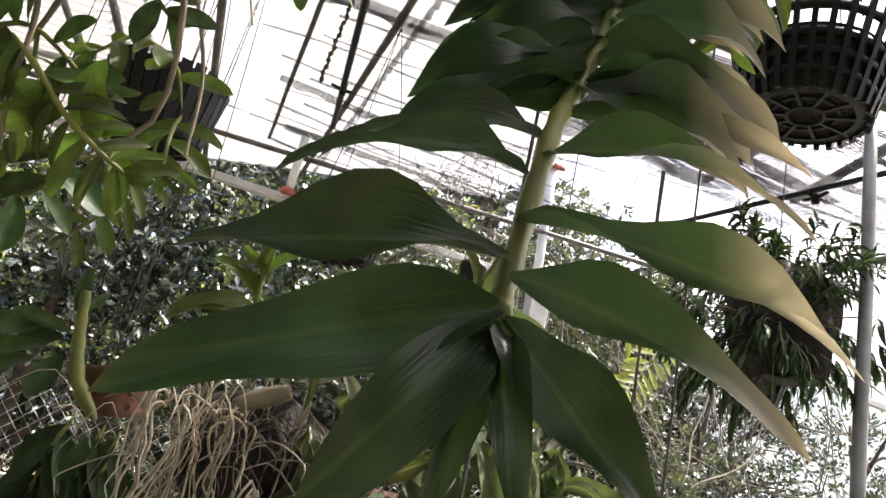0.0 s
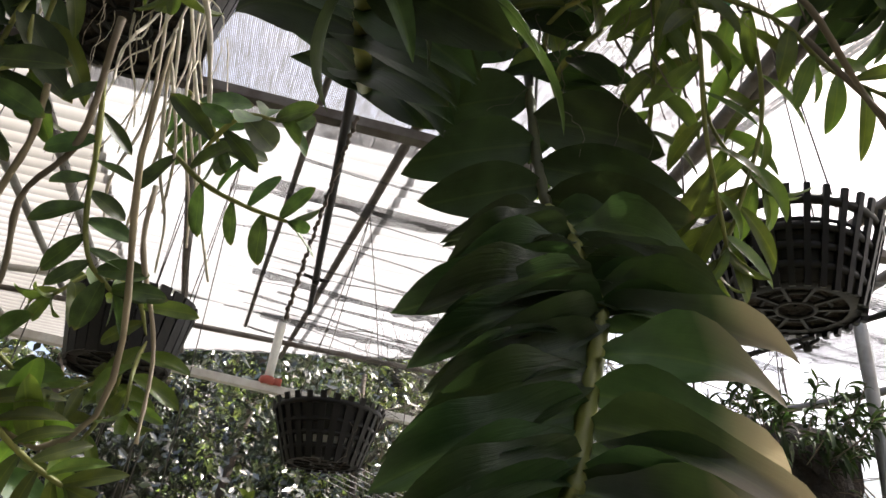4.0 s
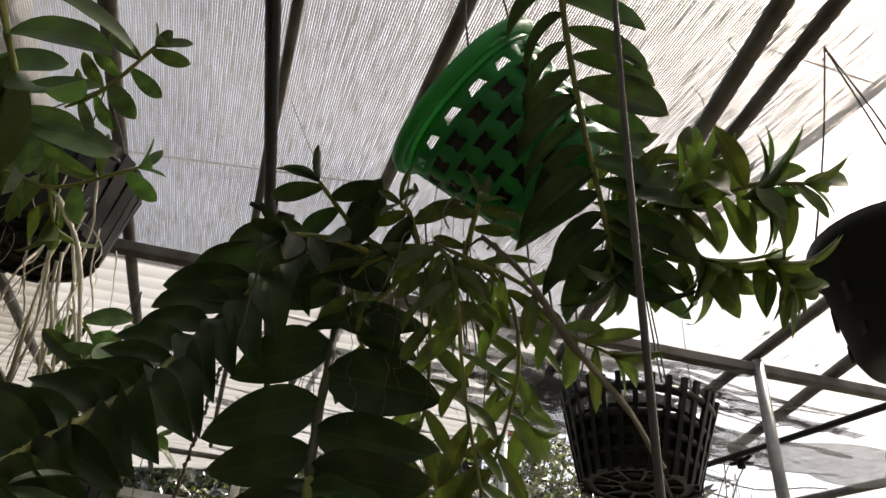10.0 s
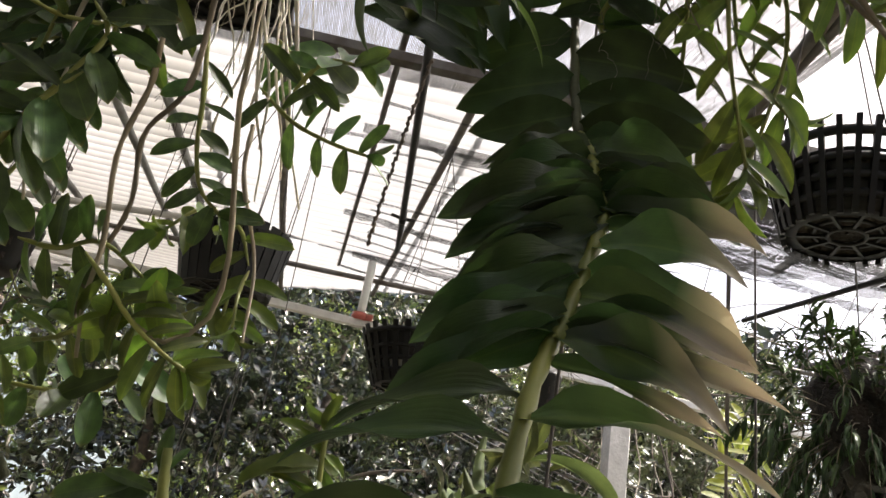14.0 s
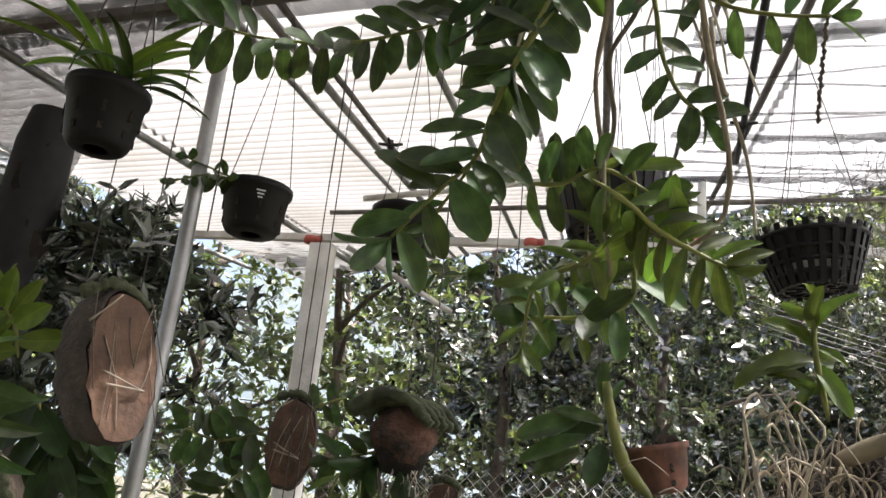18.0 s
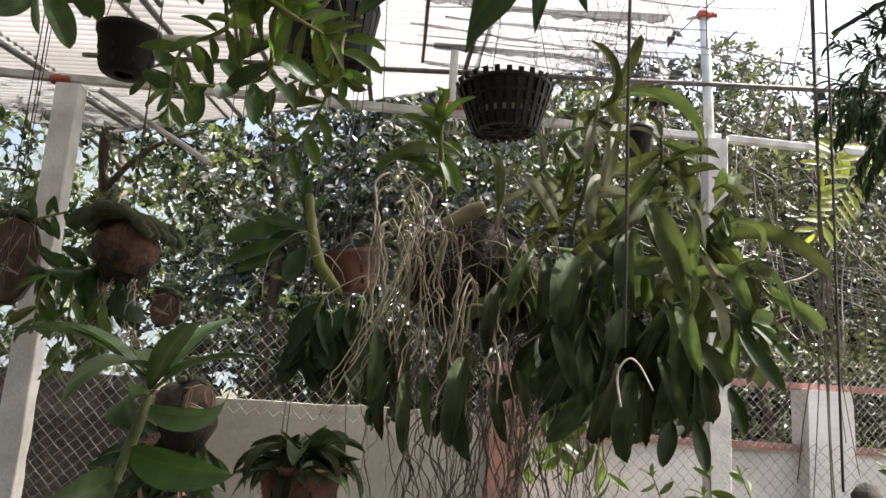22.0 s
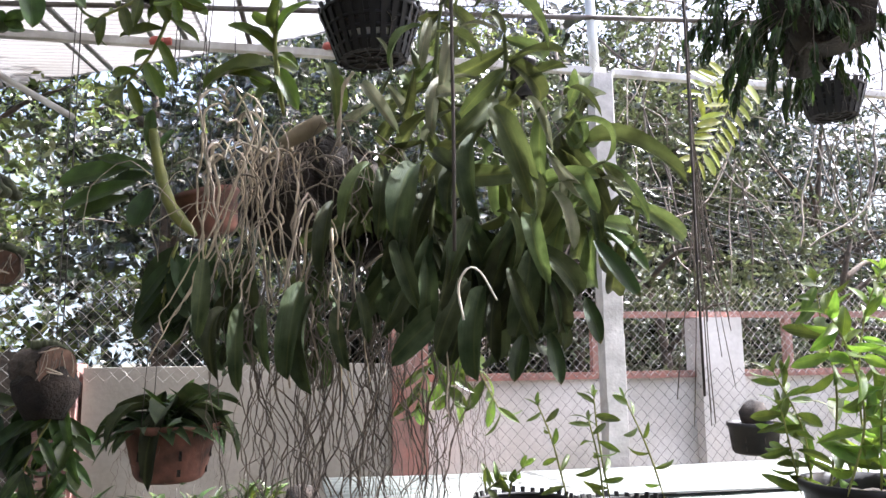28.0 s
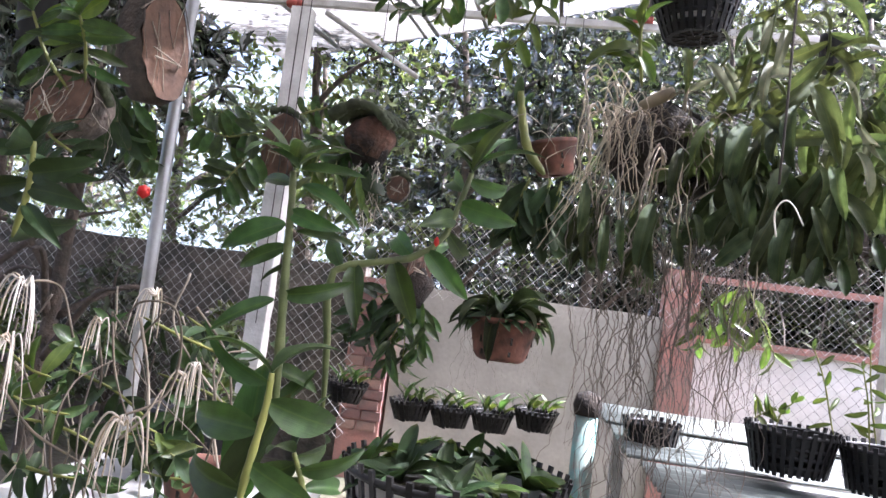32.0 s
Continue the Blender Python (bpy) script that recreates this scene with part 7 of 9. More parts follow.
cane(CLUMP, (-0.071, 1.074, 1.523), [(0.153, 1.204, 1.584), (0.227, 1.206, 1.554), (0.282, 1.207, 1.496)], (0.97, 0.23, 0.05), STRAP, 8, 0.128, 0.096, seed=214, toward=(0.24, -0.96, -0.14), name="shoot", jitter=0.4, crown=1, swirl=1.3, thick=0.0042, mat=GREEN_CANE, hang=0.5)
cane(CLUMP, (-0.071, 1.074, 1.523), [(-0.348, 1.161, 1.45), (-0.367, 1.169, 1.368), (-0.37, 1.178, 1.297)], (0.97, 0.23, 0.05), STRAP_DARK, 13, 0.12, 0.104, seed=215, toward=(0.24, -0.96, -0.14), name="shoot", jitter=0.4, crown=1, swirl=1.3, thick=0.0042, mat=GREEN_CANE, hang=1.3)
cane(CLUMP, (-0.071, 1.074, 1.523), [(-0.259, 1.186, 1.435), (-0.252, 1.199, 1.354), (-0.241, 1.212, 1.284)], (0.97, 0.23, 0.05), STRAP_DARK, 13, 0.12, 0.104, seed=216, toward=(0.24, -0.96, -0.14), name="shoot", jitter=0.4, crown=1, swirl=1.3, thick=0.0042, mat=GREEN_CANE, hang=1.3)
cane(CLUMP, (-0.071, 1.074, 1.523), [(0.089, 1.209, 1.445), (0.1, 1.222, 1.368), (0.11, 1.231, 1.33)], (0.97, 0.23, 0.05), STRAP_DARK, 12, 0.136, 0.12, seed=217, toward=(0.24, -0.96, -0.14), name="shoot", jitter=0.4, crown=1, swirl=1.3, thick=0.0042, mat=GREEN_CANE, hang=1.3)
cane(CLUMP, (-0.071, 1.074, 1.523), [(-0.123, 1.126, 1.645), (-0.115, 1.123, 1.684), (-0.093, 1.104, 1.707)], (0.97, 0.23, 0.05), STRAP_PALE, 2, 0.112, 0.096, seed=218, toward=(0.24, -0.96, -0.14), name="shoot", jitter=0.4, crown=1, swirl=1.3, thick=0.0042, mat=GREEN_CANE, hang=0.8)
cane(CLUMP, (-0.071, 1.074, 1.523), [(0.034, 0.967, 1.582), (0.02, 0.94, 1.599), (0.01, 0.916, 1.6)], (0.97, 0.23, 0.05), STRAP_PALE, 2, 0.104, 0.096, seed=219, toward=(0.24, -0.96, -0.14), name="shoot", jitter=0.4, crown=1, swirl=1.3, thick=0.0042, mat=GREEN_CANE, hang=0.7)
cane(CLUMP, (-0.071, 1.074, 1.523), [(0.131, 0.973, 1.557), (0.146, 0.959, 1.537), (0.158, 0.955, 1.519)], (0.97, 0.23, 0.05), STRAP_PALE, 2, 0.104, 0.096, seed=220, toward=(0.24, -0.96, -0.14), name="shoot", jitter=0.4, crown=1, swirl=1.3, thick=0.0042, mat=GREEN_CANE, hang=1.2)
blade(CLUMP, (0.149, -0.102, 0.074), (0.203, -0.115, -0.079), (-0.08, -0.85, 0.50), STRAP, 800, 0.86)
blade(CLUMP, (0.129, -0.145, 0.028), (0.14, -0.17, -0.095), (-0.42, -0.85, 0.80), STRAP_DARK, 801, 0.89)
blade(CLUMP, (0.085, -0.087, 0.123), (0.069, -0.122, 0.03), (-0.11, -0.85, 0.74), STRAP_PALE, 802, 1.02)
blade(CLUMP, (0.075, -0.083, 0.114), (0.137, -0.109, 0.113), (0.62, -0.85, 0.27), STRAP_PALE, 803, 0.62)
blade(CLUMP, (0.164, -0.041, 0.1), (0.252, -0.067, 0.141), (0.01, -0.85, 0.57), STRAP, 804, 0.75)
blade(CLUMP, (0.194, -0.1, 0.086), (0.228, -0.124, 0.004), (-0.06, -0.85, 0.69), STRAP_PALE, 805, 0.75)
blade(CLUMP, (0.237, -0.025, 0.034), (0.3, -0.04, -0.077), (0.22, -0.85, 0.51), STRAP, 806, 0.68)
blade(CLUMP, (0.248, -0.006, 0.04), (0.251, -0.052, 0.09), (0.57, -0.85, 0.57), STRAP, 807, 0.89)
blade(CLUMP, (0.27, 0.024, 0.044), (0.42, 0.023, -0.013), (-0.31, -0.85, 0.44), STRAP, 808, 0.75)
blade(CLUMP, (0.277, 0.006, -0.001), (0.36, -0.008, -0.081), (0.21, -0.85, 0.73), STRAP, 809, 0.75)
blade(CLUMP, (0.278, -0.037, -0.017), (0.323, -0.066, -0.037), (0.04, -0.85, 0.98), STRAP_PALE, 810, 0.68)
blade(CLUMP, (0.297, 0.002, -0.079), (0.356, -0.018, -0.146), (0.11, -0.85, 0.69), OVAL, 811, 0.64)
blade(CLUMP, (0.281, -0.019, -0.1), (0.335, -0.038, -0.186), (-0.16, -0.85, 0.67), OVAL_DARK, 812, 0.68)
blade(CLUMP, (0.225, -0.101, -0.045), (0.245, -0.128, -0.128), (0.38, -0.85, 0.73), STRAP_PALE, 813, 1.02)
blade(CLUMP, (0.265, -0.03, -0.181), (0.284, -0.06, -0.246), (0.08, -0.85, 0.22), OVAL_DARK, 814, 0.72)
blade(CLUMP, (0.216, -0.073, -0.23), (0.225, -0.105, -0.298), (0.16, -0.85, 0.25), OVAL_DARK, 815, 0.80)
blade(CLUMP, (0.183, -0.106, -0.233), (0.174, -0.143, -0.293), (0.06, -0.85, 0.72), OVAL_DARK, 816, 0.84)
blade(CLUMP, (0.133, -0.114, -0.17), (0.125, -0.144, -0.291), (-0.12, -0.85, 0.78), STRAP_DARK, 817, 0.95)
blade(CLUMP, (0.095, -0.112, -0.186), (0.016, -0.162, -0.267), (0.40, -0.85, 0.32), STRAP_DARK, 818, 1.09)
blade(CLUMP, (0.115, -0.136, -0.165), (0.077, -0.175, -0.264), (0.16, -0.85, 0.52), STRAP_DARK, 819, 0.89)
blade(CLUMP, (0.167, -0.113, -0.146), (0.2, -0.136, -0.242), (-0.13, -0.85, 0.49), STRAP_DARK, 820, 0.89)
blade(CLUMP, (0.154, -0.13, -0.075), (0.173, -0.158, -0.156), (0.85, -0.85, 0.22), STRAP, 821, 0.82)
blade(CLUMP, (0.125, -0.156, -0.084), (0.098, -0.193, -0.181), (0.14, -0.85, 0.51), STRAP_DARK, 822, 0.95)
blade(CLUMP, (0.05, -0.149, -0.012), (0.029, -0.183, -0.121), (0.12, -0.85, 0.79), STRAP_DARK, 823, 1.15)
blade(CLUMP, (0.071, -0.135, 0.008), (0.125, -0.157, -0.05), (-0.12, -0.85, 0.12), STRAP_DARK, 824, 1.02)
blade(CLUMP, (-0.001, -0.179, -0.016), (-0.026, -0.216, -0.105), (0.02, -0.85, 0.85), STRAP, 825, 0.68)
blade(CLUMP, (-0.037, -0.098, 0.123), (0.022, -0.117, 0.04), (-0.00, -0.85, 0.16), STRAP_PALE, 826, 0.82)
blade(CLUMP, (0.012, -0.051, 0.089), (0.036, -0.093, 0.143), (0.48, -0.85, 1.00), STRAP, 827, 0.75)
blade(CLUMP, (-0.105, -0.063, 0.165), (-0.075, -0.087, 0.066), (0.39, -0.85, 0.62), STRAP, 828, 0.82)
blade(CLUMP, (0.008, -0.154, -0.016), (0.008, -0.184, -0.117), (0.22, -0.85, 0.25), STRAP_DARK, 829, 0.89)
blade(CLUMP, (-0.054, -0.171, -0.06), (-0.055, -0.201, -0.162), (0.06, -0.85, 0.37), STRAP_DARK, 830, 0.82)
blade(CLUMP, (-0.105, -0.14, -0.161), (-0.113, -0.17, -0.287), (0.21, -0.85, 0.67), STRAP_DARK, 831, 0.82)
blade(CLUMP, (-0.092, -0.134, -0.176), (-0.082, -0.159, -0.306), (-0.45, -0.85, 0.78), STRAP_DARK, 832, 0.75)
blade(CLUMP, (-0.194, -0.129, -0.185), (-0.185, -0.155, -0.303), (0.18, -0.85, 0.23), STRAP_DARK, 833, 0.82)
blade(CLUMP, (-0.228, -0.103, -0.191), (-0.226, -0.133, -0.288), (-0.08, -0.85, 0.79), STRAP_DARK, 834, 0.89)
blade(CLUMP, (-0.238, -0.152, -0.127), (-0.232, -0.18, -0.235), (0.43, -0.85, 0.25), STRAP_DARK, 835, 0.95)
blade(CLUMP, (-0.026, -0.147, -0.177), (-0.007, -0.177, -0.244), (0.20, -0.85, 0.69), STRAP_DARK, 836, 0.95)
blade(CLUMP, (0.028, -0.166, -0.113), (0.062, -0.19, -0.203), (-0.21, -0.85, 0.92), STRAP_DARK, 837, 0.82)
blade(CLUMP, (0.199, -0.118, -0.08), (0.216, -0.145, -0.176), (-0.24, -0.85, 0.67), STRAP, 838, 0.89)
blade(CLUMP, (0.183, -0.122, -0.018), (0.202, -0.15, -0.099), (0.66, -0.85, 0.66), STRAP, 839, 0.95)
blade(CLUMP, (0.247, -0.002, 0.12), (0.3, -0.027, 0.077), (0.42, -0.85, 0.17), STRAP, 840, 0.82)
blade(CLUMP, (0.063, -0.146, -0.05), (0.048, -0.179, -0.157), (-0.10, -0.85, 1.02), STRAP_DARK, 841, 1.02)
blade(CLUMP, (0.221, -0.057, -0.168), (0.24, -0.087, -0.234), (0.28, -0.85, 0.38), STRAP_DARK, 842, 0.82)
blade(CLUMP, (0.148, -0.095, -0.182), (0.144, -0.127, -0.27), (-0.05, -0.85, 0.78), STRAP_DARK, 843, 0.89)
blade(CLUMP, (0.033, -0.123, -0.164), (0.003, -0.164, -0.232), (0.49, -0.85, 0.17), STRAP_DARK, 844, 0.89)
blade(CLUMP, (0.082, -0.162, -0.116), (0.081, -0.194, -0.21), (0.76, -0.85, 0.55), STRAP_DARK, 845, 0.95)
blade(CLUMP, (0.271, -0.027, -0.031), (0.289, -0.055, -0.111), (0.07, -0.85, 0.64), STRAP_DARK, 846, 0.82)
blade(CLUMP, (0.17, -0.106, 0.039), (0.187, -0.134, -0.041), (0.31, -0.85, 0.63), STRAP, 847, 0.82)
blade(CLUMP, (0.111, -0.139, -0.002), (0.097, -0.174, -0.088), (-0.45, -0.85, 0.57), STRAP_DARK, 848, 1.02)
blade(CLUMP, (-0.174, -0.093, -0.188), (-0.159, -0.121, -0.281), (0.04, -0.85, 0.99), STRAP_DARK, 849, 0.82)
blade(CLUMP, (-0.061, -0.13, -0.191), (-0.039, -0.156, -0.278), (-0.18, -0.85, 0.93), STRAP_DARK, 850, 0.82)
blade(CLUMP, (0.078, -0.116, 0.225), (0.061, -0.16, 0.313), (0.60, -0.85, 0.77), STRAP, 860, 0.82)
blade(CLUMP, (0.096, -0.093, 0.242), (0.134, -0.123, 0.337), (0.43, -0.85, 0.54), STRAP, 861, 0.68)
blade(CLUMP, (0.106, -0.13, 0.229), (0.227, -0.101, 0.152), (0.55, -0.85, 0.48), STRAP, 862, 0.78)
blade(CLUMP, (0.085, -0.112, 0.217), (0.046, -0.151, 0.248), (0.18, -0.85, 1.11), STRAP_PALE, 863, 0.89)
blade(CLUMP, (0.08, -0.146, 0.169), (0.14, -0.142, 0.126), (-0.16, -0.85, 0.76), STRAP, 864, 0.82)
blade(CLUMP, (0.126, -0.101, 0.22), (0.191, -0.105, 0.224), (0.84, -0.85, 0.62), STRAP, 865, 0.75)
blade(CLUMP, (0.172, -0.091, 0.132), (0.251, -0.092, 0.143), (0.10, -0.85, 0.60), STRAP, 866, 0.82)
blade(CLUMP, (0.072, -0.153, 0.188), (0.058, -0.162, 0.113), (0.32, -0.85, 0.70), STRAP_PALE, 867, 0.89)
blade(CLUMP, (0.109, -0.158, 0.163), (0.167, -0.16, 0.148), (-0.15, -0.85, 0.72), STRAP_PALE, 868, 0.62)
blade(CLUMP, (0.064, -0.152, 0.176), (0.023, -0.171, 0.11), (-0.33, -0.85, 0.96), STRAP, 869, 0.75)
blade(CLUMP, (0.1, -0.079, 0.229), (0.159, -0.091, 0.268), (0.73, -0.85, 0.80), STRAP, 870, 0.68)
s = Shape()
blob = Shape().lathe([(0.004, -0.075), (0.06, -0.06), (0.09, 0), (0.065, 0.055), (0.004, 0.07)], 22)
core = part("root_log", Shape().add([Vector((v.x * 1.35, v.y * 0.6, v.z * 1.25 - 0.035)) + 0.06 * noise.noise_vector(v * 26) for v in [Vector(p) for p in blob.v]], blob.f), FIBRE, CLUMP, "old log matted with dark roots", at=turned(Vector((-0.145, 0.086, 0.02)), FENCE_U))
for k in range(120):
    rng = random.Random(3000 + k)
    x = rng.gauss((-0.24, -0.17, -0.12, -0.08, -0.04, 0.06, 0.0)[k % 7], 0.026)
    hang_root(CLUMP, THIN_ROOTS, (x, rng.uniform(-0.02, 0.14), rng.uniform(-0.2, -0.05)), rng.uniform(0.32, 0.78), rng, 0.9, 0.02)

# pale roots from five knots of the rhizome, bent over and hanging
for knot, count, reach, low, high in (((-0.199, -0.059, 0.04), 7, 0.045, 0.1, 0.26), ((-0.256, -0.03, 0.125), 10, 0.04, 0.18, 0.34), ((-0.161, -0.029, 0.037), 4, 0.03, 0.05, 0.24),
                                      ((-0.152, 0.026, 0.112), 3, 0.04, 0.05, 0.2), ((-0.252, -0.051, 0.045), 11, 0.022, 0.15, 0.3), ((-0.13, -0.05, -0.06), 6, 0.04, 0.1, 0.26), ((-0.05, -0.09, -0.1), 4, 0.05, 0.08, 0.24)):
    for k in range(count):
        rng = random.Random(3200 + k + int(1000 * abs(knot[0])))
        root_fall(CLUMP, knot, reach * rng.uniform(0.5, 1.2), rng.uniform(low, high), rng.uniform(0.0013, 0.0026), (ROOT_PALE, ROOT, ROOT_PALE, ROOT)[k % 4], 3200 + k + int(1000 * abs(knot[0])))
for k in range(84):
    # short crooked rootlets matted over the log
    rng = random.Random(3700 + k)
    root_fall(CLUMP, (rng.gauss(-0.16, 0.06), rng.uniform(-0.06, 0.0), rng.gauss(0.03, 0.04)), 0.045 * rng.uniform(0.5, 1.3), rng.uniform(0.02, 0.09), rng.uniform(0.0006, 0.0013), (STEM_DRY, ROOT_DARK, ROOT)[k % 3], 3700 + k)
stick("bent_root", [(0.048, 0.855, 1.304), (0.043, 0.848, 1.342), (0.055, 0.848, 1.363), (0.07, 0.852, 1.357), (0.088, 0.861, 1.327)], 0.0016, ROOT_WHITE, CLUMP, (-0.071, 1.074, 1.523), 221)
stick("root", [(-0.156, 1.025, 1.572), (-0.152, 1.017, 1.63), (-0.145, 1.015, 1.661), (-0.13, 1.015, 1.682)], 0.0045, ROOT, CLUMP, (-0.071, 1.074, 1.523), 222)
roll = Shape().lathe([(0.002, -0.04), (0.008, -0.039), (0.011, -0.028), (0.0135, 0), (0.013, 0.022), (0.01, 0.038), (0.002, 0.04)], 18)
part("netted_roll", roll, PALE_CANE, CLUMP, "pale netting roll tied on the clump", at=Matrix.Translation((-0.142, -0.046, 0.074)) @ Euler((0.2, 1.15, 0.1)).to_matrix().to_4x4())
wire([(0.057, 0.741, 2.66), (0.057, 0.741, 2.0), (0.055, 0.742, 1.37)], 0.0022)
wire([(0.372, 1.182, 2.68), (0.372, 1.182, 2.0), (0.368, 1.18, 1.2)], 0.0022)
wire([(0.24, 0.118, 2.52), (0.24, 0.118, 1.9), (0.243, 0.118, 1.45)], 0.0017)

# ---- pots, husks and slabs hanging near the wall ----
place = Matrix.Translation((-0.618, 1.58, 1.545)) @ Euler((0.1, -0.2, 0.2)).to_matrix().to_4x4()
pot("small reddish clay pot with side holes", place, 0.072, 0.052, 0.1, TERRACOTTA, "clay pots", 5)
hangers(place, 0.066, 0.098, (-0.66, 1.68, 2.8))
RED = thing("orchid", "succulent-leaved orchid leaning out of a clay pot", "orchid", Matrix.Translation((-0.666, 1.57, 1.58)))
cane(RED, (-0.666, 1.57, 1.58), [(-0.616, 1.487, 1.529), (-0.665, 1.468, 1.593), (-0.689, 1.453, 1.681), (-0.7, 1.443, 1.757)], (0.97, 0.23, 0.05), FRESH, 0, 0.12, 0.1, seed=223, thick=0.016, mat=STEM, crown=0)
blade(RED, (-0.044, -0.115, 0.135), (-0.04, -0.124, 0.226), (0.20, -0.80, 0.51), OVAL, 900, 0.75)
blade(RED, (-0.046, -0.111, 0.096), (-0.142, -0.156, 0.114), (0.20, -0.80, 0.31), OVAL, 901, 0.80)
blade(RED, (-0.086, -0.121, 0.101), (-0.212, -0.185, 0.048), (0.20, -0.80, 0.31), OVAL, 902, 0.75)
blade(RED, (-0.076, -0.115, 0.065), (-0.204, -0.177, -0.007), (0.20, -0.80, 0.54), OVAL, 903, 0.80)
blade(RED, (-0.092, -0.115, 0.034), (-0.165, -0.187, -0.028), (0.20, -0.80, 0.50), OVAL, 904, 0.85)
blade(RED, (-0.047, -0.106, 0.051), (-0.053, -0.149, -0.043), (0.20, -0.80, 0.65), OVAL_DARK, 905, 1.00)
blade(RED, (-0.034, -0.112, 0.129), (-0.011, -0.082, 0.191), (0.20, -0.80, 0.54), OVAL, 906, 0.70)
blade(RED, (-0.052, -0.111, 0.083), (-0.149, -0.099, 0.055), (0.20, -0.80, 0.36), OVAL_DARK, 907, 0.90)
cane(RED, (-0.666, 1.57, 1.58), [(-0.667, 1.507, 1.522), (-0.689, 1.509, 1.456), (-0.702, 1.514, 1.378)], (0.97, 0.23, 0.05), OVAL_DARK, 8, 0.125, 0.115, seed=225, toward=(0.24, -0.96, -0.14), hang=1.3, crown=2)
cane(RED, (-0.666, 1.57, 1.58), [(-0.61, 1.519, 1.525), (-0.627, 1.524, 1.446), (-0.638, 1.53, 1.368)], (0.97, 0.23, 0.05), OVAL_DARK, 8, 0.125, 0.115, seed=525, toward=(0.24, -0.96, -0.14), hang=1.3, crown=2)
cane(RED, (-0.666, 1.57, 1.58), [(-0.578, 1.527, 1.52), (-0.589, 1.533, 1.441), (-0.594, 1.538, 1.383)], (0.97, 0.23, 0.05), OVAL_DARK, 8, 0.125, 0.115, seed=825, toward=(0.24, -0.96, -0.14), hang=1.3, crown=2)
place = Matrix.Translation((-0.79, 1.735, 0.975))
pot("terracotta pot hanging full of dark narrow leaves", place, 0.112, 0.078, 0.135, TERRACOTTA, "clay pots", 6)
hangers(place, 0.112, 0.135, (-0.79, 1.735, 2.78))
TER = thing("orchid", "tuft of dark narrow leaves in a terracotta pot", "orchid", Matrix.Translation((-0.79, 1.735, 1.1)))
fan(TER, (0, 0, 0), (0, 0, 1), 12, 0.15, NARROW_MID, 30, 0.6, 0.0)
for k in range(9):
    a = 0.7 * k
    p = Vector((0.06 * math.cos(a), 0.06 * math.sin(a), -0.01)) if k < 8 else Vector((0, 0, 0))
    fan(TER, p, p * 6 + Vector((0, 0, 1)), 12, 0.13, (NARROW_MID, POINTED_DARK, NARROW)[k % 3], 31 + k, 0.9, 0.15)
fan(TER, (0.02, 0.0, -0.09), (0, 0, -1), 10, 0.09, NARROW, 44, 1.2, 0.3)
fan(TER, (0.0, 0.0, 0.02), (0, 0, 1), 14, 0.2, STRAP_DARK, 45, 1.0, 0.1)
for k in range(24):
    rng = random.Random(4400 + k)
    a = rng.uniform(0, 6.28)
    hang_root(TER, THIN_ROOTS, (0.12 * math.cos(a), 0.12 * math.sin(a), rng.uniform(-0.04, 0.03)), rng.uniform(0.1, 0.3), rng, 0.9, 0.2)
wood_slab("short dark log end wrapped in black net", (-1.17, 1.82, 1.245), 0.115, 0.115, 0.15, (0.9, -0.4, 0.1), 0.1)
husk("dark matted fibre under a short log", (-1.22, 1.85, 1.185), 0.085, 0.085)
DRP = thing("orchid", "drooping leafy shoots under a dark husk", "orchid", Matrix.Translation((-1.19, 1.84, 1.2)))
cane(DRP, (-1.19, 1.84, 1.2), [(-1.22, 1.894, 1.162), (-1.242, 1.902, 1.046), (-1.247, 1.915, 0.914)], (0.98, 0.22, 0.04), POINTED, 15, 0.125, 0.11, seed=227, toward=(0.22, -0.97, -0.11), thick=0.003, hang=0.6, jitter=0.5, swirl=1.4)
cane(DRP, (-1.19, 1.84, 1.2), [(-1.236, 1.891, 1.161), (-1.315, 1.882, 1.075), (-1.377, 1.879, 0.974)], (0.98, 0.22, 0.04), POINTED_DARK, 15, 0.125, 0.11, seed=228, toward=(0.22, -0.97, -0.11), thick=0.003, hang=0.6, jitter=0.5, swirl=1.4)
cane(DRP, (-1.19, 1.84, 1.2), [(-1.181, 1.853, 1.147), (-1.265, 1.85, 0.999), (-1.278, 1.858, 0.902)], (0.98, 0.22, 0.04), POINTED, 15, 0.125, 0.11, seed=229, toward=(0.22, -0.97, -0.11), thick=0.003, hang=0.6, jitter=0.5, swirl=1.4)
cane(DRP, (-1.19, 1.84, 1.2), [(-1.267, 1.934, 1.177), (-1.398, 1.91, 1.12), (-1.458, 1.857, 1.003)], (0.98, 0.22, 0.04), POINTED_DARK, 15, 0.125, 0.11, seed=230, toward=(0.22, -0.97, -0.11), thick=0.003, hang=0.6, jitter=0.5, swirl=1.4)
cane(DRP, (-1.19, 1.84, 1.2), [(-1.204, 1.898, 1.162), (-1.186, 1.913, 1.065), (-1.199, 1.922, 0.949)], (0.98, 0.22, 0.04), POINTED, 15, 0.125, 0.11, seed=231, toward=(0.22, -0.97, -0.11), thick=0.003, hang=0.6, jitter=0.5, swirl=1.4)
husk("brown coconut husk capped with rolls of moss", (-1.243, 1.512, 1.63), 0.085, 0.075, True)
HSK = thing("orchid", "leafy shoots and roots under a mossy husk", "orchid", Matrix.Translation((-1.243, 1.512, 1.58)))
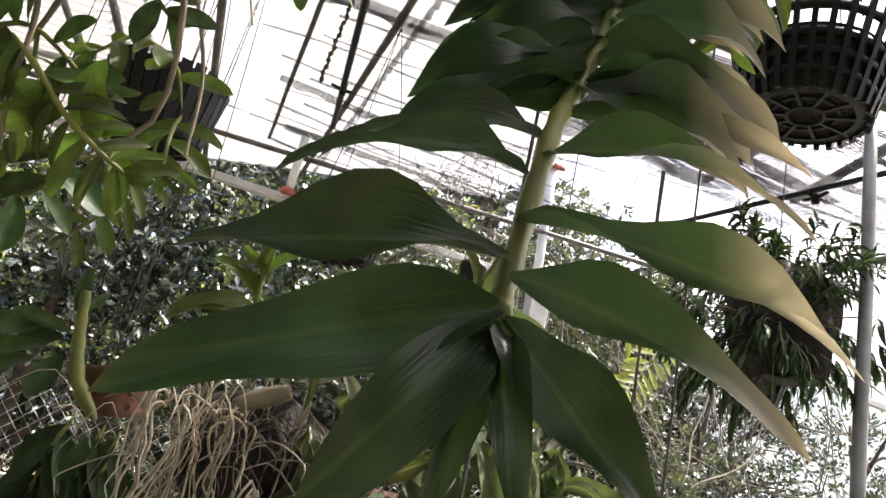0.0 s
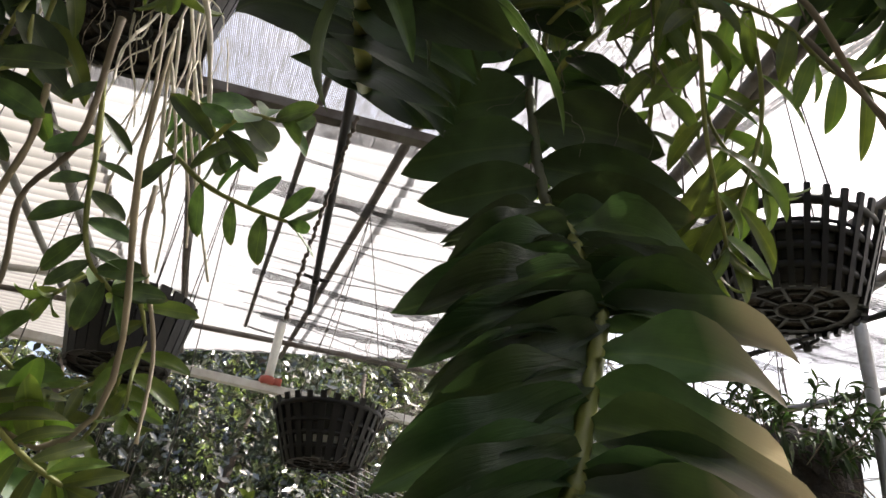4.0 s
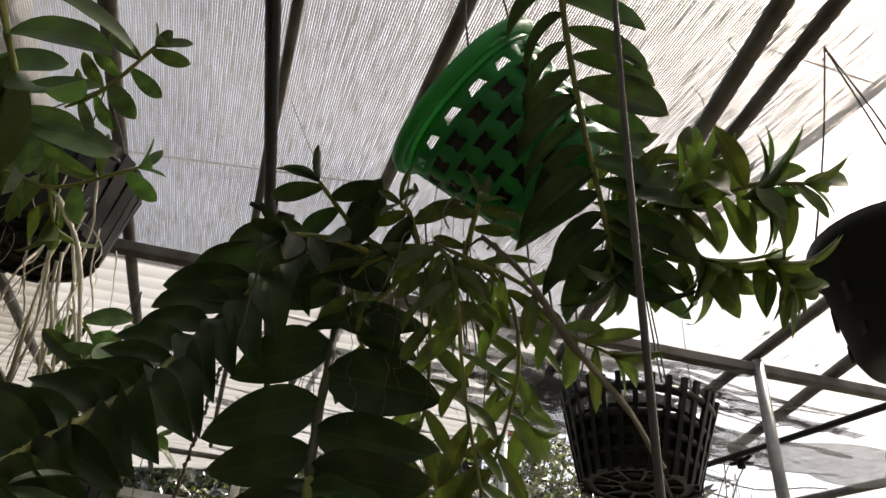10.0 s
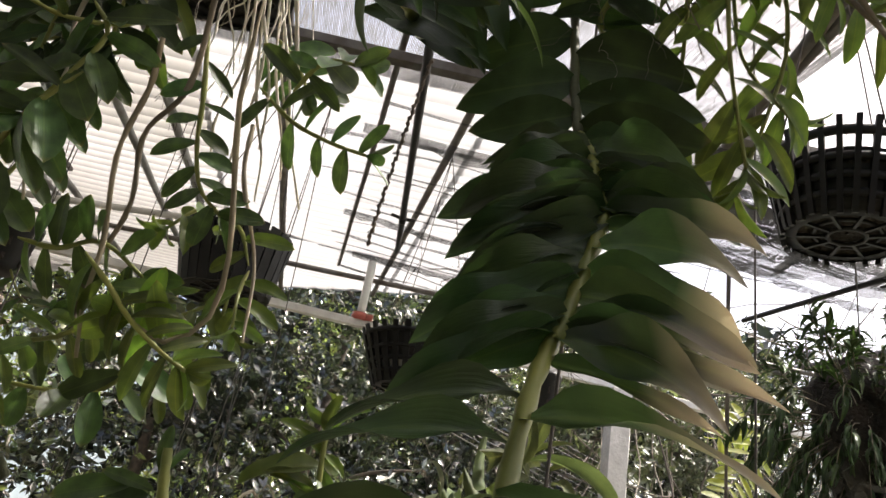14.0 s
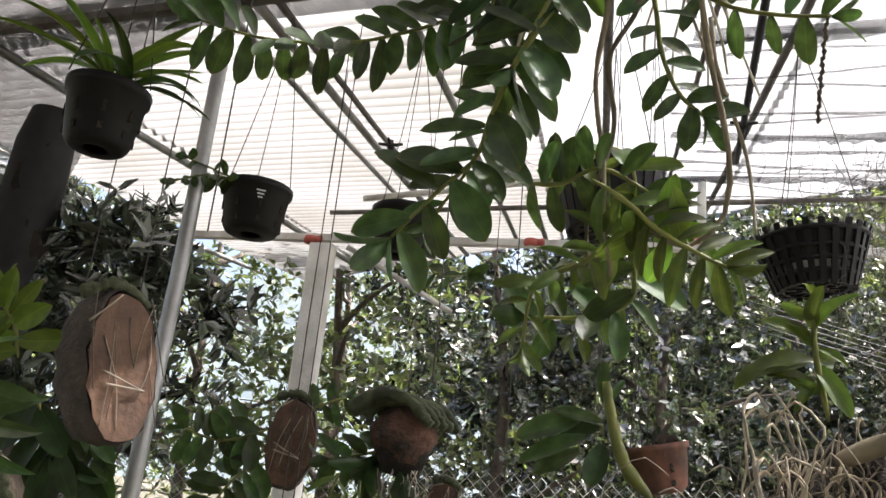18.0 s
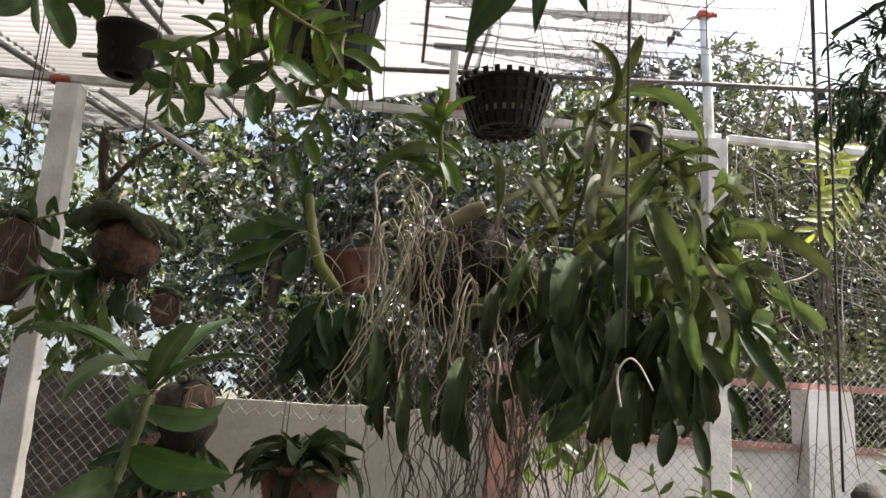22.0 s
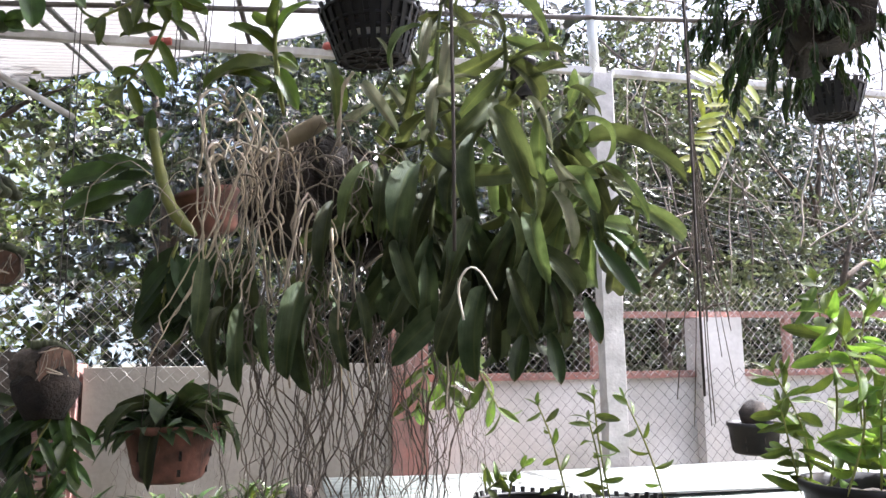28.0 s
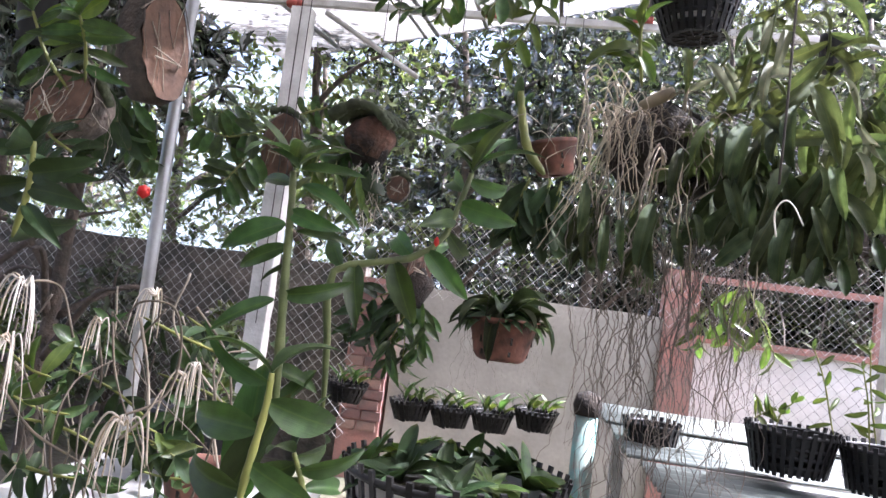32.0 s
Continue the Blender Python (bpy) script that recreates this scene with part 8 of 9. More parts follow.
cane(HSK, (-1.243, 1.512, 1.58), [(-1.21, 1.308, 1.513), (-1.222, 1.323, 1.422), (-1.246, 1.335, 1.331)], (0.96, 0.26, 0.06), SLIM, 9, 0.08, 0.07, seed=232, toward=(0.27, -0.94, -0.19), thick=0.003, hang=0.7, jitter=0.5, swirl=1.4)
cane(HSK, (-1.243, 1.512, 1.58), [(-1.146, 1.327, 1.504), (-1.133, 1.347, 1.428), (-1.158, 1.353, 1.362)], (0.96, 0.26, 0.06), SLIM, 9, 0.08, 0.07, seed=233, toward=(0.27, -0.94, -0.19), thick=0.003, hang=0.7, jitter=0.5, swirl=1.4)
cane(HSK, (-1.243, 1.512, 1.58), [(-1.222, 1.248, 1.529), (-1.246, 1.252, 1.478), (-1.258, 1.261, 1.414)], (0.96, 0.26, 0.06), SLIM, 9, 0.08, 0.07, seed=234, toward=(0.27, -0.94, -0.19), thick=0.003, hang=0.7, jitter=0.5, swirl=1.4)
fan(HSK, (-0.05, 0, 0), (-0.8, -0.2, -0.5), 14, 0.14, BROAD, 38, 0.7, 0.4)
fan(HSK, (0.02, -0.03, -0.03), (0.2, 0, -1), 10, 0.13, OVAL_DARK, 39, 0.5, 0.4)
for k in range(34):
    rng = random.Random(3500 + k)
    hang_root(HSK, PALE_ROOTS if k % 3 else THIN_ROOTS, (rng.uniform(-0.05, 0.07), rng.uniform(-0.05, 0.03), -0.03), rng.uniform(0.12, 0.3), rng, 0.7, 0.25)
wood_slab("cut wood slab with bark and crossed twigs", (-1.345, 0.75, 1.66), 0.135, 0.27, 0.12, (0.98, -0.1, 0.1), -0.2)
wood_slab("oval slab of reddish bark wound with roots", (-1.60, 1.50, 1.60), 0.135, 0.24, 0.05, (0.5, -0.86, 0.0), 0.05)
wood_slab("short grey log with a mounted orchid", (-1.245, 0.438, 1.421), 0.12, 0.16, 0.1, (0.4, -0.9, 0.1), 0.7)
wood_slab("small pale wooden block on a wire", (-1.169, 1.602, 1.49), 0.075, 0.085, 0.05, (0.4, -0.9, 0.1), 0.15)
for p, top in (((-1.345, 0.75, 1.8), 2.64), ((-1.60, 1.50, 1.70), 2.76), ((-1.243, 1.512, 1.72), 2.78), ((-1.19, 1.84, 1.32), 2.8)):
    wire([p, (p[0], p[1], (p[2] + top) / 2), (p[0] + 0.01, p[1], top)], 0.0014)
MNT = thing("orchid", "mounted orchids crowding round the wooden slabs", "orchid", Matrix.Translation((-1.244, 0.434, 1.472)))
cane(MNT, (-1.244, 0.434, 1.472), [(-1.232, 0.443, 1.451), (-1.278, 0.412, 1.523), (-1.304, 0.391, 1.598)], (0.88, 0.46, 0.13), POINTED, 9, 0.1, 0.09, seed=235, toward=(0.47, -0.88, -0.08), thick=0.0045)
cane(MNT, (-1.244, 0.434, 1.472), [(-1.204, 0.457, 1.467), (-1.191, 0.434, 1.539), (-1.178, 0.403, 1.583)], (0.88, 0.46, 0.13), POINTED, 9, 0.11, 0.1, seed=236, toward=(0.47, -0.88, -0.08), thick=0.0045)
cane(MNT, (-1.244, 0.434, 1.472), [(-0.918, 0.184, 1.14), (-0.902, 0.186, 1.217), (-0.9, 0.181, 1.283)], (0.88, 0.46, 0.13), POINTED_DARK, 12, 0.12, 0.11, seed=237, toward=(0.47, -0.88, -0.08), thick=0.006, jitter=0.5, swirl=1.4)
cane(MNT, (-1.244, 0.434, 1.472), [(-1.289, 0.416, 1.409), (-1.236, 0.426, 1.355), (-1.177, 0.438, 1.325)], (0.88, 0.46, 0.13), OVAL_DARK, 8, 0.08, 0.07, seed=238, toward=(0.47, -0.88, -0.08), thick=0.0045)
cane(MNT, (-1.244, 0.434, 1.472), [(-1.664, 0.793, 1.626), (-1.643, 0.835, 1.542), (-1.61, 0.876, 1.481)], (0.86, 0.5, 0.07), OVAL_DARK, 12, 0.12, 0.12, seed=239, toward=(0.5, -0.82, -0.28), thick=0.0045, hang=1.2)
cane(MNT, (-1.244, 0.434, 1.472), [(-1.626, 0.884, 1.605), (-1.613, 0.919, 1.529), (-1.601, 0.956, 1.442)], (0.86, 0.5, 0.07), OVAL, 9, 0.1, 0.1, seed=240, toward=(0.5, -0.82, -0.28), thick=0.0045, hang=1.2)
cane(MNT, (-1.244, 0.434, 1.472), [(-1.588, 0.701, 1.672), (-1.591, 0.678, 1.731), (-1.607, 0.659, 1.76)], (0.86, 0.5, 0.07), FRESH, 8, 0.1, 0.1, seed=241, toward=(0.5, -0.82, -0.28), thick=0.0045)
cane(MNT, (-1.244, 0.434, 1.472), [(-1.55, 1.354, 1.619), (-1.65, 1.305, 1.584), (-1.734, 1.247, 1.604)], (0.86, 0.5, 0.07), OVAL, 14, 0.1, 0.08, seed=242, toward=(0.5, -0.82, -0.28), thick=0.0045)
cane(MNT, (-1.244, 0.434, 1.472), [(-1.555, 1.37, 1.565), (-1.635, 1.347, 1.491), (-1.69, 1.338, 1.419)], (0.86, 0.5, 0.07), OVAL, 12, 0.11, 0.09, seed=243, toward=(0.5, -0.82, -0.28), thick=0.0045)
cane(MNT, (-1.244, 0.434, 1.472), [(-1.447, 1.396, 1.681), (-1.409, 1.413, 1.698), (-1.371, 1.431, 1.715)], (0.86, 0.5, 0.07), OVAL, 6, 0.06, 0.06, seed=244, toward=(0.5, -0.82, -0.28), thick=0.0045)
cane(MNT, (-1.244, 0.434, 1.472), [(-1.284, 1.524, 1.6), (-1.359, 1.485, 1.58), (-1.421, 1.453, 1.562)], (0.86, 0.5, 0.07), BROAD, 8, 0.09, 0.09, seed=245, toward=(0.5, -0.82, -0.28), thick=0.0045)
for k in range(60):
    rng = random.Random(3600 + k)
    hang_root(MNT, PALE_ROOTS if k % 5 == 0 else THIN_ROOTS, (rng.uniform(-0.1, 0.16), rng.uniform(-0.05, 0.05), rng.uniform(-0.08, 0.06)), rng.uniform(0.1, 0.26), rng, 0.5, 0.5)

# ---- tall canes and white root sprays in the foreground ----
FG = thing("orchid", "tall upright cane orchid with pointed leaves", "orchid", Matrix.Translation((-0.409, 0.21, 0.98)))
cane(FG, (-0.409, 0.21, 0.98), [(-0.411, 0.211, 0.968), (-0.416, 0.207, 1.05), (-0.419, 0.202, 1.147), (-0.423, 0.202, 1.209), (-0.429, 0.203, 1.256)], (0.89, 0.43, 0.13), POINTED_FRESH, 5, 0.08, 0.07, seed=246, toward=(0.45, -0.88, -0.13), mat=GREEN_CANE, thick=0.0064, start=0.15, hang=0.4, crown=0, jitter=0.35, swirl=1.0)
FG2 = thing("orchid", "bent cane orchid with broad leaves and a red bud", "orchid", Matrix.Translation((-0.396, 0.285, 0.975)))
cane(FG2, (-0.396, 0.285, 0.975), [(-0.39, 0.278, 0.964), (-0.397, 0.273, 1.051), (-0.399, 0.259, 1.134), (-0.378, 0.278, 1.158), (-0.325, 0.313, 1.172), (-0.293, 0.336, 1.201), (-0.28, 0.348, 1.248), (-0.267, 0.348, 1.29)], (0.89, 0.43, 0.13), POINTED_FRESH, 12, 0.09, 0.08, seed=247, toward=(0.45, -0.88, -0.13), mat=GREEN_CANE, thick=0.0058, start=0.35, hang=0.45, crown=0, jitter=0.35, swirl=1.0)
cane(FG2, (-0.396, 0.285, 0.975), [(-0.358, 0.108, 0.895), (-0.351, 0.108, 0.941), (-0.347, 0.116, 0.997), (-0.345, 0.115, 1.032)], (0.88, 0.46, 0.13), POINTED_FRESH, 5, 0.11, 0.1, seed=248, toward=(0.47, -0.88, -0.08), jitter=0.5, thick=0.005, hang=0.4, crown=2)
cane(FG2, (-0.396, 0.285, 0.975), [(-0.329, 0.181, 0.89), (-0.337, 0.174, 0.924), (-0.344, 0.168, 0.947)], (0.88, 0.46, 0.13), POINTED_FRESH, 6, 0.09, 0.09, seed=249, toward=(0.47, -0.88, -0.08), thick=0.004, hang=0.4, crown=2, jitter=0.5)
blade(FG, (-0.036, 0.007, -0.111), (-0.025, -0.002, 0.05), (0.24, -0.80, 0.73), BROAD_FRESH, 940, 0.75)
blade(FG, (-0.014, 0.01, -0.015), (0.016, 0.044, 0.046), (0.18, -0.80, 0.60), BROAD_FRESH, 941, 0.70)
blade(FG, (-0.022, -0.006, 0.123), (-0.074, -0.053, 0.078), (0.15, -0.80, 0.37), POINTED_FRESH, 942, 1.00)
blade(FG, (-0.017, -0.012, 0.213), (-0.08, -0.042, 0.171), (0.70, -0.80, 0.35), POINTED_FRESH, 943, 1.00)
blade(FG, (-0.003, -0.008, 0.259), (0.062, 0.031, 0.215), (0.49, -0.80, 0.48), POINTED_FRESH, 944, 0.80)
blade(FG, (-0.005, -0.004, 0.205), (0.046, 0.047, 0.196), (0.37, -0.80, 0.50), POINTED_FRESH, 945, 0.80)
blade(FG, (-0.007, -0.012, 0.278), (-0.041, -0.032, 0.296), (0.22, -0.80, 0.67), POINTED_FRESH, 946, 0.80)
blade(FG, (-0.005, -0.011, 0.278), (0.063, 0.026, 0.275), (0.15, -0.80, 0.37), POINTED_FRESH, 947, 0.80)
blade(FG, (-0.008, -0.013, 0.284), (-0.002, -0.012, 0.315), (0.11, -0.80, 0.38), POINTED_FRESH, 948, 0.80)
blade(FG, (-0.005, -0.001, 0.166), (-0.038, -0.017, 0.141), (0.34, -0.80, 0.70), POINTED_FRESH, 949, 0.70)
blade(FG, (-0.053, -0.002, -0.115), (0.026, -0.006, 0.019), (0.33, -0.80, 0.31), BROAD_FRESH, 950, 0.70)
blade(FG, (-0.019, 0.002, 0.044), (0.018, 0.048, 0.016), (0.26, -0.80, 0.75), POINTED_FRESH, 951, 0.90)
fan(FG, (-0.02, -0.007, 0.276), (0.1, -0.1, 1), 8, 0.105, NARROW_MID, 602, 0.75, 0.0)
fan(FG2, (0.129, 0.063, 0.315), (0.1, -0.1, 1), 8, 0.105, NARROW_MID, 603, 0.75, 0.0)
s = Shape().lathe([(0.001, 0), (0.0035, 0.004), (0.003, 0.008), (0.001, 0.012)], 8)
part("bud", s, FLOWER, FG2, "small red bud", at=Matrix.Translation((0.108, 0.033, 0.217)))
s = Shape().lathe([(0.001, 0), (0.014, 0.01), (0.012, 0.024), (0.001, 0.03)], 8)
thing("flower", "small red bloom on a thin stem", "flower", Matrix.Translation((-1.168, 0.607, 1.266)), s, FLOWER)
SPR = thing("orchid", "tangle of dry canes with bright white root sprays", "orchid", Matrix.Translation((-0.669, 0.216, 0.995)))
spray(SPR, (-0.036, 0.055, 0.089), 14, 0.1, 249)
spray(SPR, (0.057, 0.059, 0), 12, 0.09, 250)
spray(SPR, (-0.082, -0.108, 0.085), 14, 0.12, 251)
spray(SPR, (-0.044, -0.138, 0.015), 12, 0.14, 252)
spray(SPR, (0.029, 0.075, -0.019), 11, 0.09, 253)
spray(SPR, (0.083, -0.063, -0.063), 14, 0.13, 254)
spray(SPR, (-0.104, 0.028, 0.04), 8, 0.1, 255)
stick("dry_cane", [(-0.641, 0.18, 0.928), (-0.626, 0.243, 0.956), (-0.611, 0.246, 1.019), (-0.622, 0.235, 1.073), (-0.659, 0.215, 1.075), (-0.677, 0.207, 1.054)], 0.002, STEM_DRY, SPR, (-0.669, 0.216, 0.995), 257)
stick("dry_cane", [(-0.737, 0.178, 1.015), (-0.756, 0.162, 1.08), (-0.758, 0.115, 1.083), (-0.772, 0.098, 1.066)], 0.002, STEM_DRY, SPR, (-0.669, 0.216, 0.995), 258)
stick("dry_cane", [(-0.721, 0.078, 0.961), (-0.728, 0.136, 0.901), (-0.711, 0.207, 0.847), (-0.687, 0.224, 0.798)], 0.002, STEM_DRY, SPR, (-0.669, 0.216, 0.995), 259)
stick("dry_cane", [(-0.588, 0.153, 0.913), (-0.604, 0.2, 0.934), (-0.627, 0.242, 0.964)], 0.002, STEM_DRY, SPR, (-0.669, 0.216, 0.995), 260)
stick("dry_cane", [(-0.74, 0.196, 0.79), (-0.753, 0.181, 0.878), (-0.777, 0.219, 0.948), (-0.774, 0.275, 0.98)], 0.002, STEM_DRY, SPR, (-0.669, 0.216, 0.995), 261)
stick("dry_cane", [(-0.589, 0.276, 0.812), (-0.564, 0.28, 0.921), (-0.607, 0.306, 1.004), (-0.601, 0.365, 1.021)], 0.002, STEM_DRY, SPR, (-0.669, 0.216, 0.995), 262)
cane(SPR, (-0.669, 0.216, 0.995), [(-0.824, 0.356, 1.044), (-0.758, 0.394, 1.018), (-0.685, 0.436, 0.992)], (0.88, 0.46, 0.13), OVAL_DARK, 12, 0.052, 0.045, seed=263, toward=(0.47, -0.88, -0.08), thick=0.003, hang=0.4, jitter=0.5, swirl=1.3)
cane(SPR, (-0.669, 0.216, 0.995), [(-0.921, 0.313, 0.949), (-0.855, 0.351, 0.923), (-0.804, 0.381, 0.885)], (0.88, 0.46, 0.13), OVAL_DARK, 12, 0.052, 0.045, seed=264, toward=(0.47, -0.88, -0.08), thick=0.003, hang=0.4, jitter=0.5, swirl=1.3)
cane(SPR, (-0.669, 0.216, 0.995), [(-0.883, 0.225, 0.881), (-0.824, 0.258, 0.873), (-0.771, 0.288, 0.848)], (0.88, 0.46, 0.13), OVAL_DARK, 12, 0.052, 0.045, seed=265, toward=(0.47, -0.88, -0.08), thick=0.003, hang=0.4, jitter=0.5, swirl=1.3)
cane(SPR, (-0.669, 0.216, 0.995), [(-0.833, 0.417, 0.952), (-0.765, 0.455, 0.933), (-0.713, 0.486, 0.904)], (0.88, 0.46, 0.13), OVAL_DARK, 12, 0.052, 0.045, seed=266, toward=(0.47, -0.88, -0.08), thick=0.003, hang=0.4, jitter=0.5, swirl=1.3)
cane(SPR, (-0.669, 0.216, 0.995), [(-0.797, 0.161, 0.842), (-0.756, 0.184, 0.833), (-0.716, 0.205, 0.831)], (0.88, 0.46, 0.13), OVAL_DARK, 10, 0.052, 0.045, seed=267, toward=(0.47, -0.88, -0.08), thick=0.003, hang=0.4, jitter=0.5, swirl=1.3)
cane(SPR, (-0.669, 0.216, 0.995), [(-0.838, 0.463, 1.048), (-0.792, 0.49, 1.015), (-0.763, 0.51, 0.971)], (0.88, 0.46, 0.13), OVAL_DARK, 10, 0.052, 0.045, seed=268, toward=(0.47, -0.88, -0.08), thick=0.003, hang=0.4, jitter=0.5, swirl=1.3)
cane(SPR, (-0.669, 0.216, 0.995), [(-0.975, 0.533, 0.799), (-0.929, 0.559, 0.789), (-0.859, 0.565, 0.766)], (0.88, 0.46, 0.13), OVAL, 9, 0.062, 0.05, seed=269, toward=(0.47, -0.88, -0.08), thick=0.0025, hang=0.4, jitter=0.6, swirl=1.4, crown=3)
cane(SPR, (-0.669, 0.216, 0.995), [(-0.694, 0.4, 0.858), (-0.732, 0.379, 0.862), (-0.747, 0.334, 0.885)], (0.88, 0.46, 0.13), SLIM, 9, 0.062, 0.05, seed=270, toward=(0.47, -0.88, -0.08), thick=0.0025, hang=0.4, jitter=0.6, swirl=1.4, crown=3)
cane(SPR, (-0.669, 0.216, 0.995), [(-0.961, 0.398, 0.958), (-0.955, 0.4, 0.975), (-0.925, 0.378, 1.018)], (0.88, 0.46, 0.13), POINTED, 9, 0.062, 0.05, seed=271, toward=(0.47, -0.88, -0.08), thick=0.0025, hang=0.4, jitter=0.6, swirl=1.4, crown=3)
cane(SPR, (-0.669, 0.216, 0.995), [(-1.117, 0.48, 0.956), (-1.127, 0.476, 0.937), (-1.108, 0.456, 0.899)], (0.88, 0.46, 0.13), OVAL, 9, 0.062, 0.05, seed=272, toward=(0.47, -0.88, -0.08), thick=0.0025, hang=0.4, jitter=0.6, swirl=1.4, crown=3)
cane(SPR, (-0.669, 0.216, 0.995), [(-0.912, 0.218, 0.872), (-0.95, 0.2, 0.849), (-0.956, 0.166, 0.811)], (0.88, 0.46, 0.13), POINTED, 9, 0.062, 0.05, seed=273, toward=(0.47, -0.88, -0.08), thick=0.0025, hang=0.4, jitter=0.6, swirl=1.4, crown=3)
cane(SPR, (-0.669, 0.216, 0.995), [(-0.687, 0.364, 0.817), (-0.715, 0.35, 0.816), (-0.718, 0.312, 0.828)], (0.88, 0.46, 0.13), POINTED, 9, 0.062, 0.05, seed=274, toward=(0.47, -0.88, -0.08), thick=0.0025, hang=0.4, jitter=0.6, swirl=1.4, crown=3)
cane(SPR, (-0.669, 0.216, 0.995), [(-0.794, 0.322, 0.871), (-0.757, 0.343, 0.865), (-0.695, 0.343, 0.852)], (0.88, 0.46, 0.13), OVAL_DARK, 9, 0.062, 0.05, seed=275, toward=(0.47, -0.88, -0.08), thick=0.0025, hang=0.4, jitter=0.6, swirl=1.4, crown=3)
cane(SPR, (-0.669, 0.216, 0.995), [(-0.875, 0.253, 0.941), (-0.904, 0.236, 0.949), (-0.906, 0.198, 0.978)], (0.88, 0.46, 0.13), SLIM, 9, 0.062, 0.05, seed=276, toward=(0.47, -0.88, -0.08), thick=0.0025, hang=0.4, jitter=0.6, swirl=1.4, crown=3)
cane(SPR, (-0.669, 0.216, 0.995), [(-0.822, 0.507, 0.877), (-0.803, 0.515, 0.895), (-0.765, 0.499, 0.936)], (0.88, 0.46, 0.13), SLIM, 9, 0.062, 0.05, seed=277, toward=(0.47, -0.88, -0.08), thick=0.0025, hang=0.4, jitter=0.6, swirl=1.4, crown=3)
cane(SPR, (-0.669, 0.216, 0.995), [(-0.73, 0.408, 0.928), (-0.731, 0.409, 0.916), (-0.708, 0.389, 0.893)], (0.88, 0.46, 0.13), OVAL, 9, 0.062, 0.05, seed=278, toward=(0.47, -0.88, -0.08), thick=0.0025, hang=0.4, jitter=0.6, swirl=1.4, crown=3)
cane(SPR, (-0.669, 0.216, 0.995), [(-1.204, 0.498, 0.692), (-1.219, 0.49, 0.69), (-1.206, 0.463, 0.696)], (0.88, 0.46, 0.13), OVAL_DARK, 9, 0.062, 0.05, seed=279, toward=(0.47, -0.88, -0.08), thick=0.0025, hang=0.4, jitter=0.6, swirl=1.4, crown=3)
cane(SPR, (-0.669, 0.216, 0.995), [(-0.782, 0.225, 0.905), (-0.818, 0.206, 0.907), (-0.825, 0.166, 0.926)], (0.88, 0.46, 0.13), POINTED, 9, 0.062, 0.05, seed=280, toward=(0.47, -0.88, -0.08), thick=0.0025, hang=0.4, jitter=0.6, swirl=1.4, crown=3)
cane(SPR, (-0.669, 0.216, 0.995), [(-1.231, 0.397, 0.919), (-1.235, 0.396, 0.913), (-1.208, 0.377, 0.904)], (0.88, 0.46, 0.13), SLIM, 9, 0.062, 0.05, seed=281, toward=(0.47, -0.88, -0.08), thick=0.0025, hang=0.4, jitter=0.6, swirl=1.4, crown=3)
cane(SPR, (-0.669, 0.216, 0.995), [(-0.904, 0.53, 1.009), (-0.872, 0.548, 0.992), (-0.817, 0.547, 0.951)], (0.88, 0.46, 0.13), OVAL, 9, 0.062, 0.05, seed=282, toward=(0.47, -0.88, -0.08), thick=0.0025, hang=0.4, jitter=0.6, swirl=1.4, crown=3)
cane(SPR, (-0.669, 0.216, 0.995), [(-0.829, 0.312, 0.788), (-0.828, 0.312, 0.79), (-0.802, 0.292, 0.802)], (0.88, 0.46, 0.13), POINTED, 9, 0.062, 0.05, seed=283, toward=(0.47, -0.88, -0.08), thick=0.0025, hang=0.4, jitter=0.6, swirl=1.4, crown=3)
stick("dry_cane", [(-0.927, 0.306, 0.918), (-0.938, 0.309, 0.827), (-0.936, 0.323, 0.684)], 0.0014, ROOT, SPR, (-0.669, 0.216, 0.995), 284)
stick("dry_cane", [(-0.735, 0.283, 0.986), (-0.73, 0.293, 0.905), (-0.691, 0.325, 0.781)], 0.0013, ROOT_DARK, SPR, (-0.669, 0.216, 0.995), 285)
stick("dry_cane", [(-0.744, 0.237, 1.04), (-0.73, 0.251, 0.963), (-0.687, 0.285, 0.842)], 0.0018, STEM_DRY, SPR, (-0.669, 0.216, 0.995), 286)
stick("dry_cane", [(-1.041, 0.296, 0.889), (-1.004, 0.323, 0.802), (-1.046, 0.314, 0.647)], 0.0015, ROOT_DARK, SPR, (-0.669, 0.216, 0.995), 287)
stick("dry_cane", [(-0.989, 0.439, 1.08), (-0.99, 0.448, 0.979), (-1.022, 0.445, 0.812)], 0.0017, ROOT, SPR, (-0.669, 0.216, 0.995), 288)
stick("dry_cane", [(-0.715, 0.361, 1.07), (-0.663, 0.396, 0.991), (-0.65, 0.415, 0.855)], 0.0025, STEM_DRY, SPR, (-0.669, 0.216, 0.995), 289)
stick("dry_cane", [(-0.624, 0.346, 1.008), (-0.637, 0.346, 0.925), (-0.611, 0.371, 0.797)], 0.0024, ROOT, SPR, (-0.669, 0.216, 0.995), 290)
stick("dry_cane", [(-1.08, 0.441, 0.875), (-1.058, 0.461, 0.774), (-1.059, 0.475, 0.608)], 0.0016, ROOT, SPR, (-0.669, 0.216, 0.995), 291)
stick("dry_cane", [(-0.877, 0.327, 1.006), (-0.87, 0.339, 0.917), (-0.921, 0.324, 0.766)], 0.0022, STEM_DRY, SPR, (-0.669, 0.216, 0.995), 292)
stick("dry_cane", [(-0.875, 0.44, 0.978), (-0.881, 0.445, 0.88), (-0.824, 0.488, 0.733)], 0.0016, STEM_DRY, SPR, (-0.669, 0.216, 0.995), 293)
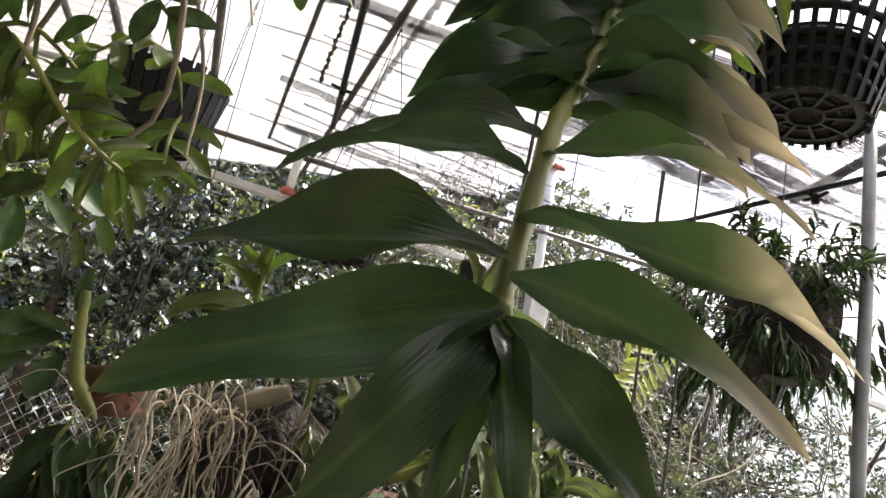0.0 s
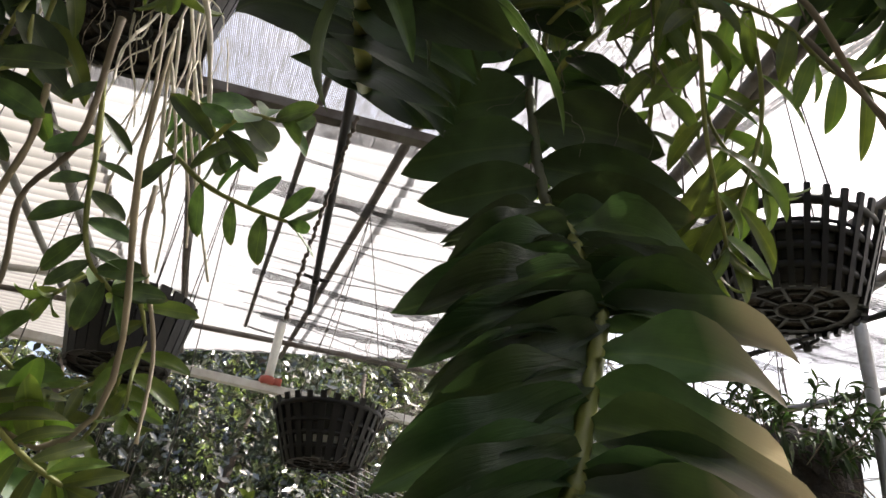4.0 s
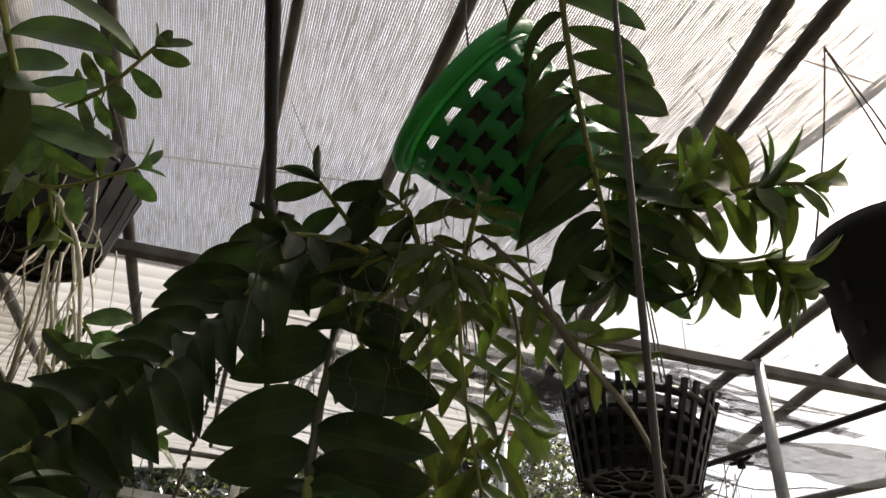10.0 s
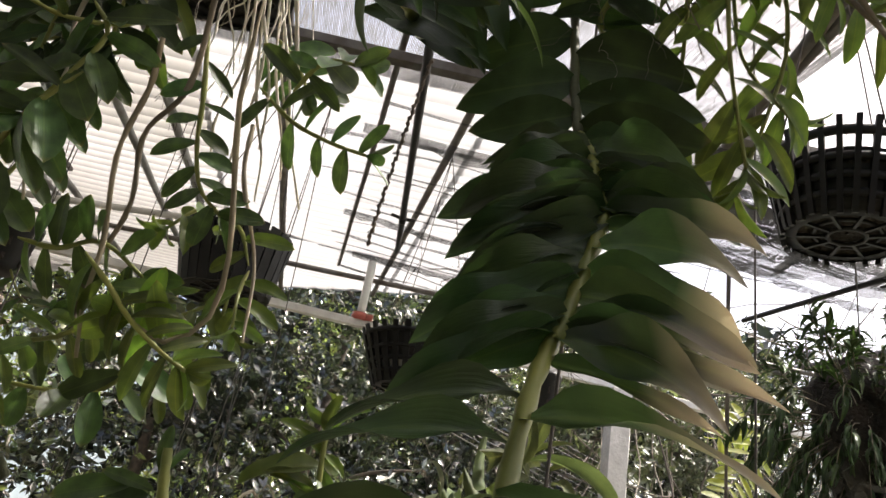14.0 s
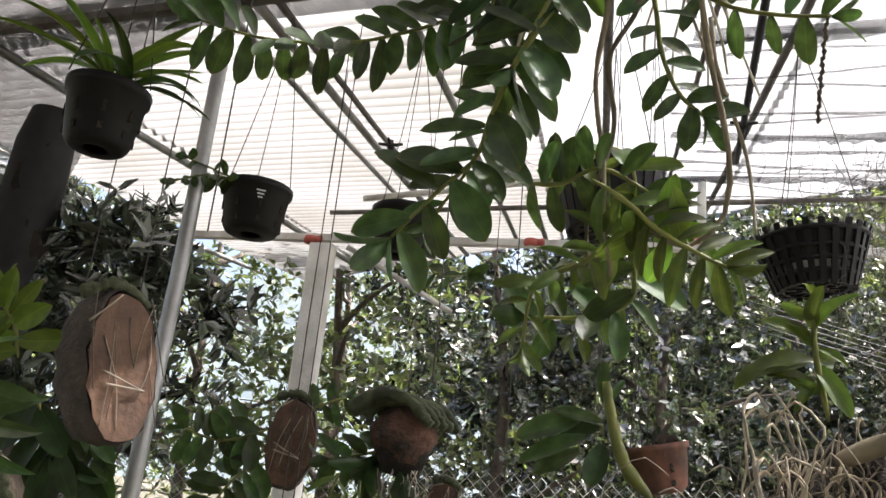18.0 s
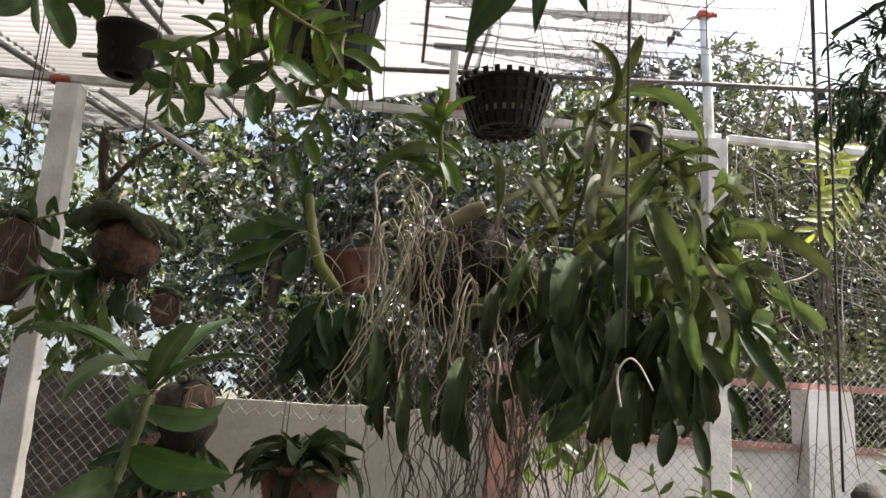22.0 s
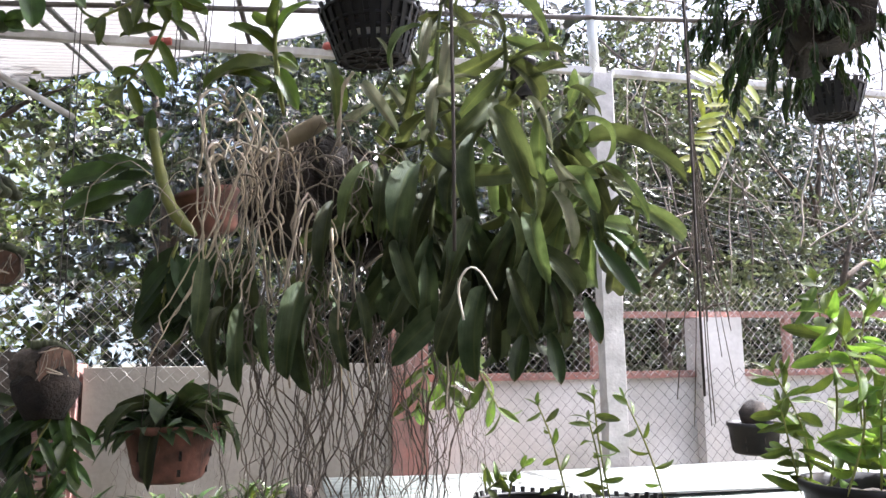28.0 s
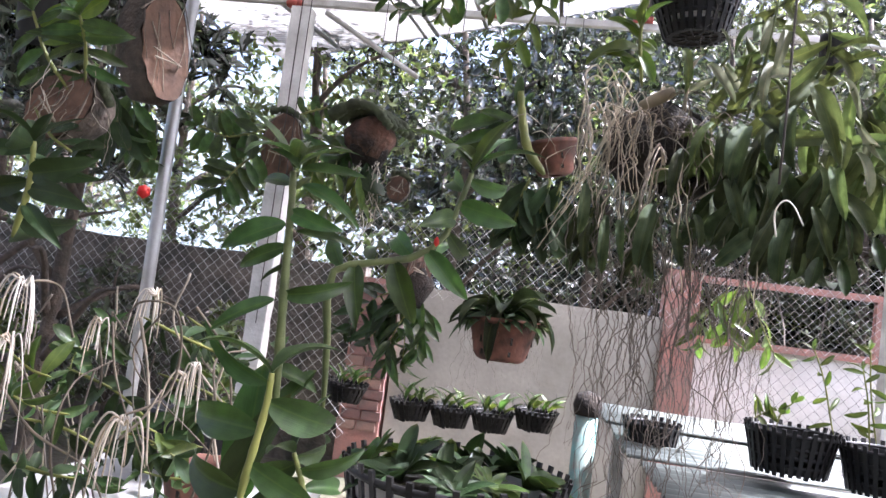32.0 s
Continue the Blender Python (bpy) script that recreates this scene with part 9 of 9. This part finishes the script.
stick("dry_cane", [(-1.026, 0.343, 0.889), (-0.973, 0.38, 0.801), (-1.032, 0.362, 0.64)], 0.0014, ROOT, SPR, (-0.669, 0.216, 0.995), 294)
stick("dry_cane", [(-0.793, 0.262, 0.968), (-0.807, 0.262, 0.884), (-0.805, 0.275, 0.753)], 0.0019, ROOT_DARK, SPR, (-0.669, 0.216, 0.995), 295)
stick("dry_cane", [(-0.798, 0.415, 1.053), (-0.767, 0.44, 0.965), (-0.731, 0.472, 0.821)], 0.0017, ROOT, SPR, (-0.669, 0.216, 0.995), 296)
stick("dry_cane", [(-0.875, 0.551, 0.973), (-0.817, 0.591, 0.877), (-0.851, 0.587, 0.705)], 0.0019, ROOT, SPR, (-0.669, 0.216, 0.995), 297)
stick("dry_cane", [(-1.123, 0.352, 1.008), (-1.138, 0.352, 0.906), (-1.169, 0.35, 0.742)], 0.0021, STEM_DRY, SPR, (-0.669, 0.216, 0.995), 298)
stick("dry_cane", [(-1.009, 0.28, 0.934), (-0.986, 0.3, 0.847), (-1.002, 0.304, 0.699)], 0.002, ROOT_DARK, SPR, (-0.669, 0.216, 0.995), 299)
stick("dry_cane", [(-0.806, 0.192, 0.929), (-0.793, 0.205, 0.853), (-0.776, 0.225, 0.731)], 0.0014, ROOT_DARK, SPR, (-0.669, 0.216, 0.995), 300)
stick("dry_cane", [(-1.181, 0.395, 0.921), (-1.121, 0.437, 0.826), (-1.216, 0.401, 0.645)], 0.0024, ROOT, SPR, (-0.669, 0.216, 0.995), 301)
stick("dry_cane", [(-0.801, 0.181, 1.069), (-0.833, 0.171, 0.987), (-0.79, 0.205, 0.869)], 0.0017, ROOT_DARK, SPR, (-0.669, 0.216, 0.995), 302)
stick("dry_cane", [(-1.117, 0.282, 1.039), (-1.123, 0.288, 0.943), (-1.121, 0.302, 0.79)], 0.0024, STEM_DRY, SPR, (-0.669, 0.216, 0.995), 303)
stick("dry_cane", [(-0.733, 0.406, 0.993), (-0.682, 0.44, 0.911), (-0.708, 0.439, 0.763)], 0.0016, STEM_DRY, SPR, (-0.669, 0.216, 0.995), 304)
stick("dry_cane", [(-0.872, 0.344, 1.042), (-0.822, 0.378, 0.959), (-0.809, 0.398, 0.816)], 0.0017, ROOT_DARK, SPR, (-0.669, 0.216, 0.995), 305)
stick("dry_cane", [(-0.673, 0.225, 1.054), (-0.66, 0.239, 0.98), (-0.65, 0.254, 0.86)], 0.0024, ROOT, SPR, (-0.669, 0.216, 0.995), 306)
stick("dry_cane", [(-0.965, 0.455, 1.035), (-1.01, 0.44, 0.927), (-1.007, 0.455, 0.765)], 0.0019, ROOT_DARK, SPR, (-0.669, 0.216, 0.995), 307)
stick("dry_cane", [(-0.988, 0.433, 1.037), (-0.974, 0.45, 0.938), (-0.979, 0.461, 0.776)], 0.0025, STEM_DRY, SPR, (-0.669, 0.216, 0.995), 308)
stick("dry_cane", [(-0.876, 0.249, 0.919), (-0.829, 0.281, 0.842), (-0.805, 0.306, 0.711)], 0.002, STEM_DRY, SPR, (-0.669, 0.216, 0.995), 309)
stick("dry_cane", [(-0.681, 0.275, 1.068), (-0.715, 0.264, 0.983), (-0.609, 0.331, 0.871)], 0.0016, STEM_DRY, SPR, (-0.669, 0.216, 0.995), 310)
stick("dry_cane", [(-1.066, 0.276, 1.081), (-1.013, 0.312, 0.995), (-1.085, 0.288, 0.835)], 0.0013, ROOT, SPR, (-0.669, 0.216, 0.995), 311)
stick("dry_cane", [(-0.753, 0.376, 1.122), (-0.768, 0.376, 1.031), (-0.674, 0.438, 0.902)], 0.0022, ROOT, SPR, (-0.669, 0.216, 0.995), 312)
stick("dry_cane", [(-0.94, 0.389, 0.93), (-0.955, 0.39, 0.833), (-0.922, 0.42, 0.684)], 0.0025, ROOT_DARK, SPR, (-0.669, 0.216, 0.995), 313)

# ---- benches, tables and pots below ----
place = Matrix.Translation((0.049, 2.007, 0.773))
slat_basket("black slatted basket of upright seedlings on the bench", place, 0.125, 0.1, 0.115, 30)
place = Matrix.Translation((0.301, 2.014, 0.763))
slat_basket("black slatted basket of upright seedlings on the bench", place, 0.125, 0.1, 0.115, 30)
place = Matrix.Translation((-0.41, 2.273, 0.705))
slat_basket("black slatted basket of dry roots on the bench", place, 0.095, 0.08, 0.1, 22)
# small baskets hooked on the fence in a row, and one by the pillar
for k, (x, y, z, label) in enumerate(((-1.699, 2.838, 0.538, "small black slatted basket hooked on the fence in a row"), (-1.512, 2.907, 0.534, "small black slatted basket hooked on the fence in a row"),
                                      (-1.323, 2.977, 0.539, "small black slatted basket hooked on the fence in a row"), (-1.127, 3.049, 0.575, "small black slatted basket hooked on the fence in a row"),
                                      (-2.025, 2.718, 0.58, "small black slatted basket by the pillar"))):
    place = Matrix.Translation((x, y, z + 0.015)) @ Euler((0.04, 0.03 * (k - 2), 0.35)).to_matrix().to_4x4()
    slat_basket(label, place, 0.103, 0.076, 0.08, 24, rows=2, low=0.05, narrow=0.6)
    for q in (-0.09, 0.09):
        wire([(x + q, y + 0.035 * q / 0.09 + 0.02, z + 0.092), (x + q * 0.9, y + 0.06, z + 0.15), (x + q * 0.8 - 0.01, y + 0.1, z + 0.2)], 0.0014)
    for q in range(2):
        seedling((x + 0.07 * (q - 0.5), y + 0.025 * (q - 0.5), z + 0.095), 313 + 7 * k + q)
place = Matrix.Translation((-0.452, 0.805, 0.658))
slat_basket("wide black slatted basket crowded with young plants", place, 0.205, 0.17, 0.16, 34, narrow=0.3, solid=0.42, liner=True)
BIG = thing("orchid", "crowd of young green plants in a wide basket", "orchid", Matrix.Translation((-0.452, 0.804, 0.826)))
for k in range(13):
    rng = random.Random(400 + k)
    a, q = 2.4 * k, 0.155 * math.sqrt((k + 0.5) / 13)
    p = Vector((q * math.cos(a), q * math.sin(a), -0.02))
    fan(BIG, p, p * 2.5 + Vector((0, 0, 0.6)), 12, rng.uniform(0.07, 0.11), (OVAL, SLIM, POINTED_DARK, OVAL_DARK)[k % 4], 400 + k, 0.85, 0.12)
SEED = thing("orchid", "slender upright seedlings with small alternate leaves", "orchid", Matrix.Translation((0.049, 2.007, 0.888)))
cane(SEED, (0.049, 2.007, 0.888), [(0.159, 2.01, 0.899), (0.127, 1.989, 1.03), (0.091, 1.969, 1.132)], (0.98, 0.22, 0.04), SLIM, 7, 0.075, 0.055, seed=318, toward=(0.22, -0.97, -0.11), thick=0.003, hang=-0.1, crown=3, jitter=0.6, swirl=1.5)
cane(SEED, (0.049, 2.007, 0.888), [(0.251, 2.003, 0.879), (0.237, 1.985, 1.009), (0.218, 1.971, 1.096)], (0.98, 0.22, 0.04), SLIM, 7, 0.075, 0.055, seed=319, toward=(0.22, -0.97, -0.11), thick=0.003, hang=-0.1, crown=3, jitter=0.6, swirl=1.5)
cane(SEED, (0.049, 2.007, 0.888), [(0.265, 2.004, 0.894), (0.241, 1.993, 1.038), (0.232, 1.989, 1.154)], (0.98, 0.22, 0.04), SLIM, 7, 0.075, 0.055, seed=320, toward=(0.22, -0.97, -0.11), thick=0.003, hang=-0.1, crown=3, jitter=0.6, swirl=1.5)
cane(SEED, (0.049, 2.007, 0.888), [(0.401, 2.034, 0.9), (0.356, 2.019, 1.043), (0.312, 2.007, 1.15)], (0.98, 0.22, 0.04), SLIM, 7, 0.075, 0.055, seed=321, toward=(0.22, -0.97, -0.11), thick=0.003, hang=-0.1, crown=3, jitter=0.6, swirl=1.5)
cane(SEED, (0.049, 2.007, 0.888), [(0.002, 2.047, 0.896), (0.016, 2.045, 0.943), (0.046, 2.048, 0.974)], (0.98, 0.22, 0.04), SLIM, 7, 0.075, 0.055, seed=322, toward=(0.22, -0.97, -0.11), thick=0.003, hang=-0.1, crown=3, jitter=0.6, swirl=1.5)
cane(SEED, (0.049, 2.007, 0.888), [(-0.058, 2.032, 0.909), (-0.021, 2.037, 0.941)], (0.98, 0.22, 0.04), SLIM, 7, 0.075, 0.055, seed=323, toward=(0.22, -0.97, -0.11), thick=0.003, hang=-0.1, crown=3, jitter=0.6, swirl=1.5)
place = Matrix.Translation((-0.76, 0.471, 0.724))
pot("terracotta pot on a low white sheet", place, 0.062, 0.045, 0.09, TERRACOTTA, "clay pots", 4)
place = Matrix.Translation((-1.029, 0.722, 0.715))
pot("wide black pot with strap leaves", place, 0.11, 0.09, 0.13, BLACK_PLASTIC, "black plastic pots")
place = Matrix.Translation((1.083, 4.042, 0.765))
pot("black pot with a grey husk on the bench end", place, 0.125, 0.106, 0.156, BLACK_PLASTIC, "black plastic pots")
husk("round grey husk in a black pot", (1.083, 4.042, 0.952), 0.069, 0.075)

# ---- plants at the open side ----
RGT = thing("shrub", "leafy light-green shrub at the open side", "shrub", Matrix.Translation((0.757, 1.862, 0.952)))
cane(RGT, (0.757, 1.862, 0.952), [(0.744, 1.862, 0.939), (0.765, 1.832, 1.166), (0.733, 1.801, 1.343), (0.723, 1.789, 1.419)], (0.99, 0.16, -0.01), SLIM, 27, 0.099, 0.081, seed=324, toward=(0.16, -0.98, -0.14), thick=0.003, hang=0.2, jitter=0.8, swirl=3.0)
cane(RGT, (0.757, 1.862, 0.952), [(0.746, 1.757, 0.958), (0.787, 1.739, 1.124), (0.756, 1.714, 1.267), (0.723, 1.698, 1.338)], (0.99, 0.16, -0.01), FRESH_SLIM, 27, 0.099, 0.081, seed=325, toward=(0.16, -0.98, -0.14), thick=0.003, hang=0.2, jitter=0.8, swirl=3.0)
cane(RGT, (0.757, 1.862, 0.952), [(0.817, 1.768, 0.957), (0.823, 1.742, 1.147), (0.864, 1.728, 1.289)], (0.99, 0.16, -0.01), FRESH_SLIM, 24, 0.099, 0.081, seed=326, toward=(0.16, -0.98, -0.14), thick=0.003, hang=0.2, jitter=0.8, swirl=3.0)
cane(RGT, (0.757, 1.862, 0.952), [(0.738, 1.966, 0.921), (0.717, 1.939, 1.081), (0.655, 1.91, 1.216)], (0.99, 0.16, -0.01), SLIM, 24, 0.089, 0.071, seed=327, toward=(0.16, -0.98, -0.14), thick=0.003, hang=0.2, jitter=0.8, swirl=3.0)
cane(RGT, (0.757, 1.862, 0.952), [(0.911, 2.098, 0.9), (0.892, 2.058, 1.154), (0.912, 2.033, 1.351), (0.958, 2.024, 1.464)], (0.99, 0.16, -0.01), FRESH_SLIM, 27, 0.089, 0.071, seed=328, toward=(0.16, -0.98, -0.14), thick=0.003, hang=0.2, jitter=0.8, swirl=3.0)
cane(RGT, (0.757, 1.862, 0.952), [(0.933, 1.892, 0.937), (0.928, 1.858, 1.164), (0.974, 1.833, 1.391)], (0.99, 0.16, -0.01), FRESH_SLIM, 27, 0.099, 0.081, seed=329, toward=(0.16, -0.98, -0.14), thick=0.003, hang=0.2, jitter=0.8, swirl=3.0)
cane(RGT, (0.757, 1.862, 0.952), [(0.712, 1.961, 0.921), (0.689, 1.942, 1.028), (0.666, 1.923, 1.135)], (0.99, 0.16, -0.01), SLIM, 18, 0.089, 0.071, seed=330, toward=(0.16, -0.98, -0.14), thick=0.003, hang=0.2, jitter=0.8, swirl=3.0)
place = Matrix.Translation((0.831, 1.879, 0.793))
pot("black pot of leafy shrub stems", place, 0.14, 0.11, 0.18, BLACK_PLASTIC, "black plastic pots")
FRN = thing("fern", "yellow-green pinnate frond hanging from the eave", "fern", Matrix.Translation((1.043, 3.579, 2.515)))
cane(FRN, (1.043, 3.579, 2.515), [(1.054, 3.52, 2.575), (0.944, 3.469, 2.386), (0.868, 3.451, 2.238), (0.78, 3.426, 2.115)], (0.97, 0.23, 0.05), FERN, 22, 0.13, 0.1, seed=331, toward=(0.24, -0.96, -0.14), thick=0.003, hang=0.3, crown=1, jitter=0.1, swirl=0.2)
cane(FRN, (1.043, 3.579, 2.515), [(0.966, 3.552, 2.563), (0.89, 3.54, 2.519), (0.815, 3.531, 2.45)], (0.97, 0.23, 0.05), FERN, 10, 0.13, 0.1, seed=332, toward=(0.24, -0.96, -0.14), thick=0.003, hang=0.3, crown=1, jitter=0.1, swirl=0.2)
tuft("wiry grass-leaved epiphyte on a hanging mossy ball", (0.77, 1.78, 2.11), 0.29, 2320, 0.05)
HNG = thing("orchid", "yellow-green leaves hanging by dry stems behind the clump", "orchid", Matrix.Translation((-0.14, 2.225, 1.332)))
cane(HNG, (-0.14, 2.225, 1.332), [(-0.14, 2.225, 1.332), (-0.087, 2.25, 1.214), (-0.034, 2.275, 1.096)], (0.98, 0.22, 0.04), SLIM, 8, 0.12, 0.1, seed=333, toward=(0.22, -0.97, -0.11), thick=0.003, hang=0.8, jitter=0.5, swirl=1.3, crown=2)
cane(HNG, (-0.14, 2.225, 1.332), [(-0.157, 2.221, 1.331), (-0.188, 2.228, 1.209), (-0.169, 2.241, 1.125)], (0.98, 0.22, 0.04), SLIM, 8, 0.12, 0.1, seed=334, toward=(0.22, -0.97, -0.11), thick=0.003, hang=0.8, jitter=0.5, swirl=1.3, crown=2)
cane(HNG, (-0.14, 2.225, 1.332), [(-0.19, 2.216, 1.312), (-0.255, 2.213, 1.206), (-0.27, 2.219, 1.12)], (0.98, 0.22, 0.04), SLIM, 8, 0.12, 0.1, seed=335, toward=(0.22, -0.97, -0.11), thick=0.003, hang=0.8, jitter=0.5, swirl=1.3, crown=2)
for k in range(30):
    rng = random.Random(5200 + k)
    hang_root(HNG, THIN_ROOTS, (rng.uniform(-0.08, 0.08), rng.uniform(-0.06, 0.06), rng.uniform(-0.1, 0.1)), rng.uniform(0.25, 0.5), rng, 0.9, 0.1)
wire([(-0.14, 2.225, 1.332), (-0.16, 2.112, 2.325)], 0.0014)
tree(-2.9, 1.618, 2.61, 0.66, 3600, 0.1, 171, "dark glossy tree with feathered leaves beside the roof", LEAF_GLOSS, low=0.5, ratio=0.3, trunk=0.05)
place = Matrix.Translation((1.164, 2.845, 2.116))
slat_basket("black slatted basket hanging beyond the epiphyte", place, 0.11, 0.08, 0.1, 22, low=0.05, narrow=0.6)
hangers(place, 0.11, 0.1, (1.187, 2.711, 2.815))
strands("bundle of dry hanging stems", (0.53, 2.08, 2.6), 16, 1.55, 0.07)

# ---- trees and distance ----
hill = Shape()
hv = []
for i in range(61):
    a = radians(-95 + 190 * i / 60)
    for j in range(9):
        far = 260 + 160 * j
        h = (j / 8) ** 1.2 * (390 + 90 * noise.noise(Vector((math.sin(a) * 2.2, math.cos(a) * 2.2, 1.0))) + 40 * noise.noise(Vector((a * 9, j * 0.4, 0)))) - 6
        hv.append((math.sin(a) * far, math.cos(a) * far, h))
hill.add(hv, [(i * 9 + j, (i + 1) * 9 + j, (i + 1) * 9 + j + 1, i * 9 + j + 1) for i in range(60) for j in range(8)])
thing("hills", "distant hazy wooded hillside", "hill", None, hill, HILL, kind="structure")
for k, (u, v, h, sp, n, l, lab) in enumerate((
        (-6.6, 2.2, 4.2, 1.2, 2850, 0.09, "dense dark glossy-leaved tree behind the wall"),
        (-5.2, 2.6, 4.6, 1.2, 3230, 0.09, "dense dark glossy-leaved tree behind the wall"),
        (-3.9, 2.4, 5.2, 1.2, 7200, 0.086, "dense dark glossy-leaved tree behind the wall"),
        (-2.6, 2.6, 5.2, 1.2, 9000, 0.086, "dark tree with shining leaves behind the wall"),
        (-1.4, 2.5, 5.0, 1.1, 11000, 0.086, "dark tree with shining leaves behind the wall"),
        (-0.3, 3.0, 4.6, 1.0, 12350, 0.072, "thin tree hung with creepers behind the wall"),
        (0.9, 3.0, 5.0, 1.1, 16000, 0.07, "light green straggling tree beyond the white wall"),
        (2.1, 3.4, 4.9, 1.2, 16000, 0.07, "light green straggling tree beyond the white wall"),
        (3.6, 3.4, 4.2, 1.2, 8000, 0.06, "light green straggling tree beyond the white wall"),
        (5.2, 2.6, 3.8, 1.3, 7000, 0.06, "leafy tree at the garden's edge"),
        (-4.6, 4.6, 6.0, 1.6, 5700, 0.086, "tall dark tree farther behind the wall"),
        (-2.0, 4.8, 6.0, 1.6, 13300, 0.086, "tall dark tree farther behind the wall"),
        (0.4, 5.2, 6.0, 1.5, 17100, 0.086, "tall dark tree farther behind the wall"),
        (-7.4, 4.6, 5.0, 1.7, 4180, 0.086, "tall tree farther behind the wall"),
        (1.6, 4.3, 5.6, 1.2, 19000, 0.086, "dark tree tangled with dry creepers"),
        (1.3, 2.1, 2.5, 0.9, 6000, 0.06, "low tangled bush beyond the white wall"),
        (2.9, 2.3, 2.6, 0.9, 6000, 0.06, "low tangled bush beyond the white wall"),
        (3.3, 4.4, 5.5, 1.2, 19000, 0.086, "dark tree tangled with dry creepers"),
        (5.0, 4.4, 4.6, 1.3, 15200, 0.086, "dark tree tangled with dry creepers"))):
    p = fence(u, v, 0)
    # leaf colour carries the light here: sunlit copy to the left and far back
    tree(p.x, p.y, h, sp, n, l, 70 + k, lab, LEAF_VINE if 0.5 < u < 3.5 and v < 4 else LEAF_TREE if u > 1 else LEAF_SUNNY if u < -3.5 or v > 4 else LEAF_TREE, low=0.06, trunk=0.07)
for k, (x, y, h, sp) in enumerate(((-4.3, 2.1, 3.3, 0.9), (-5.2, 3.1, 4.0, 1.1), (-5.6, 1.6, 3.8, 1.1))):
    # glints and sunlight on these shaded trees come from their leaf colours
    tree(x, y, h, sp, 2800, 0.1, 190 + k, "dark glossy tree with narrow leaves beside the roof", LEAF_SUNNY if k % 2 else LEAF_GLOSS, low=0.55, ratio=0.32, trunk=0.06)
for k, (u, v, h, sp) in enumerate(((-5.9, 0.45, 1.15, 0.5), (-5.0, 0.5, 1.0, 0.45), (-4.3, 0.45, 1.25, 0.42), (-3.6, 0.5, 0.95, 0.36))):
    p = fence(u, v, 0)
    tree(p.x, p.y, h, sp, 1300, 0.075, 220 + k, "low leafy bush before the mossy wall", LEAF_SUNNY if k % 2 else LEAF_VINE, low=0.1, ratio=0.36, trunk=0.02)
# wood that closes the view behind the trees, its shade put into the colour
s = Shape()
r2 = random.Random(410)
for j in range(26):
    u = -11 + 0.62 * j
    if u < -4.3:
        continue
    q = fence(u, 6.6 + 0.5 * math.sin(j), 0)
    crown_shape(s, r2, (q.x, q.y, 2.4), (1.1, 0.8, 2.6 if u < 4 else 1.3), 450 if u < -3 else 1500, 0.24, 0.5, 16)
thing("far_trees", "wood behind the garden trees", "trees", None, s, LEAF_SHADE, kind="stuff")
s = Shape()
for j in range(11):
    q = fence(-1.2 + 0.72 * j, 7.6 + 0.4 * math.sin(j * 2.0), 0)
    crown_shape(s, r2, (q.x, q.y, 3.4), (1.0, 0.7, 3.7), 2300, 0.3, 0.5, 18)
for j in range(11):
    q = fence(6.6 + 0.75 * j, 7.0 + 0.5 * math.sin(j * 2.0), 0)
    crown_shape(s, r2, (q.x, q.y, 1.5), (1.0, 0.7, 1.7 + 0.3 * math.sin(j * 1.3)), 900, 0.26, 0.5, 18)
thing("far_trees", "dense wood beyond the open side, shaded in its leaf colour", "trees", None, s, LEAF_SHADE, kind="stuff")
# dead creepers hanging through the trees at the open side
s = Shape()
r3 = random.Random(415)
for k in range(170):
    p = fence(r3.uniform(-0.2, 4.4), r3.uniform(1.7, 3.2), r3.uniform(2.2, 4.8))
    e = p + Vector((r3.gauss(0, 0.5), r3.gauss(0, 0.4), -r3.uniform(0.6, 2.2)))
    if k % 3 == 0:
        e = p + Vector((r3.gauss(0, 1.1), r3.gauss(0, 0.3), r3.uniform(-0.6, 0.3)))
    s.tube(wobble(along([p, p.lerp(e, 0.5) + Vector((r3.gauss(0, 0.1), 0, -0.15)), e], 12), 0.05, k, 2.5), r3.uniform(0.003, 0.009), 4, cap=False)
thing("creepers", "dry brown creeper stems hanging through the trees", "creepers", None, s, ROOT_DARK, kind="stuff")
